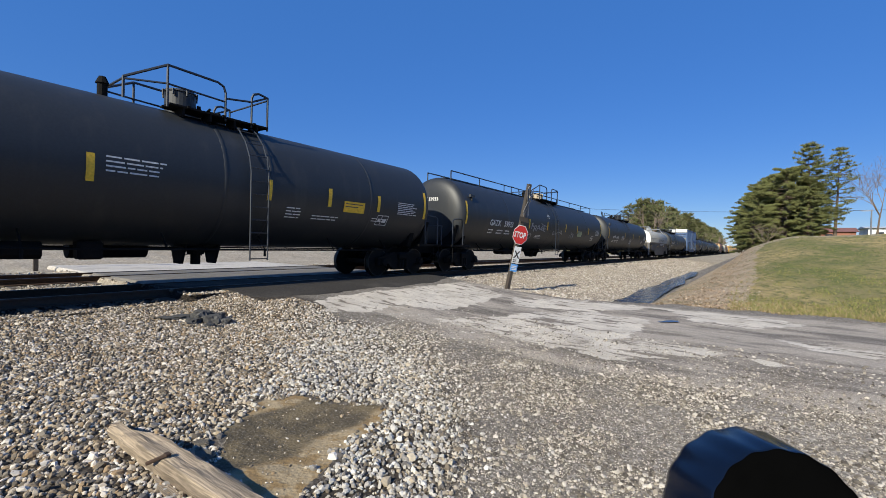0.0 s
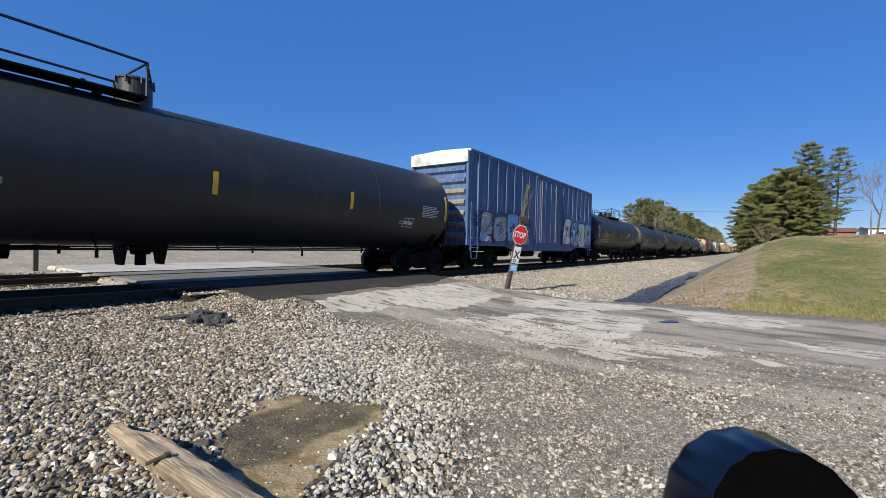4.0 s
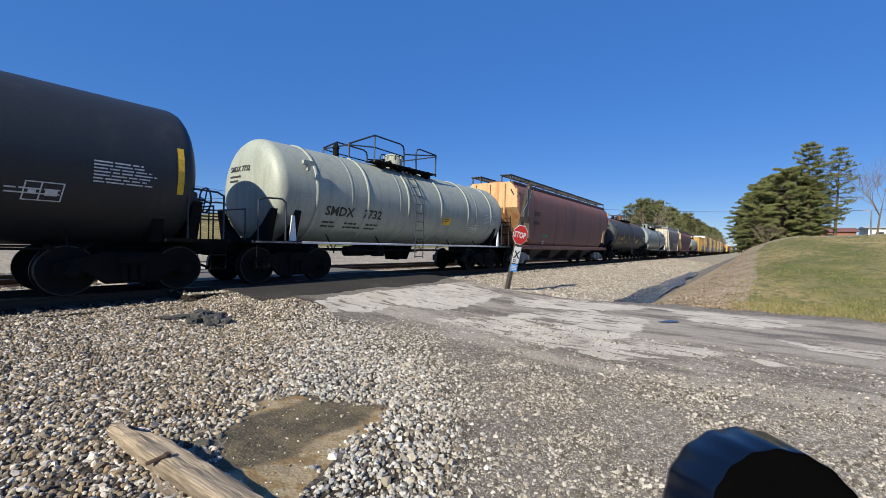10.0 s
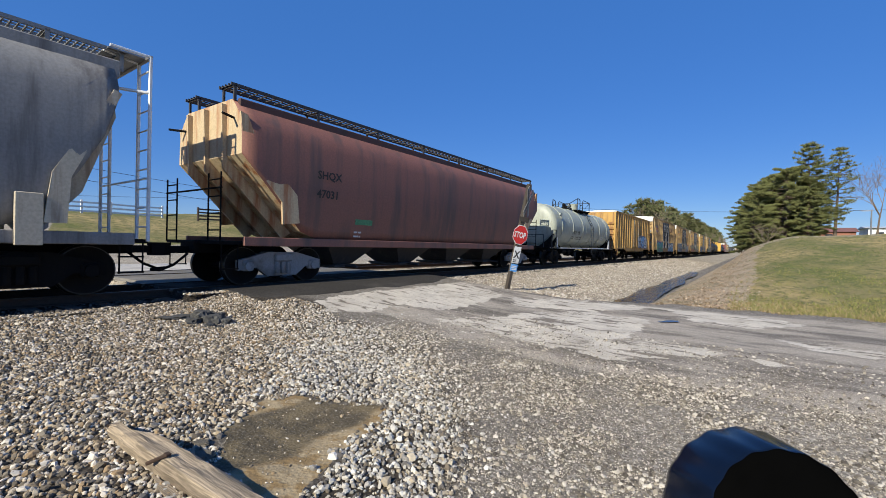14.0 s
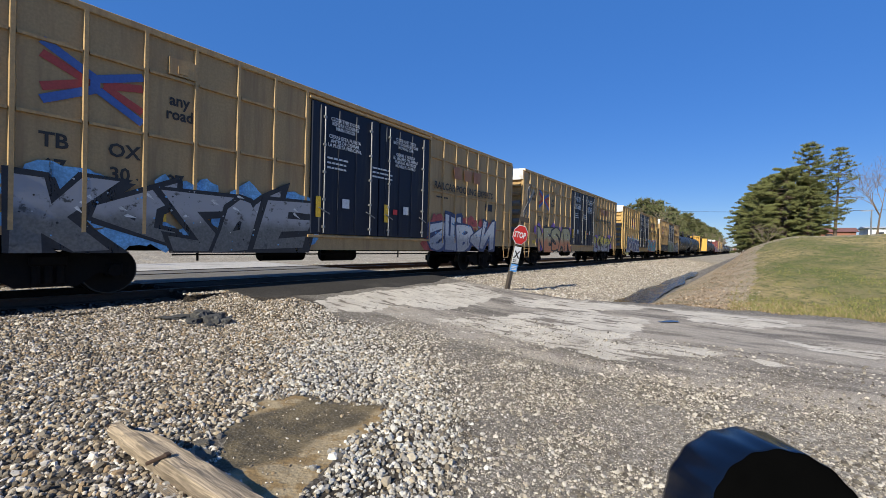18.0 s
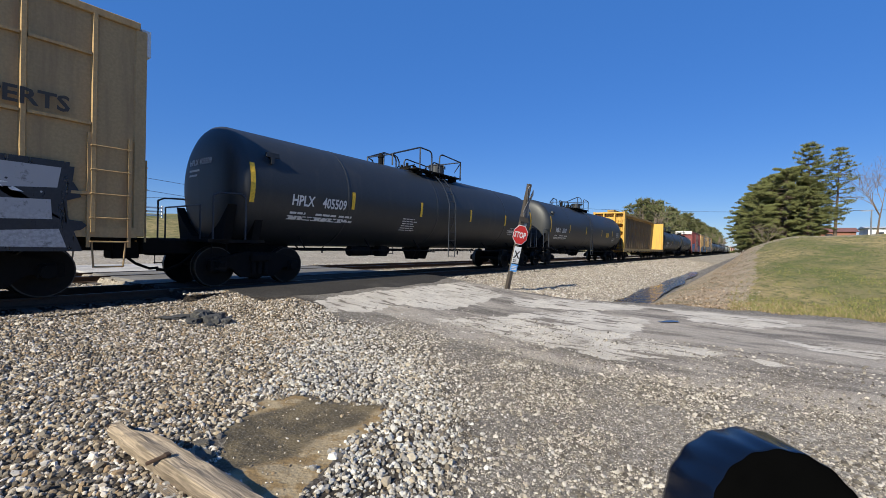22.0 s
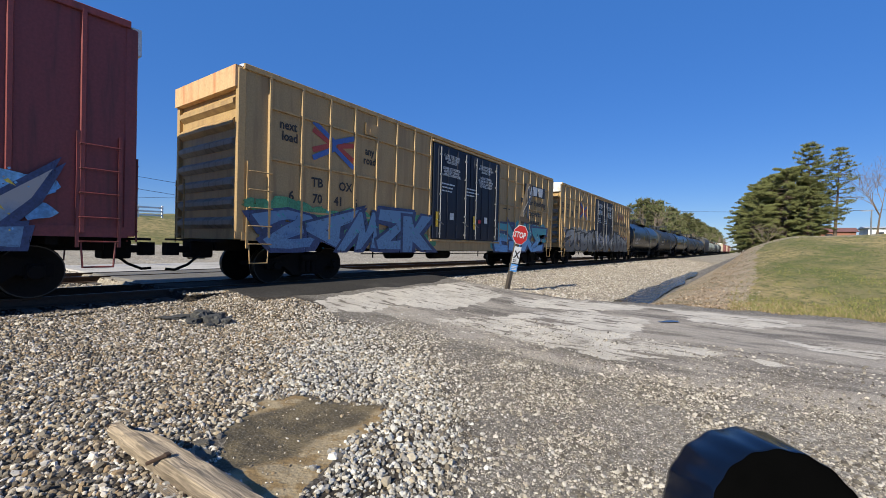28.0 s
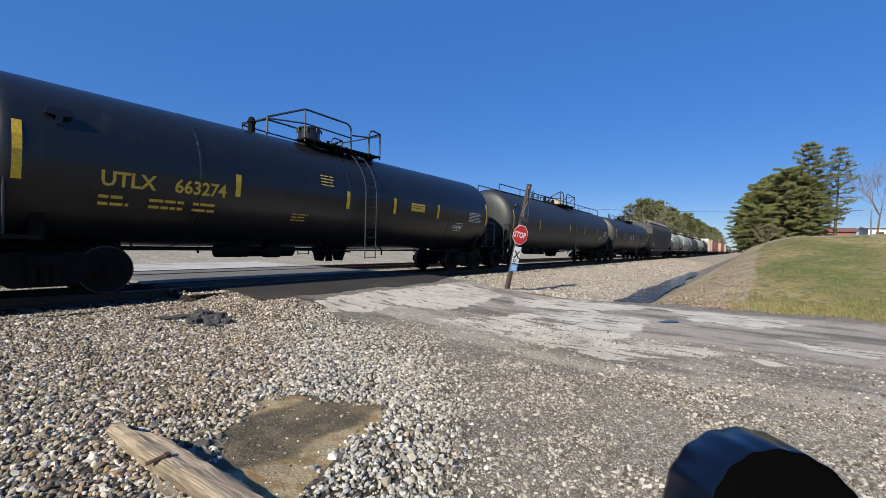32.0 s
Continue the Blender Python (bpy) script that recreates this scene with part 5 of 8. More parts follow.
def coil_car(s0, s1):
    L = s1 - s0
    half = L / 2
    car = tagged(new("coil_car"), "grey covered coil car with a rounded steel hood and scrawled sides", "freight car", "cars of the train")
    def trough(bm):
        lo = [(-half, 1.05), (-half + 2.6, 1.05), (-half + 3.4, 0.45), (half - 3.4, 0.45), (half - 2.6, 1.05), (half, 1.05), (half, 1.95), (-half, 1.95)]
        for x in (-1.42, 1.36):
            prism(bm, lo, "x", x, x + 0.06)
        box(bm, 0, 0, 1.1, 2.8, L, 0.2)
        for s in (-1, 1):
            box(bm, 0, s * (half - 0.05), 1.5, 2.84, 0.1, 0.9)
        box(bm, 0, 0, 0.9, 0.7, L, 0.3)
    for x in (-1.45, 1.45):
        part("top_rail", "coilrail", lambda bm: box(bm, 0, 0, 1.95, 0.14, L, 0.12, 0.02), M["coil_side"], car, (x, 0, 0))
        part("belt_rail", "coilbelt", lambda bm: box(bm, 0, 0, 1.42, 0.10, L, 0.08, 0.01), M["coil_side"], car, (x, 0, 0))
    part("trough", "coiltrough", trough, M["coil_side"], car, label="grimy grey trough body with faded graffiti")
    prof = [(1.46, 1.9), (1.47, 2.35), (1.42, 2.8), (1.25, 3.15), (0.95, 3.38), (0.5, 3.52), (0, 3.56)]
    def hood(bm):
        pts = prof + [(-x, z) for x, z in prof[::-1][1:]]
        rows = []
        for y, k in ((-half + 0.05, 0.97), (-half + 0.12, 1.0), (half - 0.12, 1.0), (half - 0.05, 0.97)):
            rows.append([bm.verts.new((x * k, y, 2.0 + (z - 2.0) * k)) for x, z in pts])
        for a, b in zip(rows, rows[1:]):
            for i in range(len(a) - 1):
                f = bm.faces.new((a[i], b[i], b[i + 1], a[i + 1]))
                f.smooth = True
        bm.faces.new(rows[0]).material_index = 1
        bm.faces.new(rows[-1][::-1]).material_index = 1
        bmesh.ops.recalc_face_normals(bm, faces=bm.faces[:])
    part("hood", "coilhood", hood, [M["coil"], M["signwhite"]], car, label="rounded silver-grey steel hood with white ends")
    def seam(bm):
        for x in (-1, 1):
            box(bm, x * 1.47, 0, 2.5, 0.03, L - 0.2, 0.06)
        box(bm, 0, 0, 3.56, 0.16, L - 0.2, 0.05)
    part("hood_rail", "coilseam", seam, M["coil"], car)
    def lift(bm):
        for y in (-0.35, 0.35):
            prism(bm, [(-0.9, 3.45), (-0.25, 3.62), (-0.22, 4.05), (0.22, 4.05), (0.25, 3.62), (0.9, 3.45)], "y", y - 0.06, y + 0.06)
        rod(bm, (0, -0.35, 3.98), (0, 0.35, 3.98), 0.09, 10)
    part("lifting_bracket", "coillift", lift, M["alu"], car, (0, 0.3, 0))
    part("hood_walk", "coilwalk", lambda bm: box(bm, 0, 0, 3.58, 0.5, L - 3.0, 0.05), M["iron"], car)
    def guide(bm):
        for x in (-1, 1):
            rod(bm, (x * 1.2, 0, 3.3), (x * 0.7, 0.15, 4.0), 0.04, 6)
            rod(bm, (x * 1.2, 0.3, 3.3), (x * 0.7, 0.15, 4.0), 0.04, 6)
        rod(bm, (-0.8, 0.15, 3.95), (0.8, 0.15, 3.95), 0.04, 6)
    for y in (-half + 2.4, half - 2.6):
        part("stacking_guide", "coilguide", guide, M["alu"], car, (0, y, 0))
    # owner's mark on the end as a plain black bar shape
    def endmark(bm):
        prism(bm, [(-0.5, 2.95), (0.5, 2.95), (0.55, 3.15), (-0.45, 3.15)], "y", -0.004, 0.0)
    part("end_mark", "coilendmark", endmark, M["black"], car, (0, -half + 0.045, 0))
    def rungs(bm):
        for x in (-1.3, 1.3):
            for y in (0.0, 0.45):
                rod(bm, (x, y, 0.5), (x, y, 1.95), 0.03, 6)
            for k in range(4):
                rod(bm, (x, 0, 0.55 + k * 0.4), (x, 0.45, 0.55 + k * 0.4), 0.018, 5)
        box(bm, 0, 0.2, 1.05, 2.7, 0.6, 0.06)
    for s in (-1, 1):
        part("end_ladder", "coilrungs", rungs, M["alu"], car, Matrix.Translation((0, s * (half + 0.5), 0)) @ Matrix.Rotation(0 if s < 0 else math.pi, 4, "Z"))
    lettered(car, "~OBOSB", 0.0, 1.72, 3.2, 0.62, ("dust", "dust", "dust", "smoke", "grey"), 5, x=1.50)
    for u_, z_, w_, t_ in ((-2.0, 2.0, 1.4, "S~/~"), (-0.6, 1.1, 0.9, "~x~"), (-5.6, 2.1, 1.8, "//~S")):
        sprayed_tag(car, t_, u_, z_, w_, lambda y, z: flat_side(y, z, 1.505), 7, "smoke")
    patch("stencil_panel", half - 3.2, 1.5, 0.5, 0.3, M["white"], car, lambda y, z: flat_side(y, z, 1.425))
    for k in (0, 2, 4):
        patch("reflective_strip", -half + 0.6 + k * 2.2, 1.52, 0.5, 0.09, M["yellow"], car, lambda y, z: flat_side(y, z, 1.425))
    truck(car, -half + 1.3)
    truck(car, half - 1.3)
    couplers(car, half, 1.2)
    return car, (s0 + s1) / 2


# ---- ground ----
def smooth01(a, b, v):
    t = np.clip((np.asarray(v, float) - a) / (b - a), 0, 1)
    return t * t * (3 - 2 * t)


def lerp_on(v, xs, zs):
    return np.interp(v, xs, zs)


def wob(x, y, k, s):
    """A cheap smooth unevenness."""
    return (np.sin(x * k + 1.3 * s) * np.cos(y * k * 1.17 + 2.1 * s) + 0.6 * np.sin(x * k * 2.3 + y * k * 1.9 + s) + 0.4 * np.cos(x * k * 4.1 - y * k * 3.7 + 3 * s)) / 2.0


TRACK_A, TRACK_B = -10.88, -15.35


def height(x, y):
    """The ground's height. The track's rail tops lie at 0."""
    x, y = np.asarray(x, float), np.asarray(y, float)
    near = lerp_on(x, [-9.1, -7.6, -6.0, -4.0, 0, 60], [-0.20, -0.36, -0.44, -0.46, -0.46, -0.5])
    cross = lerp_on(x, [-9.2, -8.2, -6.5, -4.5, -3, 60], [-0.03, -0.10, -0.27, -0.42, -0.45, -0.45])
    ditch = lerp_on(x, [-9.1, -7.9, -4.5, -4.0, -2.95, -2.45, -1.4, 60], [-0.20, -0.36, -0.72, -0.92, -0.92, -0.72, -0.55, -0.5])
    c = smooth01(3.9, 5.0, y) * (1 - smooth01(12.2, 13.2, y))
    d = smooth01(13.0, 15.5, y)
    z = near * (1 - c - d + c * d) + cross * c * (1 - d) + ditch * d
    z = np.where(c + d > 1, cross * (1 - d) + ditch * d, z)
    hill = 3.3 * smooth01(11, 56, y) ** 0.9 * (0.45 * smooth01(-2.7, 0.6, x) + 0.55 * smooth01(-2.2, 4.2, x)) + 0.012 * np.clip(y - 56, 0, 400) * smooth01(-1, 6, x) * 0.4
    hill = hill + smooth01(4, 30, x) * smooth01(14, 50, y) * 1.9
    z = z + hill
    bed = np.where((y > 4.0) & (y < 12.4), -0.05, -0.20)
    z = np.where(x < -9.1, bed, z)
    left = lerp_on(x, [-400, -70, -46, -41, -36, -25, -18.5], [6, 4.6, 2.95, 1.7, 0.55, -0.1, -0.15])
    left = left * (1 - 0.65 * smooth01(95, 130, y)) + 0.058 * np.clip(y - 23, 0, 60) * smooth01(-36, -46, x) * (1 - smooth01(95, 130, y))
    z = np.where(x < -18.5, left, z)
    # the muddy hollow and small unevenness
    z = z - 0.08 * np.exp(-(((x + 3.0) / 0.42) ** 2 + ((y - 2.1) / 0.75) ** 2))
    rough = np.where((x > -9) & (x < 8) & (y < 13), 0.018, 0.05)
    z = z + rough * wob(x, y, 1.7, 1.0) * np.where((x > -17) & (x < -9.05), 0.0, 1.0)
    far = smooth01(250, 1400, np.hypot(x, y))
    return z + far * 6.0


def axis(stops):
    out = []
    for a, b, n in stops:
        out += list(np.linspace(a, b, n, endpoint=False))
    return np.array(out + [stops[-1][1]])


GX = axis([(-2500, -400, 14), (-400, -60, 20), (-60, -18, 50), (-18, -9.5, 30), (-9.5, 4, 130), (4, 14, 50), (14, 80, 50), (80, 400, 20), (400, 2500, 14)])
GY = axis([(-2500, -200, 12), (-200, -10, 20), (-10, 0.0, 20), (0.0, 15, 140), (15, 60, 110), (60, 160, 60), (160, 500, 30), (500, 3000, 16)])
XX, YY = np.meshgrid(GX, GY, indexing="ij")
ZZ = height(XX, YY)
nx, ny = XX.shape
gv = np.stack([XX, YY, ZZ], -1).reshape(-1, 3)
ii = np.arange(nx * ny).reshape(nx, ny)
gf = np.stack([ii[:-1, :-1], ii[1:, :-1], ii[1:, 1:], ii[:-1, 1:]], -1).reshape(-1, 4)


def np_mesh(name, verts, faces):
    """A mesh from arrays of corners and of equal faces."""
    me = bpy.data.meshes.new(name)
    k = faces.shape[1]
    me.vertices.add(len(verts))
    me.vertices.foreach_set("co", np.asarray(verts, np.float32).ravel())
    me.loops.add(faces.size)
    me.loops.foreach_set("vertex_index", faces.astype(np.int32).ravel())
    me.polygons.add(len(faces))
    me.polygons.foreach_set("loop_start", np.arange(0, faces.size, k, dtype=np.int32))
    me.update(calc_edges=True)
    me.shade_flat()
    return me


def region(name, me, values):
    a = me.attributes.new(name, "FLOAT", "POINT")
    a.data.foreach_set("value", np.asarray(values, np.float32).ravel())


# how far a spot lies beyond the edge of the coarse gravel
coarse = lambda x, y: y - np.interp(x, [-9.5, -7.0, -6.0, -4.85, -3.75, -2.6, -1.75, -1.2, -0.6], [5.8, 5.35, 5.0, 4.9, 4.45, 3.55, 2.6, 1.6, 0.6]) + 0.35 * wob(x, y, 2.1, 4.0)
ground_me = np_mesh("ground", gv, gf)
grass = smooth01(-1.6, -0.5, XX) * smooth01(13.6, 14.3, YY + 0.02 * XX)
grass = np.maximum(grass, smooth01(-35, -37, XX) * (1 - smooth01(-8, -7, XX * 0.28 + YY) * (1 - smooth01(-3.5, -2.5, XX * 0.28 + YY)) * (1 - smooth01(0, 1, 0 * XX))) * 1.0)
grass = np.maximum(grass, smooth01(90, 100, YY) * smooth01(-18.5, -20, XX))
grass = np.maximum(grass, smooth01(-25, -60, YY))
region("grass", ground_me, grass)
region("litter", ground_me, smooth01(-3.0, -2.4, XX) * (1 - smooth01(-0.6, 0.7, XX - 0.02 * (YY - 13))) * smooth01(13.2, 14.2, YY) + 0.8 * smooth01(40, 54, YY) * (1 - smooth01(7, 13, XX)) * smooth01(-2.4, -1, XX))
# what is left of the old concrete paving
SLABS = [
    [(-7.35, 5.78), (-7.65, 6.43), (-7.75, 11.75), (-6.9, 12.03), (-5.64, 10.95), (-5.39, 8.69), (-5.4, 7.48), (-6.21, 7.28), (-6.23, 6.12), (-6.64, 5.4)],
    [(-4.94, 6.85), (-4.39, 8.02), (-3.89, 9.54), (-3.06, 10.61), (-1.7, 10.11), (-1.63, 8.58), (-1.8, 7.38), (-2.44, 6.31), (-2.97, 6.5), (-4.2, 6.78)],
    [(-2.32, 6.71), (-1.31, 8.05), (-0.26, 7.66), (-1.05, 6.53), (-1.64, 6.14)],
    [(-5.47, 10.9), (-3.86, 12.82), (-1.75, 12.56), (-3.11, 10.56), (-4.69, 9.91)],
    [(-1.75, 12.56), (0.43, 12.52), (1.13, 11.86), (0.17, 10.58), (-0.87, 10.53)],
    [(0.53, 9.62), (1.84, 9.62), (1.68, 8.8), (0.89, 8.89)],
    [(0.13, 7.54), (0.42, 7.71), (0.55, 7.46), (0.21, 7.17)],
]


def inside_by(pts, X, Y):
    """Distance to a polygon's edge, positive inside."""
    d = np.full(X.shape, 1e9)
    odd = np.zeros(X.shape, bool)
    for (ax, ay), (bx, by) in zip(pts, pts[1:] + pts[:1]):
        t = np.clip(((X - ax) * (bx - ax) + (Y - ay) * (by - ay)) / ((bx - ax) ** 2 + (by - ay) ** 2), 0, 1)
        d = np.minimum(d, np.hypot(X - ax - t * (bx - ax), Y - ay - t * (by - ay)))
        if ay != by:
            odd ^= ((ay > Y) != (by > Y)) & (X < (bx - ax) * (Y - ay) / (by - ay) + ax)
    return np.where(odd, d, -d)


pale = np.max([smooth01(-0.5, 0.5, inside_by(q, XX, YY)) for q in SLABS], axis=0)
region("paving", ground_me, pale)
region("roadway", ground_me, smooth01(-8.0, -7.4, XX) * (1 - smooth01(5, 12, XX)) * smooth01(5.2, 6.2, YY + 0.1 * (XX + 4)) * (1 - smooth01(12.4, 13.2, YY - 0.05 * XX)))
# the bare muddy hollow behind the broken tie
MUD = [(-2.86, 1.45), (-3.38, 1.77), (-3.59, 1.98), (-3.75, 2.37), (-3.66, 2.62), (-3.24, 2.73), (-2.92, 3.01), (-2.73, 2.96), (-2.56, 2.71), (-2.50, 2.30), (-2.32, 1.80), (-2.15, 1.45), (-2.35, 1.32)]
mud = smooth01(-0.16, 0.16, inside_by(MUD, XX, YY))
region("mud", ground_me, mud)
region("dust", ground_me, 0.6 * smooth01(-1.6, 1.2, XX + 0.1 * YY) * (1 - smooth01(12, 13.5, YY)))
region("mud_rim", ground_me, smooth01(-2.92, -2.62, XX + 0.06 * np.sin(9 * YY)) + smooth01(-3.42, -3.62, XX + 0.05 * np.sin(7 * YY)))
# where shade in the gaps of the coarse gravel is painted on the ground
region("gap_shade", ground_me, (1 - smooth01(-0.2, 0.7, coarse(XX, YY))) * (1 - mud) * smooth01(-9.6, -9.2, XX) * smooth01(-0.6, 0.2, YY))
# dirty bed of the first track, the train's shade put into its colour
region("shade_grime", ground_me, smooth01(-12.6, -12.1, XX) * (1 - smooth01(-9.2, -8.7, XX)))
bed_light = smooth01(-12.0, -12.8, XX) * smooth01(-62, -60, XX)
region("pale_gravel", ground_me, np.maximum(bed_light, smooth01(13.2, 15, YY) * smooth01(-9.6, -9, XX) * (1 - smooth01(-4.2, -3.4, XX))))


def ground_material():
    m = bpy.data.materials.new("gravelly ground")
    nodes, lk = links(m)
    nt, b = m.node_tree, m.node_tree.nodes["Principled BSDF"]
    pos = nodes.new("ShaderNodeNewGeometry").outputs["Position"]

    def mask(name, amount, scale, stretch=(1, 1, 1), lo=0.42, hi=0.58):
        a = nodes.new("ShaderNodeAttribute")
        a.attribute_name = name
        n = noise_of(nt, scale, 6.0, pos, stretch, 0.65)
        s = nodes.new("ShaderNodeMath")
        s.operation = "MULTIPLY_ADD"
        lk.new(n, s.inputs[0])
        s.inputs[1].default_value = amount
        s.inputs[2].default_value = -amount / 2
        t = nodes.new("ShaderNodeMath")
        t.operation = "ADD"
        lk.new(a.outputs["Fac"], t.inputs[0])
        lk.new(s.outputs[0], t.inputs[1])
        return ramp_of(nt, t.outputs[0], lo, hi)

    def speckle(scale, cols, spread=0.0):
        v = nodes.new("ShaderNodeTexVoronoi")
        v.inputs["Scale"].default_value = scale
        lk.new(pos, v.inputs["Vector"])
        sep = nodes.new("ShaderNodeSeparateColor")
        lk.new(v.outputs["Color"], sep.inputs[0])
        r = nodes.new("ShaderNodeValToRGB")
        while len(r.color_ramp.elements) < len(cols):
            r.color_ramp.elements.new(0.5)
        for k, (p, c) in enumerate(cols):
            r.color_ramp.elements[k].position, r.color_ramp.elements[k].color = p, (*c, 1)
        lk.new(sep.outputs[0], r.inputs[0])
        return r.outputs[0], v.outputs["Distance"]

    small, dist = speckle(38.0, [(0.0, (0.05, 0.042, 0.035)), (0.55, (0.165, 0.145, 0.12)), (0.85, (0.36, 0.322, 0.275)), (1.0, (0.62, 0.575, 0.51))])
    soil = mix_rgb(nt, ramp_of(nt, noise_of(nt, 0.9, 6.0, pos), 0.35, 0.7), (0.036, 0.029, 0.022), (0.15, 0.126, 0.098))
    tiny, _ = speckle(95.0, [(0.0, (0.05, 0.042, 0.035)), (0.6, (0.15, 0.132, 0.11)), (0.9, (0.36, 0.322, 0.28)), (1.0, (0.62, 0.575, 0.52))])
    base = mix_rgb(nt, 0.28, mix_rgb(nt, 0.4, mix_rgb(nt, ramp_of(nt, noise_of(nt, 28.0, 8.0, pos, rough=0.75), 0.44, 0.60), soil, (0.29, 0.25, 0.20)), tiny), small)
    stones, dist2 = speckle(16.0, [(0.0, (0.13, 0.11, 0.085)), (0.4, (0.25, 0.215, 0.165)), (0.8, (0.38, 0.335, 0.265)), (1.0, (0.52, 0.47, 0.39))])
    # near-black colour stands for the shade between coarse stones
    gap_shade = nodes.new("ShaderNodeAttribute")
    gap_shade.attribute_name = "gap_shade"
    base = mix_rgb(nt, gap_shade.outputs["Fac"], base, mix_rgb(nt, 0.4, (0.028, 0.022, 0.017), mix_rgb(nt, 1.0, small, (0.34, 0.31, 0.27), "MULTIPLY")))
    base = mix_rgb(nt, mask("pale_gravel", 0.3, 2.0), base, mix_rgb(nt, 0.35, stones, mix_rgb(nt, ramp_of(nt, noise_of(nt, 0.5, 6.0, pos), 0.35, 0.65), (0.27, 0.22, 0.16), (0.44, 0.37, 0.275))))
    dust = nodes.new("ShaderNodeAttribute")
    dust.attribute_name = "dust"
    base = mix_rgb(nt, dust.outputs["Fac"], base, mix_rgb(nt, 0.45, small, (0.36, 0.315, 0.26)))
    slab = mix_rgb(nt, ramp_of(nt, noise_of(nt, 1.6, 8.0, pos), 0.3, 0.75), (0.60, 0.54, 0.455), (0.43, 0.38, 0.315))
    slab = mix_rgb(nt, ramp_of(nt, noise_of(nt, 60.0, 2.0, pos), 0.55, 0.7), slab, (0.29, 0.265, 0.24))
    slab = mix_rgb(nt, ramp_of(nt, noise_of(nt, 3.0, 8.0, pos, (0.5, 1.6, 1), 0.72), 0.55, 0.60), slab, (0.17, 0.142, 0.115))
    slab = mix_rgb(nt, ramp_of(nt, noise_of(nt, 0.75, 9.0, pos, (0.6, 1.3, 1), 0.7), 0.58, 0.615), slab, (0.19, 0.16, 0.13))
    base = mix_rgb(nt, mask("roadway", 0.8, 0.8), base, mix_rgb(nt, 0.55, tiny, mix_rgb(nt, ramp_of(nt, noise_of(nt, 0.9, 8.0, pos, (0.5, 1.8, 1), 0.65), 0.38, 0.58), (0.13, 0.108, 0.086), (0.47, 0.405, 0.33))))
    base = mix_rgb(nt, mask("paving", 1.25, 1.9, (0.7, 1.4, 1), 0.49, 0.51), base, slab)
    # ground under the train coloured dark for its shade as well as dirt
    base = mix_rgb(nt, mask("shade_grime", 0.3, 1.0), base, mix_rgb(nt, 1.0, small, (0.10, 0.086, 0.075), "MULTIPLY"))
    earth = mix_rgb(nt, ramp_of(nt, noise_of(nt, 4.0, 6.0, pos), 0.42, 0.62), (0.070, 0.054, 0.031), (0.14, 0.105, 0.056))
    earth = mix_rgb(nt, 0.16, earth, tiny)
    rim = nodes.new("ShaderNodeAttribute")
    rim.attribute_name = "mud_rim"
    earth = mix_rgb(nt, ramp_of(nt, rim.outputs["Fac"], 0.2, 0.8), earth, mix_rgb(nt, ramp_of(nt, noise_of(nt, 7.0, 6.0, pos), 0.42, 0.62), (0.24, 0.16, 0.075), (0.32, 0.25, 0.155)))
    base = mix_rgb(nt, mask("mud", 1.0, 4.0, lo=0.40, hi=0.47), base, earth)
    turf = mix_rgb(nt, ramp_of(nt, noise_of(nt, 0.16, 7.0, pos, (1, 0.5, 1), 0.6), 0.42, 0.58), (0.105, 0.118, 0.030), (0.34, 0.255, 0.115))
    turf = mix_rgb(nt, ramp_of(nt, noise_of(nt, 1.1, 8.0, pos, (1, 0.6, 1), 0.7), 0.46, 0.60), turf, (0.20, 0.165, 0.07))
    turf = mix_rgb(nt, ramp_of(nt, noise_of(nt, 3.5, 8.0, pos, (1, 0.5, 1), 0.75), 0.46, 0.62), turf, (0.09, 0.098, 0.028))
    turf = mix_rgb(nt, ramp_of(nt, noise_of(nt, 9.0, 8.0, pos, rough=0.75), 0.48, 0.70), turf, (0.24, 0.205, 0.085))
    base = mix_rgb(nt, mask("grass", 0.5, 1.2), base, turf)
    leaf, _ = speckle(26.0, [(0.0, (0.20, 0.145, 0.10)), (0.5, (0.31, 0.235, 0.165)), (0.9, (0.44, 0.36, 0.27)), (1.0, (0.56, 0.50, 0.42))])
    base = mix_rgb(nt, mask("litter", 1.5, 1.1, (1, 0.6, 1)), base, mix_rgb(nt, 0.62, leaf, mix_rgb(nt, ramp_of(nt, noise_of(nt, 0.6, 6.0, pos), 0.35, 0.65), (0.36, 0.285, 0.195), (0.19, 0.165, 0.08))))
    lk.new(base, b.inputs["Base Color"])
    b.inputs["Roughness"].default_value = 0.9
    b.inputs["Specular IOR Level"].default_value = 0.25
    bp = nodes.new("ShaderNodeBump")
    bp.inputs["Strength"].default_value, bp.inputs["Distance"].default_value = 0.35, 0.012
    lk.new(dist, bp.inputs["Height"])
    bp2 = nodes.new("ShaderNodeBump")
    bp2.inputs["Strength"].default_value, bp2.inputs["Distance"].default_value = 0.5, 0.05
    lk.new(noise_of(nt, 6.0, 8.0, pos), bp2.inputs["Height"])
    lk.new(bp2.outputs[0], bp.inputs["Normal"])
    lk.new(bp.outputs[0], b.inputs["Normal"])
    return m


GROUND = ground_material()
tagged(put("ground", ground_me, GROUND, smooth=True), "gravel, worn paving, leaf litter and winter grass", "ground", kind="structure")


def asphalt_material():
    m = paint("old grey asphalt", (0.042, 0.038, 0.034), 0.95, worn=(0.066, 0.06, 0.053), wear=0.5, grain=0.3, scale=0.8, bump=0.6, bscale=70, spec=0.15)
    return m


ASPHALT = asphalt_material()
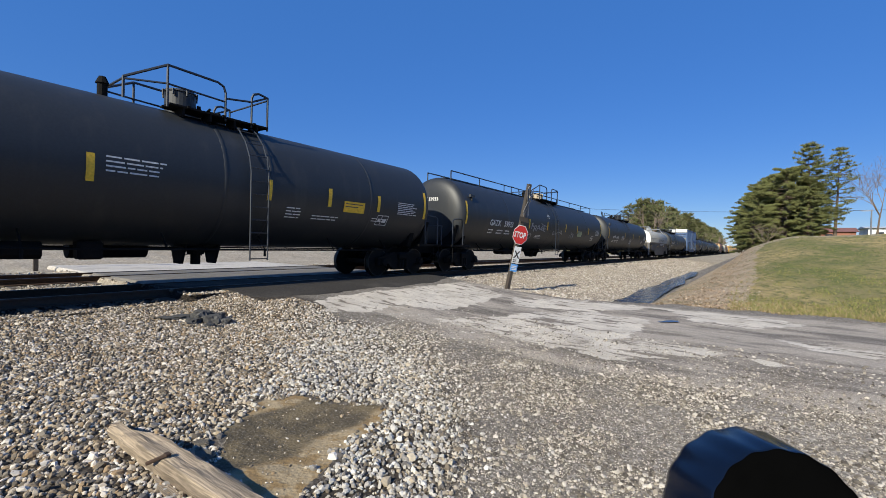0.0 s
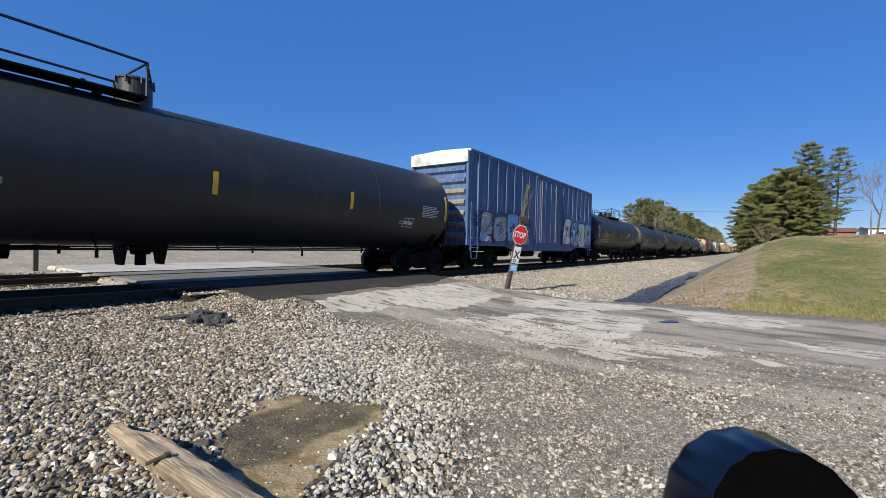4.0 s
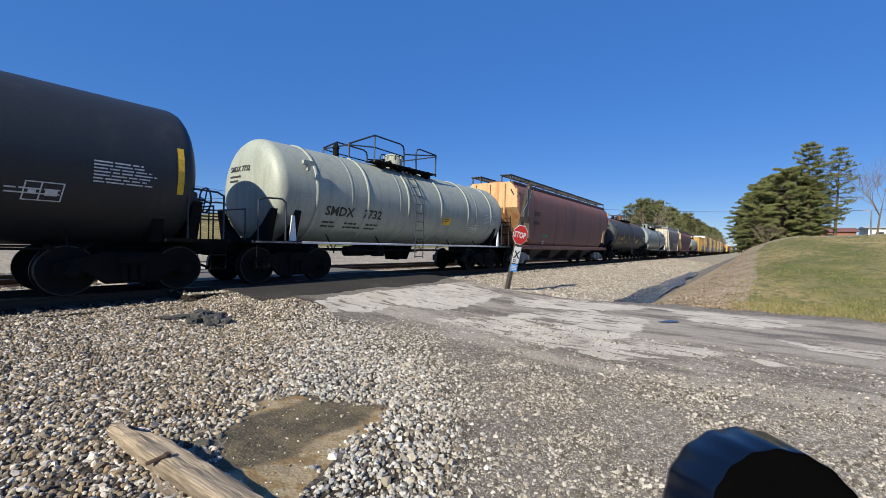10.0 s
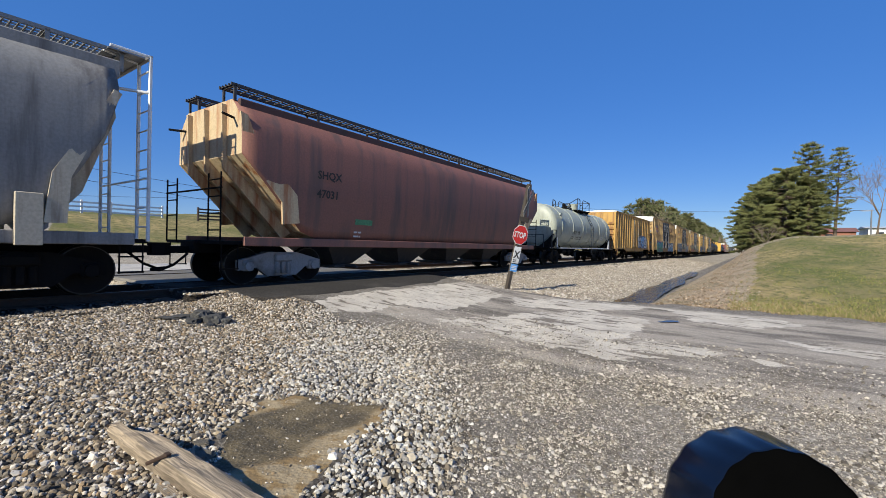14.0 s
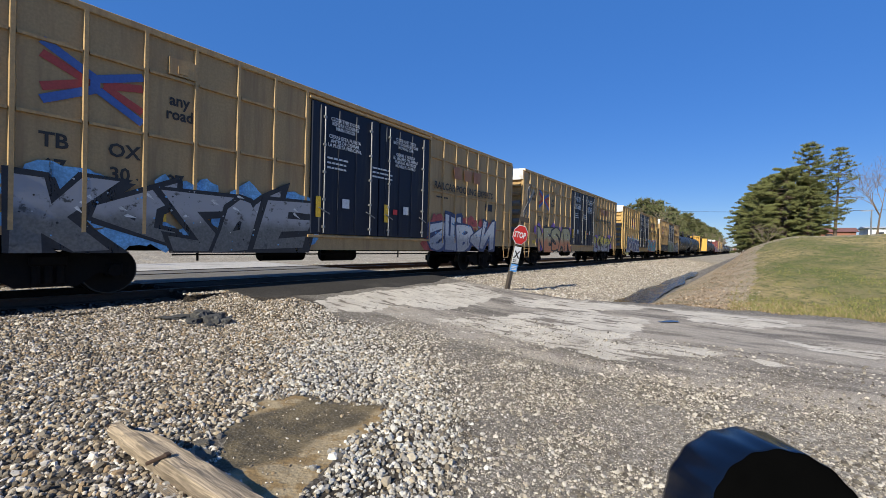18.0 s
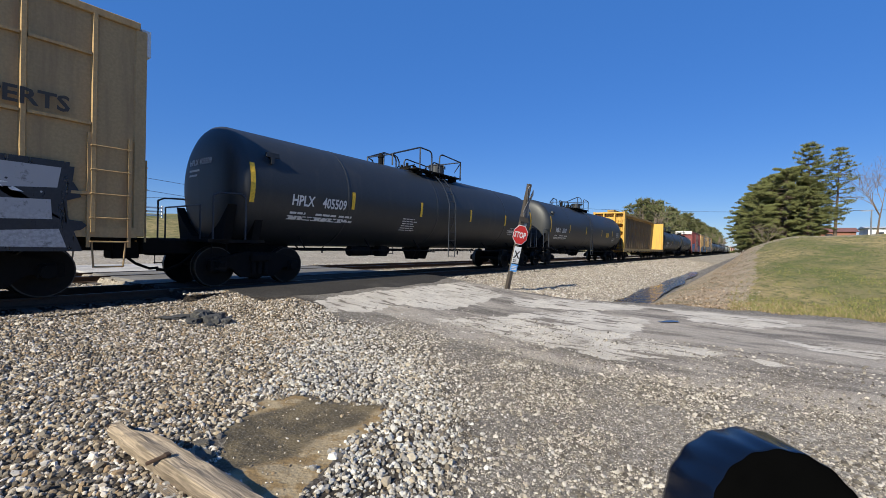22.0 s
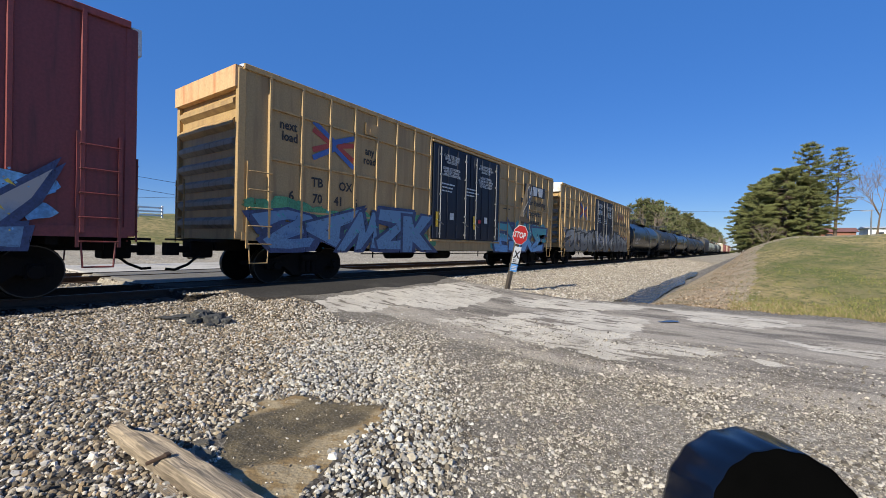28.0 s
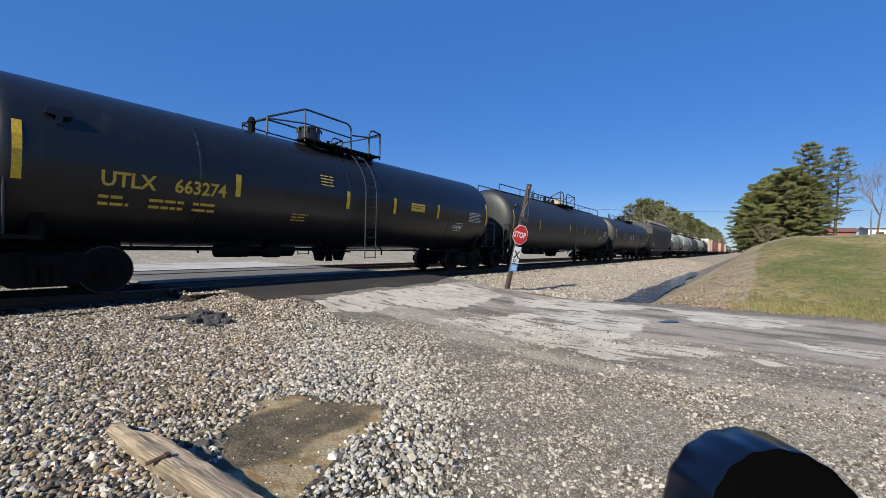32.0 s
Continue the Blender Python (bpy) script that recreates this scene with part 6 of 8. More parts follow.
# ---- tracks ----
def rail_mesh(bm):
    prof = [(-0.07, -0.17), (0.07, -0.17), (0.07, -0.155), (0.012, -0.13), (0.012, -0.045), (0.036, -0.035), (0.036, -0.004), (0.028, 0.0), (-0.028, 0.0),
            (-0.036, -0.004), (-0.036, -0.035), (-0.012, -0.045), (-0.012, -0.13), (-0.07, -0.155)]
    prism(bm, prof, "y", -60, 700)
    for f in bm.faces:
        if f.normal.z > 0.7 and f.calc_center_median().z > -0.006:
            f.material_index = 1


def tie_mesh(bm):
    box(bm, 0, 0, -0.25, 2.6, 0.22, 0.15, 0.012)


TIEWOOD = paint("creosoted tie wood", (0.075, 0.06, 0.05), 0.9, worn=(0.14, 0.12, 0.10), streak=False, scale=4, bump=0.6)
for tx in (TRACK_A, TRACK_B):
    tr = tagged(new("railway_track"), "two steel rails spiked on creosoted ties in ballast", "track", kind="structure")
    tr.location.x = tx
    for s in (-1, 1):
        put("rail", shared("rail", rail_mesh), [M["rail"], M["railtop"]], tr, (s * 0.755, 0, 0))
    for k in range(110):
        yy = -6 + k * 0.52
        if not 4.0 < yy < 12.4:
            put("tie", shared("tie", tie_mesh), TIEWOOD, tr, (0, yy, 0.01 * math.sin(k * 7.3)))

# crossing surface: asphalt between and beside the rails, with a broken outer edge
def crossing_strip(a, b):
    def make(bm):
        rng = random.Random(4)
        n, m = 26, 5
        grid = []
        for k in range(n + 1):
            y0 = 4.85 if b > -8.5 else 4.25
            y = y0 + (12.25 - y0) * k / n
            xa = a if a > -20 else a - 0.4 * rng.random()
            xb = b if b < -8.5 else b + 0.16 * (rng.random() - 0.5) - 0.5 * max(0, (y - 10.5) / 1.8) - 0.35 * max(0, 1 - k / 2.5) ** 2
            yy = y + (0.12 * rng.random() if k in (0, n) else 0)
            row = []
            for j in range(m + 1):
                x = xa + (xb - xa) * j / m
                z = -0.012 if x < -9.2 else -0.012 - 0.065 * (x + 9.2)
                if b > -8.5 and j == m:
                    z -= 0.02
                row.append(bm.verts.new((x, yy, z)))
            if b > -8.5:
                row.append(bm.verts.new((xb + 0.05, yy, z - 0.05)))
                row.append(bm.verts.new((xb + 0.09, yy, z - 0.30)))
            grid.append(row)
        for r0, r1 in zip(grid, grid[1:]):
            for j in range(len(r0) - 1):
                bm.faces.new((r0[j], r0[j + 1], r1[j + 1], r1[j]))
        for row, d in ((grid[0], -0.06), (grid[-1], 0.06)):
            lip = [bm.verts.new((v.co.x, v.co.y + d, v.co.z - 0.05)) for v in row]
            base = [bm.verts.new((v.co.x, v.co.y + 1.5 * d, v.co.z - 0.34)) for v in row]
            for q0, q1 in ((row, lip), (lip, base)):
                for j in range(len(row) - 1):
                    bm.faces.new((q1[j], q1[j + 1], q0[j + 1], q0[j]))
        bmesh.ops.recalc_face_normals(bm, faces=bm.faces[:])
    return make


PALE_ROAD = paint("pale worn concrete", (0.46, 0.42, 0.365), 0.85, worn=(0.30, 0.27, 0.235), wear=0.6, grain=0.25, scale=0.7, bump=0.4, bscale=50)
MID_ROAD = paint("brown-grey asphalt", (0.13, 0.118, 0.10), 0.9, worn=(0.20, 0.18, 0.155), wear=0.6, grain=0.3, scale=0.8, bump=0.5, bscale=60)
crossing = tagged(part("crossing", "crossing", crossing_strip(-9.98, -8.05), ASPHALT), "dark patched asphalt of the level crossing", "road", kind="structure")
for k, (a, b, mt) in enumerate(((-11.46, -10.30, ASPHALT), (-14.42, -11.80, MID_ROAD), (-15.93, -14.77, MID_ROAD), (-20.5, -16.28, PALE_ROAD))):
    part("crossing_panel", ("strip", k), crossing_strip(a, b), mt, crossing, label="" if mt is ASPHALT else "paler worn road surface between the tracks")


# ---- water in the ditch ----
def water_mesh(bm):
    rng = random.Random(3)
    n = 34
    near, far = [], []
    for k in range(n):
        y = 14.2 + k * 0.95
        w = 0.62 * (1 - 0.55 * k / n) * (0.92 + 0.12 * math.sin(k * 0.9)) + 0.1
        c = -3.38 - 0.013 * k + 0.10 * math.sin(k * 0.55)
        near.append((c + w * rng.uniform(0.88, 1.0), y))
        far.append((c - w * rng.uniform(0.88, 1.05), y))
    a = [bm.verts.new((x, y, -0.84)) for x, y in near]
    b = [bm.verts.new((x, y, -0.84)) for x, y in far]
    for k in range(n - 1):
        bm.faces.new((a[k], a[k + 1], b[k + 1], b[k]))


WATER = bpy.data.materials.new("still ditch water")
_n, _l = links(WATER)
_b = _n["Principled BSDF"]
_b.inputs["Base Color"].default_value = (0.034, 0.027, 0.014, 1)
_b.inputs["Roughness"].default_value = 0.12
_b.inputs["Specular IOR Level"].default_value = 0.22
_bp = _n.new("ShaderNodeBump")
_bp.inputs["Strength"].default_value, _bp.inputs["Distance"].default_value = 0.5, 0.08
_l.new(noise_of(WATER.node_tree, 2.2, 4.0, stretch=(1.6, 0.7, 1)), _bp.inputs["Height"])
_l.new(_bp.outputs[0], _b.inputs["Normal"])
tagged(part("water", "water", water_mesh, WATER), "still dark water in the trackside ditch", "water", kind="structure")


def puddle_mesh(bm):
    rng = random.Random(8)
    pts = [(-1.32 + 0.24 * math.cos(a) * rng.uniform(0.5, 1.15), 10.2 + 0.17 * math.sin(a) * rng.uniform(0.6, 1.1) + 0.2 * math.cos(a)) for a in [k * math.pi / 9 for k in range(18)]]
    top = max(float(height(x, y)) for x, y in pts) + 0.012
    bm.faces.new([bm.verts.new((x, y, top)) for x, y in pts])


CALM = paint("calm rainwater", (0.03, 0.027, 0.024), 0.16, spec=0.3, grain=0.1, bump=0.02)
tagged(part("puddle", "puddle", puddle_mesh, CALM), "small rain puddle in the road's worn paving", "water", kind="structure")


# ---- loose stones ----
ICO = bmesh.new()
bmesh.ops.create_icosphere(ICO, subdivisions=1, radius=1)
ICO_V = np.array([v.co[:] for v in ICO.verts])
ICO_F = np.array([[v.index for v in f.verts] for f in ICO.faces])
ICO.free()


OCT_V = np.array([(1, 0, 0), (-1, 0, 0), (0, 1, 0), (0, -1, 0), (0, 0, 1), (0, 0, -1)], float)
OCT_F = np.array([(0, 2, 4), (2, 1, 4), (1, 3, 4), (3, 0, 4), (2, 0, 5), (1, 2, 5), (3, 1, 5), (0, 3, 5)])


def stones(name, xs, ys, sizes, mat, label, seed, sink=0.25, zs=None, tiny=False):
    """Angular stones, strewn at the places given."""
    rng = np.random.default_rng(seed)
    n = len(xs)
    z = height(xs, ys) if zs is None else zs
    BV, BF = (OCT_V, OCT_F) if tiny else (ICO_V, ICO_F)
    nv = len(BV)
    v = np.repeat(BV[None], n, 0) * rng.uniform(0.72, 1.22, (n, nv, 1))
    v = v * rng.uniform(0.55, 1.15, (n, 1, 3)) * np.array([1.0, 1.0, 0.72])
    q = rng.normal(size=(n, 4)) * np.array([1.0, 0.35, 0.35, 1.0])
    q /= np.linalg.norm(q, axis=1)[:, None]
    w, a, b, c = q.T
    rot = np.stack([1 - 2 * (b * b + c * c), 2 * (a * b - w * c), 2 * (a * c + w * b), 2 * (a * b + w * c), 1 - 2 * (a * a + c * c), 2 * (b * c - w * a),
                    2 * (a * c - w * b), 2 * (b * c + w * a), 1 - 2 * (a * a + b * b)], 1).reshape(n, 3, 3)
    v = np.einsum("nij,nkj->nki", rot, v) * (sizes / 2)[:, None, None]
    v += np.stack([xs, ys, z + sizes * (0.5 - sink) * 0.6], 1)[:, None, :]
    f = (BF[None] + (np.arange(n) * nv)[:, None, None]).reshape(-1, 3)
    ob = put(name, np_mesh(name, v.reshape(-1, 3), f), mat)
    return tagged(ob, label, "gravel", kind="stuff")


BALLAST = by_piece("crushed limestone", [(0.33, 0.31, 0.275), (0.20, 0.186, 0.166), (0.42, 0.40, 0.355), (0.085, 0.077, 0.068), (0.28, 0.235, 0.172), (0.40, 0.375, 0.33), (0.13, 0.105, 0.076),
                                         (0.34, 0.323, 0.296), (0.54, 0.515, 0.465), (0.26, 0.242, 0.216), (0.10, 0.091, 0.083), (0.37, 0.318, 0.238)])
BROWNER = by_piece("weathered ballast", [(0.27, 0.215, 0.145), (0.13, 0.105, 0.075), (0.36, 0.305, 0.235), (0.17, 0.13, 0.086), (0.08, 0.066, 0.05), (0.30, 0.26, 0.205), (0.52, 0.465, 0.39), (0.14, 0.12, 0.094), (0.25, 0.175, 0.10), (0.44, 0.40, 0.345)])
TAN = by_piece("tan ballast", [(0.30, 0.26, 0.21), (0.19, 0.16, 0.13), (0.38, 0.345, 0.295), (0.23, 0.19, 0.145), (0.14, 0.12, 0.10), (0.32, 0.285, 0.24), (0.44, 0.405, 0.36)])
# dirty stones, coloured near black to carry the shade under the train
SHADED_DIRTY = by_piece("dirty ballast with shade in its colour", [(0.045, 0.038, 0.032), (0.03, 0.026, 0.022), (0.07, 0.06, 0.05), (0.04, 0.033, 0.028), (0.10, 0.085, 0.07)])
FINES = by_piece("fine crushed gravel", [(0.26, 0.228, 0.18), (0.14, 0.12, 0.094), (0.40, 0.362, 0.30), (0.06, 0.05, 0.04), (0.30, 0.262, 0.208), (0.47, 0.43, 0.37), (0.19, 0.165, 0.128), (0.10, 0.086, 0.068), (0.39, 0.352, 0.295), (0.08, 0.068, 0.055)])
rng = np.random.default_rng(11)


def in_mud(x, y):
    return inside_by(MUD, x, y) > 0.06 * np.sin(17 * x + 3 * y) + 0.05 * np.sin(23 * y - 9 * x) - 0.01


def strew(n, x0, x1, y0, y1, keep):
    x, y = rng.uniform(x0, x1, n), rng.uniform(y0, y1, n)
    k = keep(x, y)
    return x[k], y[k]


off_road = lambda x, y: ~((x < -7.9) & (y > 4.85))
x, y = strew(68000, -9.4, -0.6, 0.1, 5.6, lambda x, y: (coarse(x, y) < rng.normal(0, 0.28, x.shape)) & ~in_mud(x, y) & off_road(x, y) & (y > -x / 8.0 - 0.25))
brown = (x + 0.9 * y + 0.6 * wob(x, y, 0.9, 2.0) + rng.normal(0, 0.4, x.shape) < -2.0)
sz = np.exp(rng.normal(np.log(0.0375), 0.30, x.shape)).clip(0.016, 0.085)
stones("coarse_gravel", x[~brown], y[~brown], sz[~brown], BALLAST, "loose pale grey crushed stone ballast", 1)
stones("weathered_gravel", x[brown], y[brown], sz[brown], BROWNER, "brownish weathered ballast stones by the track", 2)
x, y = strew(150000, -5.2, 3.6, 1.2, 8.2, lambda x, y: (coarse(x, y) > -0.5) & ~in_mud(x, y) & (rng.random(x.shape) < 0.10 + 0.90 * smooth01(0.30, 0.62, 0.5 + 0.5 * wob(x, y, 1.6, 7.0))
                                                                                      * (1 - 0.85 * smooth01(4.6, 6.6, y)) * (1 - 0.9 * smooth01(5.6, 6.4, y))))
sz = np.exp(rng.normal(np.log(0.0165), 0.55, x.shape)).clip(0.007, 0.052)
big = sz > 0.024
stones("fine_gravel", x[~big], y[~big], sz[~big], FINES, "scattered fine gravel on packed dirt", 3, 0.35, tiny=True)
stones("scattered_pebbles", x[big], y[big], sz[big], FINES, "pale pebbles scattered over packed dirt", 13, 0.35)
x, y = strew(60000, -6.6, 3.0, 1.0, 7.6, lambda x, y: (coarse(x, y) > -0.4) & (rng.random(x.shape) < 0.75 * np.exp(-np.clip(coarse(x, y), 0, 9) / 0.75) * smooth01(0.2, 0.6, 0.5 + 0.5 * wob(x, y, 1.3, 3.0))))
sz = np.exp(rng.normal(np.log(0.026), 0.3, x.shape)).clip(0.012, 0.05)
stones("medium_gravel", x, y, sz, BALLAST, "grey gravel thinning out over the dirt road", 23, 0.3)
x, y = strew(170000, -3.6, 3.6, 1.2, 7.4, lambda x, y: (coarse(x, y) > -0.2) & (rng.random(x.shape) < (0.30 + 0.5 * smooth01(0.35, 0.6, 0.5 + 0.5 * wob(x, y, 0.9, 9.0))) * (1 - 0.75 * smooth01(5.2, 7.2, y + 0.25 * np.clip(-x, 0, 4)))))
sz = np.exp(rng.normal(np.log(0.0115), 0.35, x.shape)).clip(0.006, 0.028)
stones("road_grit", x, y, sz, FINES, "grey grit pressed into the dirt road", 33, 0.30, tiny=True)
x, y = strew(9000, -9.4, -4.0, 33.0, 75.0, lambda x, y: rng.random(x.shape) < 0.9)
stones("far_ballast", x, y, np.exp(rng.normal(np.log(0.10), 0.3, x.shape)), TAN, "tan ballast along the railway", 43, 0.3, tiny=True)
x, y = strew(900, -3.7, -2.1, 1.3, 3.0, lambda x, y: in_mud(x, y) & (rng.random(x.shape) < 0.5))
sz = np.exp(rng.normal(np.log(0.012), 0.5, x.shape)).clip(0.005, 0.05)
stones("mud_pebbles", x, y, sz, BROWNER, "a few pebbles on bare mud", 4, 0.4)
x, y = strew(26000, -9.6, -3.9, 12.6, 34.0, lambda x, y: rng.random(x.shape) < 1.2 - (y - 12) / 26)
sz = np.exp(rng.normal(np.log(0.052), 0.3, x.shape))
stones("trackside_ballast", x, y, sz, TAN, "tan grey ballast along the ditch", 5)
x, y = strew(16000, -19.0, -12.0, 1.0, 30.0, lambda x, y: ((y < 4.1) | (y > 12.5)))
stones("siding_ballast", x, y, np.exp(rng.normal(np.log(0.055), 0.3, x.shape)), TAN, "pale ballast between the tracks", 16)
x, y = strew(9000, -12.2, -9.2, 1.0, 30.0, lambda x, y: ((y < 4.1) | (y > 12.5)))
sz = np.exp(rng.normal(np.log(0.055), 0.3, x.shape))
stones("track_ballast", x, y, sz, SHADED_DIRTY, "dirty ballast between the ties, darkened with the train's shade", 6)


# ---- broken timber and asphalt by the verge ----
def timber():
    t = tagged(new("broken_tie"), "split grey weathered wooden tie with a rusty spike", "timber")
    t.matrix_world = pose(-3.16, 1.26, float(height(-3.2, 1.2)) + 0.012, 0, 2, 3)

    def beam(bm):
        n, rngb = 22, random.Random(3)
        rows = []
        for k in range(n + 1):
            x = -0.80 + 2.6 * k / n
            tip = max(0.0, 1 - k / 5)
            w0, w1 = -0.075 + 0.03 * tip, 0.10 - 0.13 * tip
            top = 0.13 - 0.03 * tip + 0.008 * rngb.random()
            j = lambda: 0.008 * rngb.uniform(-1, 1)
            rows.append([bm.verts.new(c) for c in ((x, w0 + j(), 0.0), (x, w0 - 0.015 + j(), top * 0.55), (x, w0 + 0.01 + j(), top - 0.01), (x, w0 + 0.05 + j(), top + j()),
                                                    (x, (w0 + w1) / 2 + j(), top - 0.014 * rngb.random()), (x, w1 - 0.03 + j(), top + j()), (x, w1 + j(), top - 0.02), (x, w1 + j(), 0.0))])
        for a, b in zip(rows, rows[1:]):
            for i in range(8):
                bm.faces.new((a[i], b[i], b[(i + 1) % 8], a[(i + 1) % 8]))
        bm.faces.new(rows[0])
        bm.faces.new(rows[-1][::-1])
        bmesh.ops.recalc_face_normals(bm, faces=bm.faces[:])
    m = paint("split weathered timber", (0.30, 0.235, 0.165), 0.85, worn=(0.10, 0.075, 0.052), wear=0.85, grain=0.55, scale=3.0, bump=0.6, bscale=24)
    nt = m.node_tree
    for nd in nt.nodes:
        if nd.bl_idname == "ShaderNodeMapping":
            nd.inputs["Scale"].default_value = (0.16, 5.0, 5.0)
    part("beam", "tiebeam", beam, m, t)
    def spike(bm):
        rod(bm, (0.02, -0.13, 0.10), (0.10, -0.05, 0.15), 0.013, 6)
        box(bm, 0.105, -0.045, 0.155, 0.04, 0.035, 0.02, 0.004)
    part("spike", "spike", spike, M["rail"], t, label="rusty rail spike")
    def splinter(bm):
        prism(bm, [(-0.35, 0.0), (0.10, -0.10), (0.55, -0.12), (0.6, -0.02), (0.2, 0.02)], "z", 0.0, 0.07)
    part("splinter", "splinter", splinter, m, t, Matrix.Translation((0.22, -0.10, -0.015)) @ Matrix.Scale(0.55, 4))
    part("splinter", "splinter", splinter, m, t, Matrix.Translation((0.02, 0.17, 0.0)) @ Matrix.Rotation(-0.5, 4, "Z") @ Matrix.Scale(0.5, 4))


timber()


def chunk(name, x, y, sx, sy, sz, seed, mat, label, turn=0):
    def make(bm):
        r = random.Random(seed)
        bmesh.ops.create_icosphere(bm, subdivisions=3, radius=1)
        for v in bm.verts:
            n = noise.noise(v.co * 1.6 + Vector((seed, 0, 0))) * 0.45 + noise.noise(v.co * 3.4 + Vector((0, seed, 0))) * 0.34
            v.co *= 1 + n
            v.co.z = max(-0.35, min(0.55 + 0.08 * n, v.co.z))
    ob = part(name, ("chunk", seed), make, mat)
    ob.matrix_world = pose(x, y, float(height(x, y)) + 0.25 * sz, 0, 0, turn) @ Matrix.Diagonal((sx, sy, sz, 1))
    return tagged(ob, label, "rubble", "broken asphalt lumps")


LUMP = paint("broken asphalt", (0.055, 0.054, 0.053), 0.9, worn=(0.12, 0.115, 0.105), wear=0.5, grain=0.4, bump=1.0, bscale=14)
for k, (x, y, a, b, c) in enumerate(((-7.80, 3.62, 0.20, 0.14, 0.20), (-7.55, 3.70, 0.16, 0.12, 0.17), (-8.10, 3.36, 0.26, 0.18, 0.06), (-7.66, 3.46, 0.13, 0.10, 0.11), (-7.32, 3.54, 0.09, 0.08, 0.07),
                                     (-7.95, 3.78, 0.12, 0.10, 0.14), (-7.42, 3.86, 0.10, 0.09, 0.12), (-7.70, 3.86, 0.11, 0.08, 0.15), (-7.18, 3.66, 0.06, 0.05, 0.05))):
    chunk("asphalt_lump", x, y, a, b, c, 20 + k, LUMP, "broken dark asphalt lump on the ballast", 37 * k)
for k, (x, y, a) in enumerate(((-3.18, 1.50, 0.085), (-3.36, 1.58, 0.06), (-3.0, 1.44, 0.05))):
    chunk("mud_clod", x, y, a, a * 0.7, a * 0.6, 40 + k, paint("dry mud clod", (0.12, 0.105, 0.085), 0.95, worn=(0.2, 0.17, 0.13), bump=0.9, bscale=20), "dry clod of earth beside the broken tie", 50 * k)


# ---- crossing signs ----
def octagon(r):
    return [(r * math.cos(math.pi / 8 + k * math.pi / 4), r * math.sin(math.pi / 8 + k * math.pi / 4)) for k in range(8)]


def blade(bm, half, w, angle, t=0.006):
    c, s = math.cos(radians(angle)), math.sin(radians(angle))
    prism(bm, [(c * u - s * v, s * u + c * v) for u, v in ((-half, -w), (half, -w), (half, w), (-half, w))], "x", -t, t)


def flat_text(name, text, size, mat, parent, x, y0, z0, squeeze=1.0):
    vs, fs = letters(text, size, squeeze)
    me = bpy.data.meshes.new(name)
    me.from_pydata([(x, y0 + u, z0 + v) for u, v in vs], [], fs)
    return put(name, me, mat, parent)


def crossing_sign(base, lean, facing, label, height_m, plates):
    """A wooden post with a crossbuck and a stop sign; the signs face local +x."""
    s = tagged(new("crossing_sign"), label, "road sign", "crossing signs")
    s.matrix_world = Matrix.Translation(base) @ Matrix.Rotation(lean[1], 4, Vector(lean[0])) @ Matrix.Rotation(radians(facing), 4, "Z")
    def post(bm):
        box(bm, 0, 0, height_m / 2 - 0.15, 0.13, 0.13, height_m + 0.3, 0.012)
    part("post", ("post", height_m), post, M["oldwood"], s)
    zc, zs = height_m - 0.62, plates[0]
    def buck(a):
        return lambda bm: blade(bm, 0.61, 0.115, a)
    for a in (45, -45):
        m = Matrix.Rotation(radians(36 if plates[3] else 0), 4, "Z") @ Matrix.Translation((0.085 + (0.014 if a > 0 else 0), 0, zc))
        bl = part("crossbuck_blade", ("buck", a, plates[3]), buck(a), M["oldwhite"] if plates[3] else M["alu"], s, m)
        if plates[3]:
            bars("blade_lettering", -0.36 , -0.36 if a > 0 else 0.36, 0.72, 1, M["black"], bl, (lambda y, z, a=a: (lambda u, v: (0.008, y + u, z + (u if a > 0 else -u) + v + 0.05))), 0.1, 0.11, 3)
    def tracks_plate(bm):
        box(bm, 0, 0, 0, 0.01, 0.42, 0.16, 0.003)
    part("number_plate", "trackplate", tracks_plate, M["oldwood"] if plates[3] else M["alu"], s, (0.085, 0.03, plates[1]))
    def face(bm):
        prism(bm, octagon(0.325), "x", -0.004, 0.004)
    def rim(bm):
        prism(bm, octagon(0.345), "x", -0.003, 0.003)
    st = part("stop_sign", ("stop", plates[3]), rim, M["signwhite"] if plates[3] else M["alu"], s, (0.085, 0, zs))
    if plates[3]:
        part("red_face", "stopred", face, M["red"], st, (0.003, 0, 0))
        flat_text("stop_lettering", "STOP", 0.27, M["signwhite"], st, 0.012, -0.285, -0.095, 0.80)
        def plate(bm):
            box(bm, 0, 0, 0, 0.008, 0.30, 0.56, 0.003)
        pl = part("x_plate", "xplate", plate, M["signwhite"], s, (0.085, 0.02, zs - 0.68), "white plate with a black cross")
        flat_text("x_lettering", "X", 0.34, M["black"], pl, 0.008, -0.12, -0.10, 1.0)
        bars("plate_lines", -0.10, zs - 0.84, 0.22, 2, M["black"], s, lambda y, z: (lambda u, v: (0.094, y + u, z + v)), 0.06, 0.03, 4)
        def blue(bm):
            box(bm, 0, 0, 0, 0.008, 0.30, 0.25, 0.003)
        bp = part("blue_notice", "bluenotice", blue, M["signblue"], s, (0.085, 0.02, zs - 1.12), "small blue notice plate")
        bars("notice_lines", -0.10, zs - 1.05, 0.24, 3, M["signwhite"], s, lambda y, z: (lambda u, v: (0.094, y + u, z + v)), 0.055, 0.028, 5)
    return s


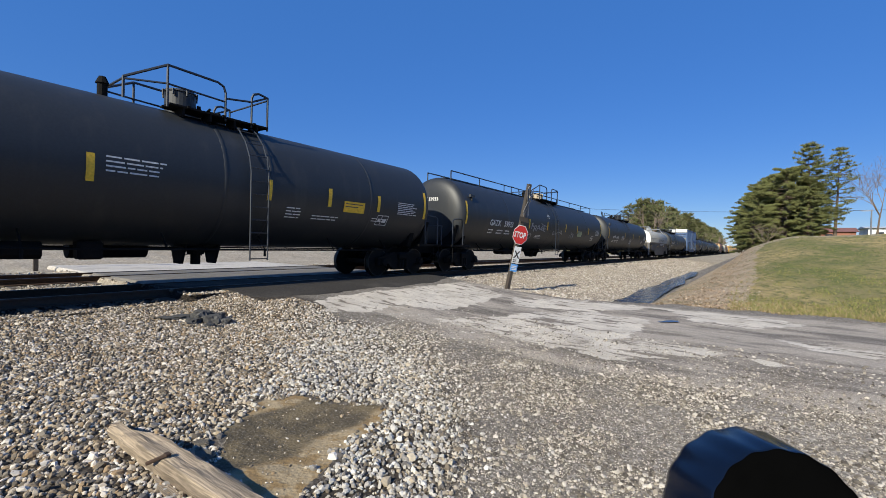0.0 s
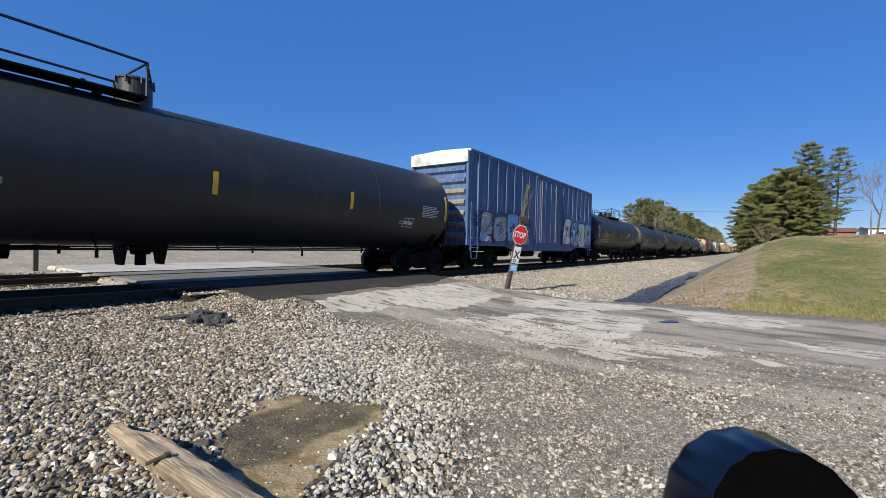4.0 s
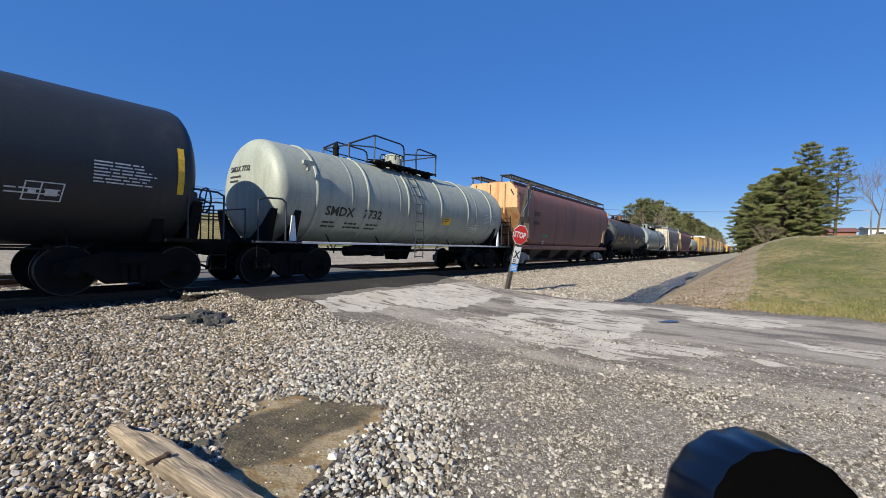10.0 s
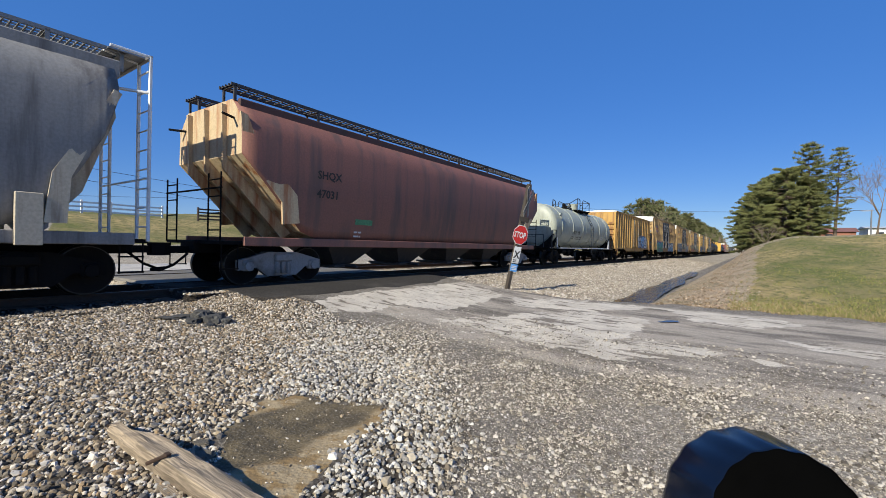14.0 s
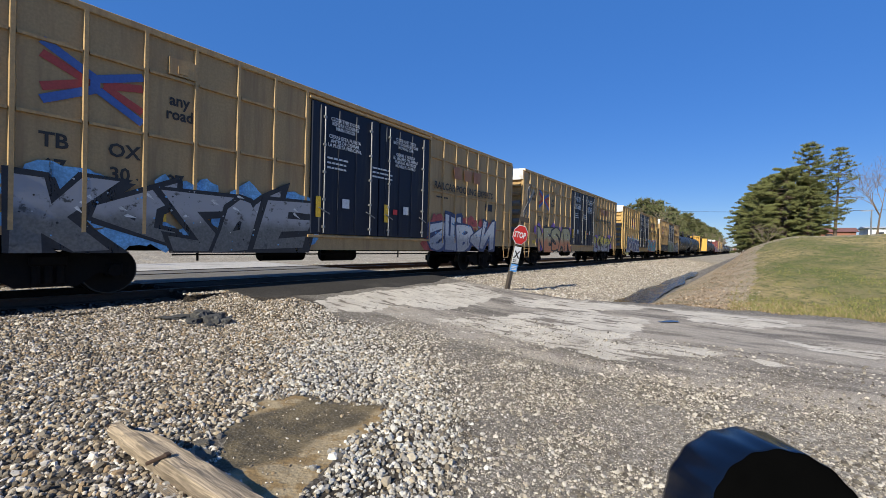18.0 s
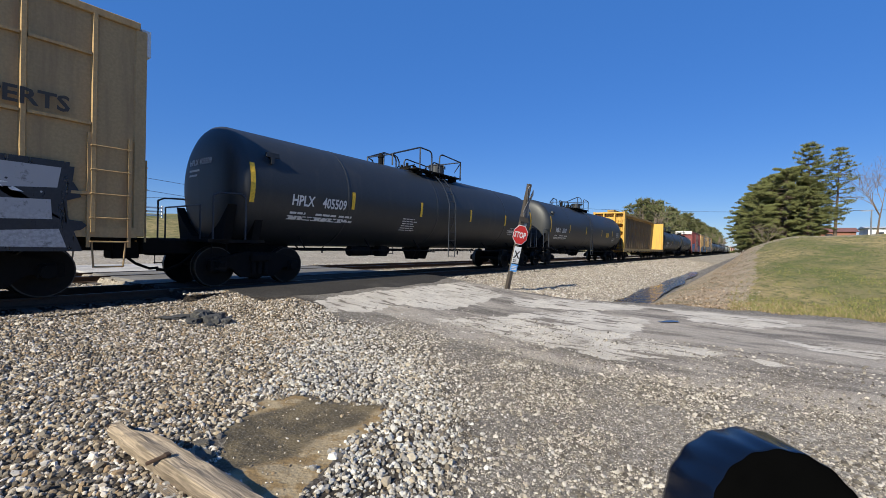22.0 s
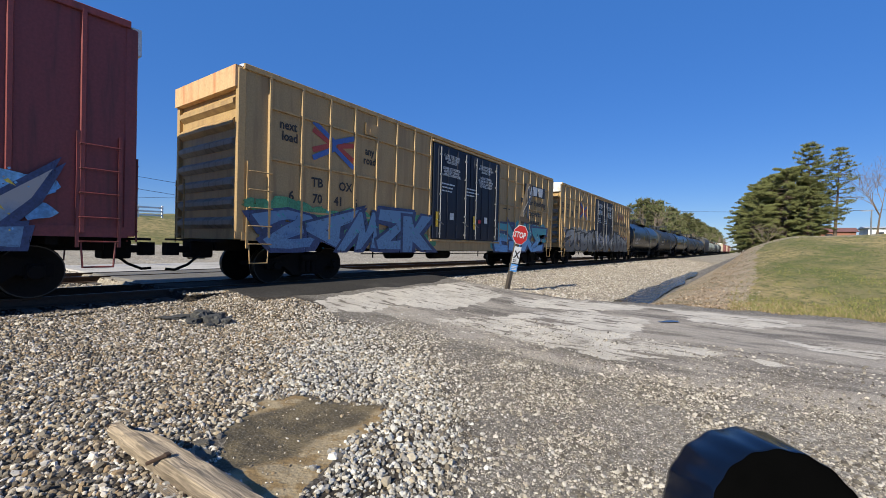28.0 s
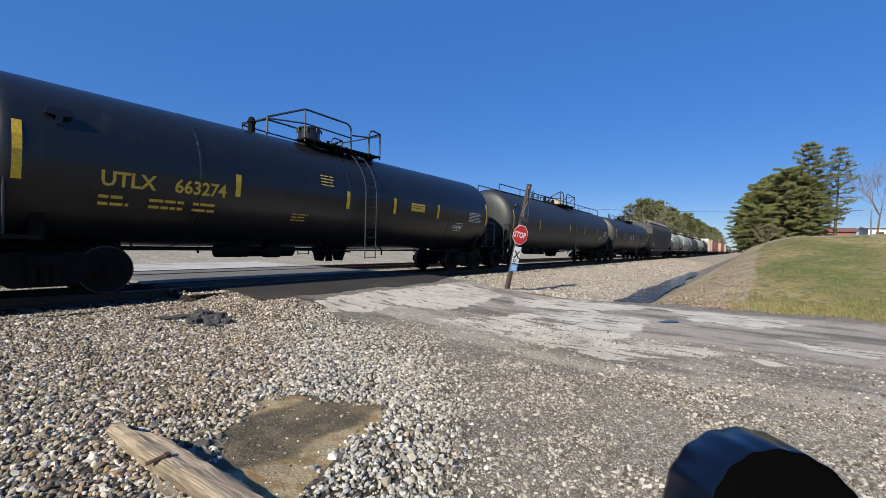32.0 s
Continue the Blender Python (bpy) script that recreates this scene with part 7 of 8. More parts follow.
crossing_sign((-6.55, 12.9, float(height(-6.55, 12.9)) - 0.02), ((-0.45, 0.9, 0), radians(10.5)), -22, "leaning weathered post with crossbuck and red stop sign", 3.65, (1.93, 2.45, 0, True))
crossing_sign((-19.5, 3.68, -0.15), ((0, 1, 0), 0.0), 176, "grey backs of a crossbuck and stop sign", 3.35, (1.65, 2.05, 0, False))


# ---- fences on the far hill ----
def fence(points, rails, mat, label, h=1.3):
    f = tagged(new("fence"), label, "fence")
    def post(bm):
        box(bm, 0, 0, h / 2 - 0.2, 0.16, 0.16, h + 0.5, 0.01)
    key = label[:5]
    P = [Vector((x, y, float(height(x, y)))) for x, y in points]
    for p_ in P:
        part("post", ("fpost", key), post, mat, f, p_)
    def plank(bm):
        box(bm, 0.1, 0.5, 0, 0.05, 1.0, 0.16)
    for a, b in zip(P, P[1:]):
        d = b - a
        for k in range(rails):
            z = h * (k + 0.55) / rails
            m = Matrix.Translation(a + Vector((0, 0, z))) @ d.to_track_quat("Y", "Z").to_matrix().to_4x4() @ Matrix.Diagonal((1, d.length, 1, 1))
            part("rail", ("frail", key), plank, mat, f, m)


FENCE_BROWN = paint("dark brown fence boards", (0.055, 0.04, 0.032), 0.85, worn=(0.10, 0.08, 0.065), bump=0.3)
FENCE_WHITE = paint("white fence boards", (0.80, 0.80, 0.78), 0.7, worn=(0.62, 0.61, 0.58), bump=0.3)
fence([(-46.0, 20.9 + 2.9 * k) for k in range(26)], 4, FENCE_BROWN, "brown four-rail wooden pasture fence on the grassy rise", 1.35)
fence([(-47.0 - 0.2 * k, 1.0 + 2.2 * k) for k in range(9)], 3, FENCE_WHITE, "white three-rail board fence on the grassy rise", 1.15)


# ---- trees ----
def strip_tris(pts):
    a = np.array(pts).reshape(-1, 3)
    return a, np.arange(len(a)).reshape(-1, 3)


NEEDLES = by_piece("pine needles", [(0.13, 0.147, 0.044), (0.11, 0.127, 0.04), (0.155, 0.163, 0.054), (0.12, 0.132, 0.044), (0.175, 0.172, 0.066)], 0.8, bump=0.0)
NEEDLES_FAR = by_piece("mixed far foliage", [(0.095, 0.115, 0.036), (0.07, 0.09, 0.03), (0.125, 0.13, 0.05), (0.16, 0.135, 0.08), (0.105, 0.11, 0.045)], 0.85, bump=0.0)


def pine_meshes(key, h, spread, bare, clumps, seed, blade_len=0.36, droop=0.25):
    """Trunk and crown of a pine; bare: the share of the trunk without limbs."""
    r = random.Random(seed)
    bm = bmesh.new()
    lean = Vector((r.uniform(-0.02, 0.02), r.uniform(-0.02, 0.02), 1))
    prev = Vector((0, 0, -0.3))
    rad = h * 0.014 + 0.04
    for k in range(1, 9):
        cur = Vector((lean.x * h * k / 8 + r.uniform(-0.04, 0.04), lean.y * h * k / 8 + r.uniform(-0.04, 0.04), h * k / 8))
        rod(bm, prev, cur, rad * (1 - (k - 1) / 8.3), 8, rad * (1 - k / 8.3), caps=False)
        prev = cur
    tips = []
    z = h * bare
    while z < h * 0.985:
        t = (z - h * bare) / (h * (1 - bare))
        reach = spread * (0.30 + 0.70 * math.sin(math.pi * min(1, 0.14 + t * 0.80))) * (1 - t * 0.32)
        n = r.randint(4, 6)
        a0 = r.uniform(0, 6.28)
        for j in range(n):
            a = a0 + j * 6.28 / n + r.uniform(-0.4, 0.4)
            L = reach * r.uniform(0.55, 1.2)
            p0 = Vector((lean.x * z, lean.y * z, z))
            p1 = p0 + Vector((math.cos(a) * L, math.sin(a) * L, L * r.uniform(-droop, 0.35)))
            rod(bm, p0, p1, 0.025 + 0.012 * L, 4, 0.008, caps=False)
            tips.append((p0, p1))
        z += h * r.uniform(0.030, 0.055)
    trunk = bpy.data.meshes.new("trunk")
    bm.to_mesh(trunk)
    bm.free()
    tri = []
    for k in range(clumps):
        p0, p1 = tips[r.randrange(len(tips))]
        c = p0.lerp(p1, r.uniform(0.35, 1.06)) + Vector((r.uniform(-0.16, 0.16), r.uniform(-0.16, 0.16), r.uniform(-0.08, 0.16)))
        for j in range(9):
            d = Vector((r.gauss(0, 1), r.gauss(0, 1), r.gauss(0.35, 0.7)))
            d.normalize()
            side = d.orthogonal().normalized() * blade_len * 0.11
            L = blade_len * r.uniform(0.6, 1.25)
            tri += [c + side - d * L * 0.15, c - side - d * L * 0.15, c + d * L]
    v, f = strip_tris([q[:] for q in tri])
    crown = np_mesh("crown", v, f)
    return trunk, crown


def bare_meshes(h, seed, stems=1, depth=5, stout=0.018):
    r = random.Random(seed)
    bm = bmesh.new()
    bm2 = bmesh.new()
    def grow(p, d, L, rad, k):
        q = p + d * L
        rod(bm if k > depth - 2 else bm2, p, q, rad, 6 if k > depth - 2 else 3, rad * 0.62, caps=False)
        if k == 0:
            return
        for j in range(r.choice((2, 3, 3))):
            e = (d + Vector((r.gauss(0, 0.42), r.gauss(0, 0.42), r.gauss(0.12, 0.28)))).normalized()
            grow(q if r.random() < 0.7 else p.lerp(q, 0.7), e, L * r.uniform(0.62, 0.86), rad * 0.60, k - 1)
    for s in range(stems):
        grow(Vector((r.uniform(-0.2, 0.2) * (stems > 1), r.uniform(-0.2, 0.2) * (stems > 1), -0.1)), Vector((r.gauss(0, 0.12 * stems ** 0.5), r.gauss(0, 0.12 * stems ** 0.5), 1)).normalized(),
             h * 0.27, h * stout / stems ** 0.5, depth)
    a, b = bpy.data.meshes.new("trunk"), bpy.data.meshes.new("branches")
    bm.to_mesh(a), bm2.to_mesh(b)
    bm.free(), bm2.free()
    return a, b


def tree(name, meshes, mats, x, y, turn, scale, label, group="", z=None):
    t = tagged(new(name), label, "tree", group)
    t.matrix_world = pose(x, y, float(height(x, y)) if z is None else z, 0, 0, turn) @ Matrix.Scale(scale, 4)
    put("trunk", meshes[0], mats[0], t)
    put("crown", meshes[1], mats[1], t)
    return t


PINES = [pine_meshes("p%d" % k, 10.0, 4.2, 0.03, 11000, 5 + k, 0.25, 0.35) for k in range(3)]
TALL = pine_meshes("tall", 13.0, 2.9, 0.34, 1500, 31, 0.40, 0.05)
TALL2 = pine_meshes("tall2", 12.5, 2.6, 0.22, 800, 37, 0.36, 0.2)
FARP = [pine_meshes("f%d" % k, 12.0, 3.6, 0.10, 420, 50 + k, 0.85) for k in range(3)]
BARE = [bare_meshes(8.5, 62, 1, 7, 0.0125), bare_meshes(3.6, 64, 6, 4), bare_meshes(11.0, 67, 1, 5)]
EV = "dense green pine at the edge of the mown hill"
for k, (x, y, s) in enumerate(((0.4, 82, 0.84), (1.3, 76, 0.88), (2.5, 78, 0.98), (4.2, 74, 0.98), (5.4, 79, 1.0), (6.8, 77, 0.84), (1.2, 84, 0.95), (3.4, 86, 1.0), (0.6, 73, 0.50), (6.4, 73, 0.7))):
    tree("pine_tree", PINES[k % 3], (M["bark"], NEEDLES), x, y, 47 * k, s, EV, "pines on the hill")
tree("pine_tree", TALL, (M["bark"], NEEDLES), 7.0, 80, 20, 1.06, "tall thin white pine above the grove", "pines on the hill")
tree("pine_tree", TALL2, (M["bark"], NEEDLES), 9.9, 80, 80, 1.02, "tall sparse pine with bare limbs", "pines on the hill")
tree("pine_tree", TALL2, (M["bark"], NEEDLES), 8.8, 88, 200, 0.95, "tall sparse pine with bare limbs", "pines on the hill")
tree("bare_tree", BARE[0], (M["bark"], M["twig"]), 14.4, 82, 40, 1.35, "leafless winter tree on the hill")
tree("bare_shrub", BARE[1], (M["twig"], M["twig"]), 1.9, 66, 0, 1.0, "leafless many-stemmed shrub before the pines")
rt = random.Random(8)
for k in range(96):
    y = 112 + k * 4.0 + rt.uniform(-2, 2)
    x = -20.5 - rt.uniform(0, 4) - (2 if k % 3 == 0 else 0)
    s = rt.uniform(0.95, 1.2) * (1.12 if k < 6 else 1.18 + 0.002 * k)
    if k in (0, 1, 7, 15, 22, 30, 37, 45, 52, 58, 63, 67, 70, 73, 76, 79, 82, 85, 88, 91, 94):
        tree("bare_tree", BARE[2], (M["twig"], M["twig"]), x + 1.5, y - 2, rt.uniform(0, 360), s * 1.0, "leafless tree in the woods along the railway", "trees along the railway")
    else:
        tree("woodland_tree", FARP[k % 3], (M["bark"], NEEDLES_FAR), x, y, rt.uniform(0, 360), s, "tree in the woods along the railway", "trees along the railway")
for k in range(16):
    y = 100 + k * 22 + rt.uniform(-4, 4)
    tree("woodland_tree", FARP[k % 3], (M["bark"], NEEDLES_FAR), -2.0 + 0.012 * (y - 90) + rt.uniform(0, 5), y, rt.uniform(0, 360), rt.uniform(0.75, 1.0), "tree beyond the pines beside the railway", "trees along the railway")


# ---- grass, leaves, far houses and wires ----
def blades(name, n, area, hgt, mat, label, seed, keep=None):
    r = np.random.default_rng(seed)
    x = r.uniform(area[0], area[1], n)
    y = area[2] + (area[3] - area[2]) * r.random(n) ** 1.8
    if keep is not None:
        k = keep(x, y, r)
        x, y = x[k], y[k]
    n = len(x)
    z = height(x, y)
    a = r.uniform(0, 6.28, n)
    h = hgt * r.uniform(0.4, 1.3, n)
    w = 0.008 + 0.00045 * y
    base = np.stack([x, y, z - 0.01], 1)
    side = np.stack([np.cos(a) * w, np.sin(a) * w, 0 * a], 1)
    tip = base + np.stack([r.normal(0, 0.5, n) * h, r.normal(0, 0.5, n) * h, h], 1)
    v = np.stack([base - side, base + side, tip], 1).reshape(-1, 3)
    return tagged(put(name, np_mesh(name, v, np.arange(len(v)).reshape(-1, 3)), mat), label, "grass", kind="stuff")


TURF = by_piece("winter grass blades", [(0.13, 0.155, 0.034), (0.22, 0.19, 0.075), (0.16, 0.17, 0.042), (0.19, 0.175, 0.055), (0.12, 0.14, 0.032), (0.20, 0.18, 0.065)], 0.85, bump=0.0)
STRAW = by_piece("dry straw grass", [(0.28, 0.22, 0.11), (0.22, 0.17, 0.08), (0.18, 0.18, 0.06), (0.25, 0.19, 0.10), (0.15, 0.14, 0.05)], 0.85, bump=0.0)
LEAVES = by_piece("fallen oak leaves", [(0.27, 0.195, 0.125), (0.33, 0.25, 0.165), (0.20, 0.145, 0.095), (0.42, 0.34, 0.25), (0.28, 0.21, 0.14)], 0.8, bump=0.0)
blades("lawn_grass", 130000, (-0.6, 26, 13.9, 62), 0.07, TURF, "short patchy green and straw winter lawn", 5, lambda x, y, r: (x > -1.2 + r.random(x.shape) * 2.2 + 0.02 * y) & (r.random(x.shape) < (0.15 + 0.85 * smooth01(0.40, 0.6, 0.5 + 0.5 * wob(x, y * 0.6, 0.8, 5.0))) * (1 - 0.85 * smooth01(17, 30, y))))
blades("verge_grass", 6000, (-0.4, 12, 13.7, 16.2), 0.11, STRAW, "dry straw-coloured grass along the road edge", 6)


def litter():
    r = np.random.default_rng(9)
    n = 15000
    x = r.normal(-1.25, 0.8, n)
    y = 13.7 + 46 * r.random(n) ** 1.7
    x = x + 0.012 * (y - 14)
    k = (x > -2.6) & (x < 1.8)
    x, y = x[k], y[k]
    n = len(x)
    c = np.stack([x, y, height(x, y) + 0.012], 1)
    s = 0.016 + 0.045 * r.random(n) ** 2
    a = r.normal(size=(n, 3))
    a /= np.linalg.norm(a, axis=1)[:, None]
    a[:, 2] *= 0.6
    b = np.cross(a, r.normal(0, 0.3, (n, 3)) + np.array([0, 0, 1.0]))
    b /= np.linalg.norm(b, axis=1)[:, None] + 1e-6
    v = np.stack([c - a * s[:, None], c - b * s[:, None] * 0.6, c + a * s[:, None], c + b * s[:, None] * 0.6], 1).reshape(-1, 3)
    tagged(put("fallen_leaves", np_mesh("fallen_leaves", v, np.arange(len(v)).reshape(-1, 4)), LEAVES), "brown fallen leaves on the ditch bank", "leaves", kind="stuff")


litter()


def house(name, x, y, w, d, h, wall, roof_mat, label, turn=0, gable=1.2, base=None):
    hs = tagged(new(name), label, "house")
    hs.matrix_world = pose(x, y, float(height(x, y)) - 0.3 if base is None else base, 0, 0, turn)
    part("wall", ("hwall", name, w), lambda bm: box(bm, 0, 0, h / 2, w, d, h), wall, hs)
    part("roof", ("hroof", name, w), lambda bm: prism(bm, [(-d / 2 - 0.4, h), (d / 2 + 0.4, h), (0, h + gable)], "x", -w / 2 - 0.4, w / 2 + 0.4), roof_mat, hs)
    def win(bm):
        box(bm, 0, 0, 0, 1.1, 0.08, 1.2, 0.02)
    for k in range(int(w / 3.2)):
        part("window", ("hwin", name), win, M["door"], hs, (-w / 2 + 1.6 + k * 3.2, -d / 2 - 0.03, h * 0.58))


BRICK = paint("red brick wall", (0.28, 0.12, 0.08), 0.85, worn=(0.20, 0.09, 0.065), bump=0.2)
house("brick_house", 13.7, 112, 5.4, 6, 2.4, BRICK, M["brown_car"], "low red brick house behind the hill crest", 0, 0.9, 2.9)
house("white_building", 28.6, 118, 19.6, 8, 3.2, M["signwhite"], M["roof"], "long white building behind the hill crest", 0, 0.5, 3.0)
house("white_barn", -105, 13, 8, 9, 3.2, M["signwhite"], M["roof"], "small white gabled building past the fence", 70, 2.2)


def pole(x, y, h, label):
    p_ = tagged(new("utility_pole"), label, "pole")
    p_.location = (x, y, float(height(x, y)))
    part("shaft", ("pole", h), lambda bm: rod(bm, (0, 0, -0.3), (0, 0, h), 0.14, 8, 0.1), M["oldwood"] if h > 9 else M["alu"], p_)
    part("arm", ("polearm", h), lambda bm: box(bm, -0.6, 0, h - 0.2, 1.6, 0.14, 0.12), M["alu"], p_)


pole(17.5, 104, 5.0, "short grey light pole on the hill")


def wire(name, a, b, sag, r, label):
    cu = bmesh.new()
    pts = [Vector(a).lerp(Vector(b), k / 16) - Vector((0, 0, sag * 4 * (k / 16) * (1 - k / 16))) for k in range(17)]
    across = (Vector(b) - Vector(a)).cross(Vector((0, 0, 1))).normalized() * r
    rings = [[cu.verts.new(p_ + q) for q in (across, Vector((0, 0, r)), -across, Vector((0, 0, -r)))] for p_ in pts]
    for p0, p1 in zip(rings, rings[1:]):
        for k in range(4):
            cu.faces.new((p0[k], p0[(k + 1) % 4], p1[(k + 1) % 4], p1[k]))
    me = bpy.data.meshes.new(name)
    cu.to_mesh(me)
    cu.free()
    tagged(put(name, me, M["pipe"]), label, "wire", "overhead wires")


wire("overhead_wire", (-70, 175, 18.5), (40, 190, 15.5), 1.5, 0.05, "black overhead wire across the railway")
wire("overhead_wire", (-52, -6, 9.0), (-60, 75, 6.5), 0.6, 0.022, "thin black utility wire past the fence")
wire("overhead_wire", (-52, -6, 8.2), (-60, 60, 5.0), 0.6, 0.022, "thin black utility wire past the fence")
wire("overhead_wire", (-75, 8, 6.0), (-50, 50, 8.6), 0.5, 0.022, "thin black utility wire past the fence")


# ---- black knob of the tripod beside the camera ----
def tripod():
    t = tagged(new("tripod"), "black plastic tripod with a large fluted knob on top", "tripod")
    t.matrix_world = Matrix.Translation((0.019, 0.539, 0.0))
    g = float(height(0.02, 0.54))

    def knob(bm):
        n = 180
        prof = [(0.060, -0.077), (0.084, -0.075), (0.090, -0.068), (0.0917, -0.060), (0.0795, -0.005), (0.078, -0.001), (0.075, 0.002), (0.068, 0.003), (0.0, 0.002)]
        rows = []
        for r, z in prof:
            row = []
            for k in range(n):
                a = 2 * math.pi * k / n
                q = r * (1 - (0.020 * abs(math.cos(9 * a)) ** 2 if z > -0.076 and r > 0.055 else 0))
                row.append(bm.verts.new((q * math.cos(a), q * math.sin(a), z)))
            rows.append(row)
        for i, (a, b) in enumerate(zip(rows, rows[1:])):
            for k in range(n):
                try:
                    bm.faces.new((a[k], b[k], b[(k + 1) % n], a[(k + 1) % n])).material_index = 1 if i > 4 else 0
                except ValueError:
                    pass
        bm.faces.new(rows[0])
        bmesh.ops.remove_doubles(bm, verts=bm.verts, dist=1e-6)
        bmesh.ops.recalc_face_normals(bm, faces=bm.faces[:])
    # the face's near-black colour holds the shade that falls on it
    shaded_black = paint("knob face with shade in its colour", (0.002, 0.002, 0.002), 0.95, bump=0.0, spec=0.0)
    # the knob's face looks back, a little up and to one side
    face_to = Vector((0.0339, -0.0493, 0.0176))
    part("knob", "knob", knob, [M["blackplastic"], shaded_black], t, Matrix.Translation((0.024, -0.020, 0.826)) @ face_to.to_track_quat("Z", "Y").to_matrix().to_4x4(), smooth=True)
    part("column", "tripodcolumn", lambda bm: rod(bm, (0, 0, 0.15), (0, 0, 0.80), 0.016, 12), M["blackplastic"], t)
    def leg(bm):
        rod(bm, (0, 0, 0.25), (0.42, 0, g), 0.014, 8)
    for k in range(3):
        part("leg", "tripodleg", leg, M["blackplastic"], t, Matrix.Rotation(k * 2.094, 4, "Z"))


tripod()


# ---- the train, car by car ----
TRAIN = []


def tank(s0, s1, key, label, **kw):
    TRAIN.append(tank_car(s0, s1, key, label, seed=len(TRAIN) * 11, **kw))


def pool(s0, label, number, style, tags, body="tan", caps=True, panel=False, length=18.75, slogan=(12.46, 4.35), cap="roof"):
    TRAIN.append(pool_boxcar(s0, label, number, style, tags, body, len(TRAIN) * 13, caps, panel, length, slogan, cap))


BLK = "black tank car with yellow strips, "
tank(-2.2, 12.0, "tank_black", BLK + "a yellow notice panel", placard=(8.22, 1.96, 0.8, 0.32, "yellow"), strips_at=(2.45, 5.89, 7.71, 9.61), rails=("A", 3.19, 5.09, 5.73, 4.5, 6.15), ladder_at=5.35,
     prints=((2.67, 2.55, 1.0, 4), (6.4, 1.95, 0.5, 4), (7.2, 1.80, 0.9, 2)))
tank(14.7, 34.4, "tank_black", BLK + "railed walkway along its top", mark="GATX 59933", at=(16.7, 19.0), full_rail=True, scrawl=((21.1, 2.0, 2.0, "PRAZE"), (20.5, 1.55, 1.0, "SO"), (24.3, 1.85, 1.6, "o~-~v-"), (22.5, 2.0, 0.5, "o~"), (27.3, 1.7, 0.8, "/XX")),
     placard=(28.8, 1.86, 0.9, 0.36, "pale_notice"), strips_at=(20.9, 23.39, 26.42, 28.66, 31.15), rails=("A", 22.90, 24.60, 25.35, 24.85, 26.35), ladder_at=24.4, prints=((23.4, 2.95, 0.4, 3), (22.0, 1.75, 0.9, 3)))
tank(36.8, 52.7, "tank_black", BLK + "small white stencils", mark="GATX 14562", at=(38.2, 40.2), mark_size=0.3, strips_at=(42.49, 45.98, 48.93), rails=("B", 42.49, 43.64, 44.29, 45.72, 46.51), ladder_at=43.7,
     prints=((41.3, 2.25, 1.1, 5), (44.7, 2.1, 0.8, 7)))
TRAIN.append(coil_car(56.0, 69.0))
tank(72.2, 91.3, "tank_black", BLK + "large white lettering", mark="NATX 401051", at=(73.3, 75.5), scrawl=((77.2, 1.75, 0.9, "Sl~y"), (78.6, 1.75, 0.8, "/~~e")), strips_at=(75.6, 79.2, 82.6, 86.5), square=75.75,
     rails=("B", 74.40, 76.40, 77.10, 81.6, 81.50), ladder_at=76.6)
TRAIN.append(boxcar(92.9, 109.6, "blue_car", "blue_car", "faded blue ribbed boxcar with graffiti along its lower side", door=(6.8, 9.9), doors=1, rails=False, hood=True))
graffiti(TRAIN[-1][0], 2.6, 1.2, 5.4, 1.9, ("blue", "sky", "white", "navy", "yellow"), 77, 4, x=1.59)
graffiti(TRAIN[-1][0], -7.6, 1.2, 5.0, 1.5, ("navy", "grey", "sky", "navy", "white"), 78, 4, x=1.59)
tank(112.0, 126.5, "tank_black", BLK + "orange lettering", mark="UTLX 201975", at=(112.95, 114.95), gold=True, placard=(121.6, 2.25, 0.75, 0.3, "pale_notice"), strips_at=(113.85, 116.2, 119.1, 121.1, 123.47), square=115.4,
     rails=("B", 116.85, 118.25, 118.90, 120.05, 120.55), ladder_at=118.55, prints=((122.8, 1.90, 0.6, 4), (116.5, 2.9, 0.4, 2)))
tank(129.5, 144.9, "tank_black", BLK + "white lettering", mark="NATX 252583", at=(129.95, 132.15), placard=(139.6, 1.95, 0.8, 0.3, "yellow"), strips_at=(132.75, 135.4, 138.4, 141.3), square=133.3)
tank(147.45, 162.9, "tank_black", BLK + "white lettering", mark="TILX 261350", at=(149.0, 151.4), placard=(158.0, 2.02, 0.7, 0.42, "yellow"), strips_at=(151.5, 154.1, 156.9, 159.7),
     rails=("B", 153.15, 154.45, 154.90, 155.7, 156.10), ladder_at=154.55, prints=((153.0, 1.8, 1.0, 3), (155.8, 1.7, 0.6, 4), (157.0, 1.75, 0.9, 3)))
tank(165.3, 179.65, "tank_black", BLK + "yellow lettering", mark="UTLX 672976", at=(166.6, 168.75), gold=True, strips_at=(168.85, 171.2, 174.2, 177.0))
tank(182.5, 199.0, "tank_black", BLK + "large white lettering", mark="TCBX 251509", at=(182.9, 185.65), placard=(190.3, 1.68, 0.75, 0.42, "yellow"), strips_at=(185.85, 188.8, 192.1, 195.4), square=186.7,
     rails=("B", 187.60, 189.50, 189.90, 191.3, 191.80), ladder_at=190.2, prints=((187.7, 2.1, 0.9, 5),))
tank(201.5, 212.85, "tank_white", "short grey-white tank car with black railings", mark="SMDX 7732", at=(202.71, 204.93), mark_z=1.85, r=1.40, rails=("A", 204.14, 206.42, 207.1, 206.9, 208.3), ladder_at=206.3, placard=(208.3, 1.85, 0.5, 0.3, "yellow"))
TRAIN.append(hopper(213.95, 231.6, "brown_car", "orange", "weathered brown covered hopper with an orange end", mark="SHQX\n47048", seed=3, rail_key="grate_dark"))
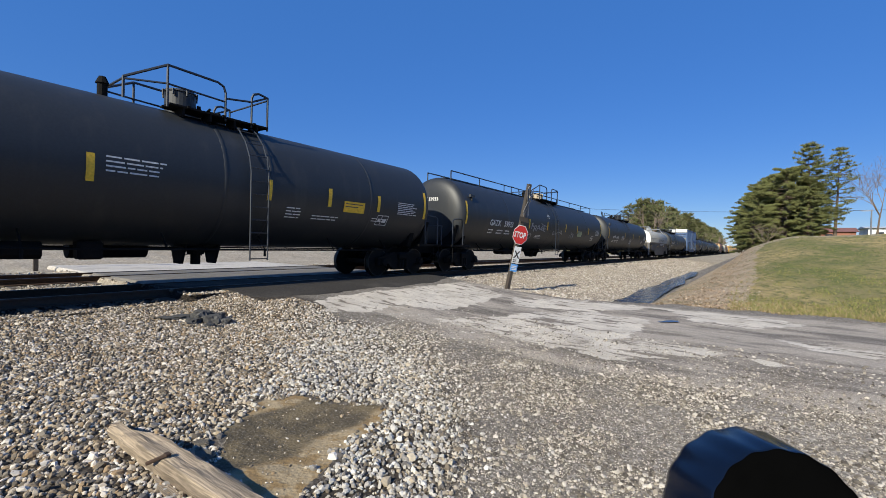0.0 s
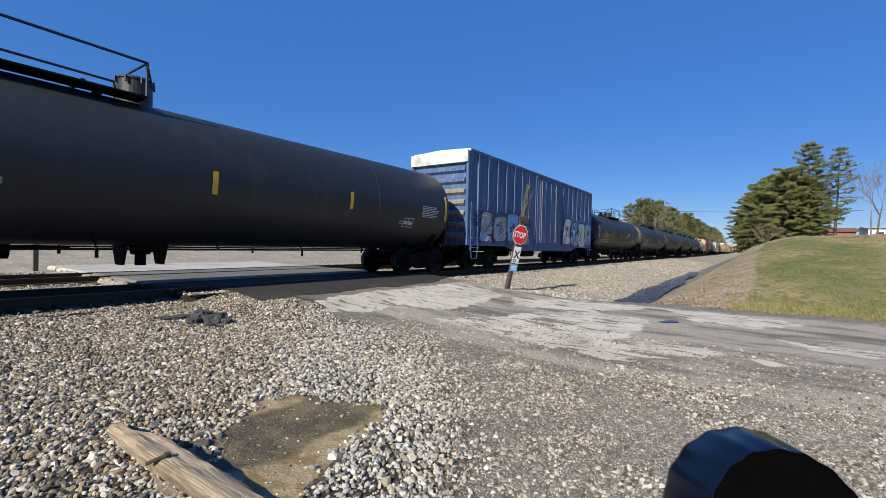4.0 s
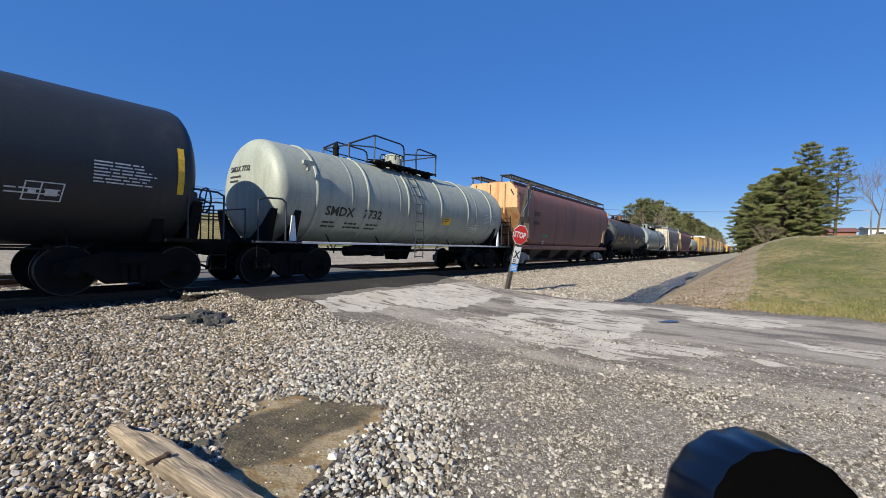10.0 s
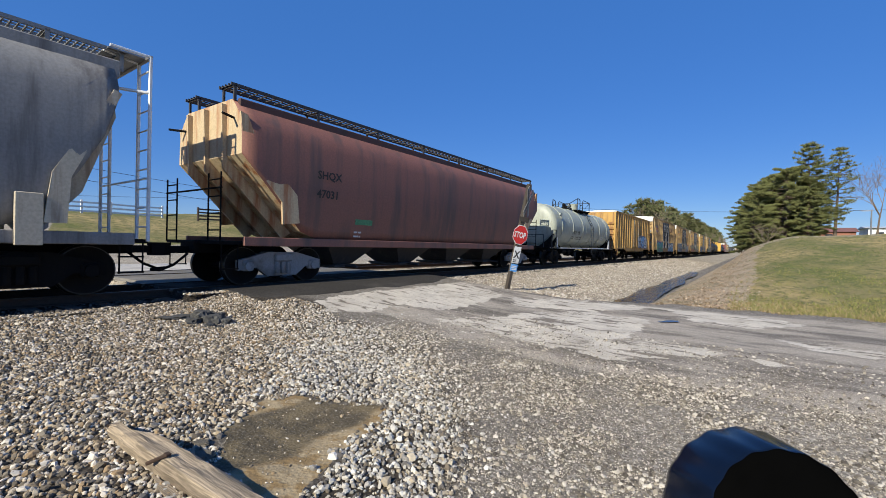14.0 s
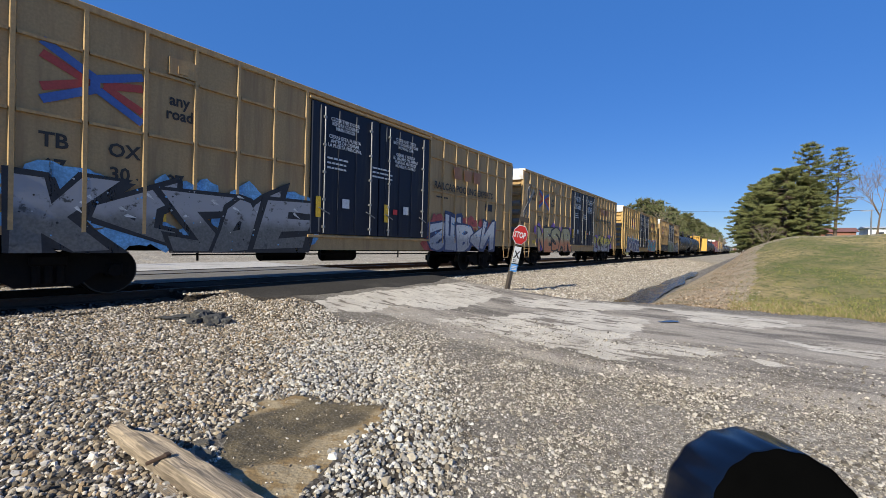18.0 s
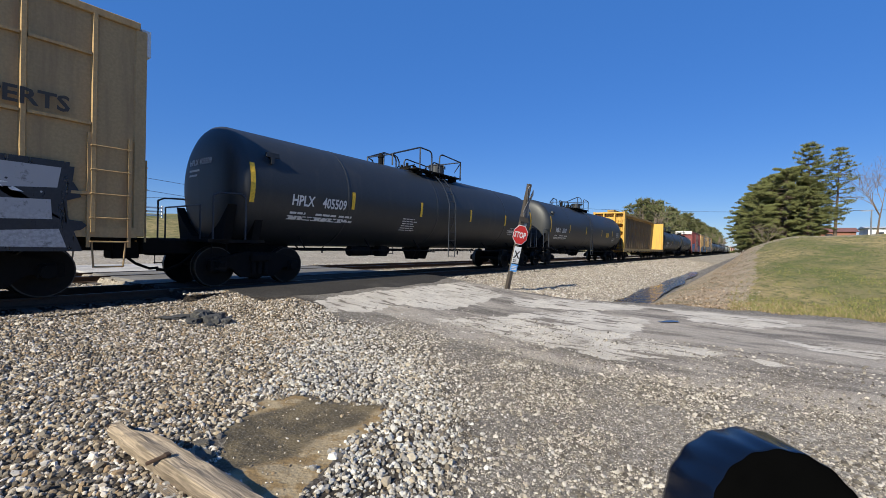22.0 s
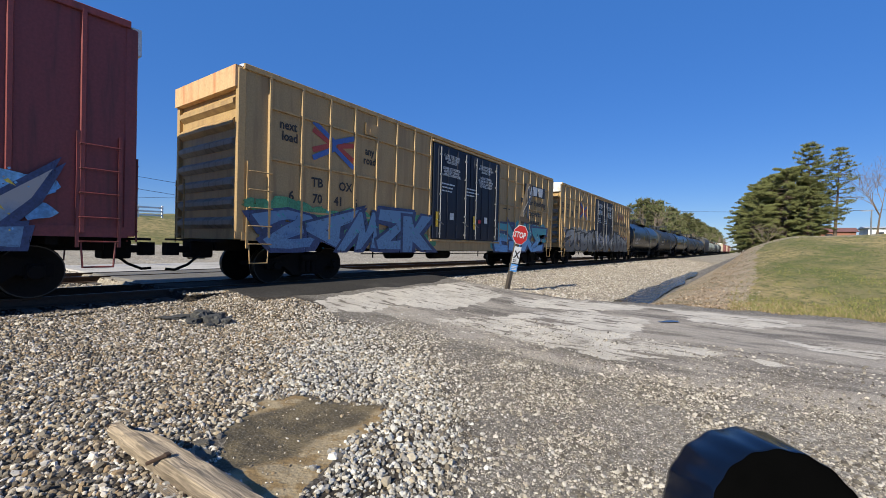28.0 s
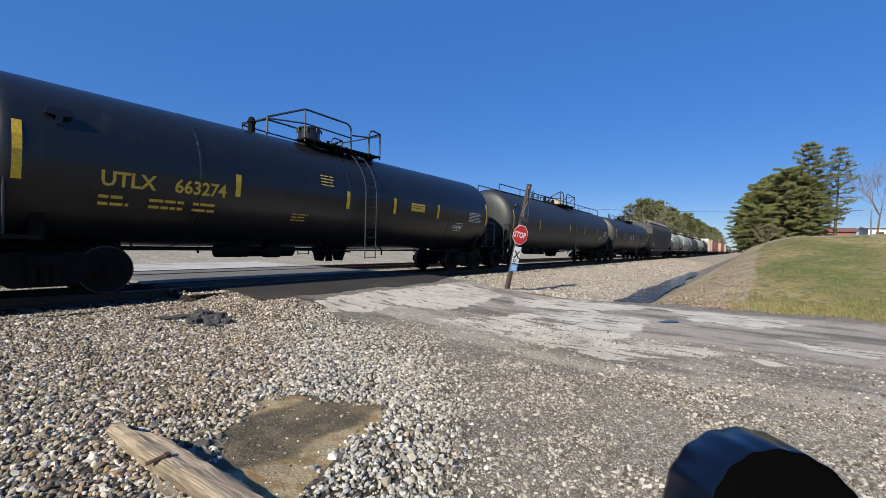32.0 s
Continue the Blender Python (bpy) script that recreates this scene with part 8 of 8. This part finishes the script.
tank(234.0, 247.2, "tank_rusty", "rust-streaked black tank car with yellow lettering", mark="UTLX 669460", at=(234.9, 237.0), gold=True, mark_z=1.92, placard=(242.64, 1.74, 0.75, 0.34, "yellow"), strips_at=(237.25, 239.33, 241.64, 244.23),
     rails=("B", 238.16, 239.78, 240.45, 241.45, 242.25), ladder_at=239.95, shields=((238.37, 2.30, 0.65, 0.6), (239.28, 2.40, 0.6, 0.8)), prints=((238.0, 1.95, 0.8, 4),))
tank(249.8, 262.25, "tank_grey", "pale grey tank car with a wordmark high on its side", r=1.42, rails=("A", 253.5, 256.27, 256.63, 255.31, 257.17), ladder_at=256.1)
_c = TRAIN[-1][0]
for _k, _w in enumerate((0.40, 0.36, 0.12, 0.34, 0.12, 0.34)):
    patch("wordmark_block", 3.3 + (0, 0.56, 1.06, 1.30, 1.80, 2.04)[_k], 2.92, _w * 1.18, 0.44 if _k in (0, 1, 4) else 0.32, M["hop_dark"], _c, lambda y, z: round_side(y, z, TANK_Z, 1.432))
TRAIN.append(hopper(264.0, 276.4, "hop_grey", "cream", "grey weathered covered hopper with cream end braces", mark="GBRX\n65031", seed=5, cage=True))
graffiti(TRAIN[-1][0], -1.9, 1.45, 4.6, 0.95, ("purple", "cream", "cream", "black", "white"), 66, 5, x=1.56)
TRAIN.append(hopper(277.8, 295.1, "brown_car", "rusty_cream", "brown weathered covered hopper with a rusty cream end", mark="SHQX\n47031", seed=7, rail_key="grate_dark"))
tank(298.2, 310.3, "tank_white", "white pressure tank car with pale railings", mark="TILX 191", at=(301.2, 302.6), mark_size=0.3, r=1.42)
TRAIN.append(boxcar(312.0, 327.8, "tan_rust", "tan_rust", "rust-stained yellow boxcar with graffiti", top=4.45, door=(6.2, 9.4), doors=1, rails=False, hood=False))
graffiti(TRAIN[-1][0], 1.0, 1.2, 4.6, 1.3, ("grey", "sky", "white", "navy", "white"), 81, 3, x=1.59)
YB = "tall tan boxcar with dark doors, "
pool(329.9, YB + "teal and green graffiti", ("TB OX", "66 08 19"), "a", [(3.05, 0.90, 4.5, 1.22, ("purple", "green", "teal", "navy", "lime"), "SPEK"), (12.25, 0.95, 4.6, 1.1, ("sky", "sky", "white", "navy", "white"), "SNOVE")])
pool(350.9, YB + "grey and blue graffiti", ("TB OX", "67 30 07"), "a", [(1.7, 0.92, 5.3, 1.22, ("sky", "smoke", "grey", "black", "white"), "~KAZRE"), (12.4, 0.95, 4.5, 1.1, ("red", "grey", "white", "navy", "sky"), "~SEBAN")])
pool(371.15, YB + "orange, white and purple graffiti", ("TB OX", "66 18 94"), "a", [(1.8, 0.92, 5.3, 1.28, ("purple", "orange", "cream", "black", "white"), "NESAR"), (12.3, 0.95, 4.6, 1.05, ("purple", "grey", "yellow", "black", "white"), "LOSEY")], caps=False)
pool(392.5, YB + "navy and white graffiti", ("TB  OX", "64  41  62"), "b", [(1.9, 0.92, 5.3, 1.15, ("teal", "navy", "navy", "white", "sky"), "~KXANZ"), (12.4, 0.95, 4.6, 1.2, ("white", "teal", "teal", "red", "white"), "~SZEKA")], body="tan_bright", length=18.4)
pool(412.9, YB + "black and green graffiti", ("TB  OX", "64 22 01"), "a", [(1.0, 0.98, 5.6, 0.78, ("black", "black", "smoke", "black", "grey"), 5), (6.9, 0.95, 5.4, 1.3, ("black", "moss", "moss", "grey", "grey"), "~BSRO"), (13.1, 0.95, 4.9, 1.15, ("black", "grey", "grey", "black", "white"), "~MWAKE")], length=19.25, slogan=(13.4, 4.85))
tank(434.45, 450.2, "tank_black", BLK + "dim white lettering", mark="HPLX 405509", at=(435.55, 437.35), strips_at=(437.6, 440.8, 444.1, 447.2), r=1.48, rails=("B", 440.15, 442.05, 442.55, 443.6, 444.05), ladder_at=442.3, prints=((439.9, 1.95, 0.8, 6), (435.5, 1.75, 2.2, 2)))
tank(452.9, 469.6, "tank_black", BLK + "white lettering", mark="MBLX 28338", at=(453.78, 455.55), placard=(464.9, 2.0, 0.8, 0.35, "yellow"), strips_at=(456.19, 459.66, 463.6, 466.8), rails=("B", 458.05, 460.15, 460.65, 461.8, 461.85), ladder_at=460.4, prints=((453.8, 1.72, 1.9, 2),))
TRAIN.append(centerbeam(471.3, 494.45))
tank(496.3, 513.4, "tank_black", BLK + "worn grey patches", mark="MBLX 26678", at=(497.4, 499.1), strips_at=(499.65, 502.7, 506.4, 509.9), rails=("B", 500.80, 503.00, 503.50, 504.6, 505.20), ladder_at=503.5, prints=((501.2, 2.05, 0.8, 5), (497.4, 1.72, 2.4, 2)))
tank(515.8, 529.2, "tank_black", BLK + "a scraped grey end", mark="TILX 252", at=(517.9, 519.4), mark_size=0.3)
TRAIN.append(boxcar(530.6, 549.0, "maroon", "maroon", "maroon boxcar with white door notices and blue-grey graffiti", top=5.1, door=(7.0, 12.2), doors=2, rails=False))
_c = TRAIN[-1][0]
for _u, _z, _t in ((8.2, 4.0, "CLOSE AND LOCK\nBOTH DOORS BEFORE\nMOVING CAR"), (7.2, 2.9, "CLOSE THIS DOOR FIRST"), (9.9, 2.55, "OPEN THIS DOOR FIRST")):
    lettering("lettering", _t, 0.22, M["white"], _c, flat_side(-9.35 + _u, _z, 1.62), 0.85)
lettered(_c, "~SEAK", 4.2, 0.95, 3.6, 1.15, ("sky", "steel", "grey", "navy", "yellow"), 90, x=1.562)
lettered(_c, "~RAKE", -8.6, 0.95, 4.6, 1.4, ("sky", "grey", "sky", "navy", "white"), 91, x=1.562)
lettered(_c, "~BWSE", 1.2, 0.95, 3.4, 1.0, ("grey", "pink", "grey", "navy", "white"), 92, x=1.562)
pool(551.2, YB + "blue and green graffiti", ("TB  OX", "6 70 41 6"), "a", [(0.6, 0.92, 6.4, 1.06, ("green", "steel", "steel", "navy", "teal"), "~SAWNK"), (11.9, 0.92, 5.6, 1.2, ("teal", "sky", "teal", "navy", "white"), "~EKXM")], caps=False, panel=True, cap="orange")
pool(571.5, YB + "grey-gold scribbled graffiti", ("TB  OX", "64 37 78"), "b", [(1.0, 0.95, 6.0, 1.3, ("dust", "smoke", "dust", "black", "yellow"), "~SGRB"), (7.0, 0.95, 5.0, 1.25, ("black", "smoke", "grey", "black", "white"), "~AWBA"), (12.0, 0.95, 5.4, 1.3, ("orange", "smoke", "dust", "black", "yellow"), "~AEBGKR")])
tank(592.4, 606.6, "tank_gloss", BLK + "white lettering", mark="SCMX 2563", at=(593.6, 595.5), scrawl=((595.6, 1.6, 2.2, "~~/~/~"), (598.6, 1.6, 1.3, "/V~//")), placard=(601.29, 1.92, 0.77, 0.34, "pale_notice"), strips_at=(597.7, 600.94, 603.64),
     rails=("A", 597.63, 599.97, 600.68, 598.65, 601.18), ladder_at=600.0, prints=((601.2, 1.8, 0.9, 4),))
tank(609.0, 623.4, "tank_black", BLK + "clean white lettering", mark="SCMX 2963", at=(610.0, 611.52), placard=(618.5, 1.75, 0.4, 0.25, "yellow"), strips_at=(611.7, 614.55, 618.06, 621.2), square=611.9, rails=("A", 613.20, 616.20, 616.90, 615.35, 617.40), ladder_at=616.6)
tank(625.5, 640.4, "tank_gloss", "glossy black tank car with large yellow lettering", mark="UTLX 663274", at=(626.6, 628.85), gold=True, placard=(635.18, 2.22, 0.74, 0.27, "yellow"), strips_at=(629.11, 632.36, 634.35, 636.74), rails=("A", 630.34, 632.95, 633.70, 632.1, 634.20), ladder_at=632.95,
     prints=((630.6, 1.8, 0.5, 3), (631.4, 2.9, 0.5, 4)))
tank(643.0, 660.6, "tank_black", BLK + "railed walkway along its top", full_rail=True)
tank(663.2, 678.0, "tank_black", BLK + "white stencils", mark="CITX 210", at=(668.6, 670.4), mark_size=0.5)
TRAIN.append(hopper(680.0, 696.5, "hop_dark", "hop_dark", "dark grey covered hopper car", seed=9))
S = 698.8
for _k, _lab in enumerate(("tank_white", "tank_white", "tank_rusty", "tank_white", "tank_rusty")):
    tank(S, S + 12.2, _lab, "short weathered tank car far down the train")
    S += 14.6
for _k in range(7):
    TRAIN.append(boxcar(S, S + 16.5, "maroon" if _k % 3 else "cream", "maroon" if _k % 3 else "cream", "rust-brown boxcar far down the train", top=4.7, door=(6.8, 9.9), doors=1, rails=False))
    S += 18.2
for _k in range(6):
    tank(S, S + 14.0, "tank_black" if _k % 2 else "tank_white", "tank car at the far end of the train")
    S += 16.6

SPEED = 19.5
# where the train stands along the track, second by second, beside its even speed
DRIFT = [(0, 0.0), (32, 0.0)]


def train_rows(mid):
    return [(t, pose(TRACK_A, mid - SPEED * t + d, 0)) for t, d in DRIFT]


def motions():
    for car, mid in TRAIN:
        walk(car, train_rows(mid))
    # all wheelsets turn alike: one action for each place on the truck
    step = 1.0 / FPS
    turn = math.degrees(SPEED / 0.457)
    lead = {}
    for w, k in WHEELSETS:
        if k not in lead:
            walk(w, [(n * step, pose(0, k, 0.457, turn * n * step, 0, 0)) for n in range(int(32 * FPS) + 1)])
            lead[k] = w
        else:
            src = lead[k].animation_data
            w.rotation_mode = "QUATERNION"
            keys = w.animation_data_create()
            keys.action = src.action
            keys.action_slot = src.action_slot


motions()
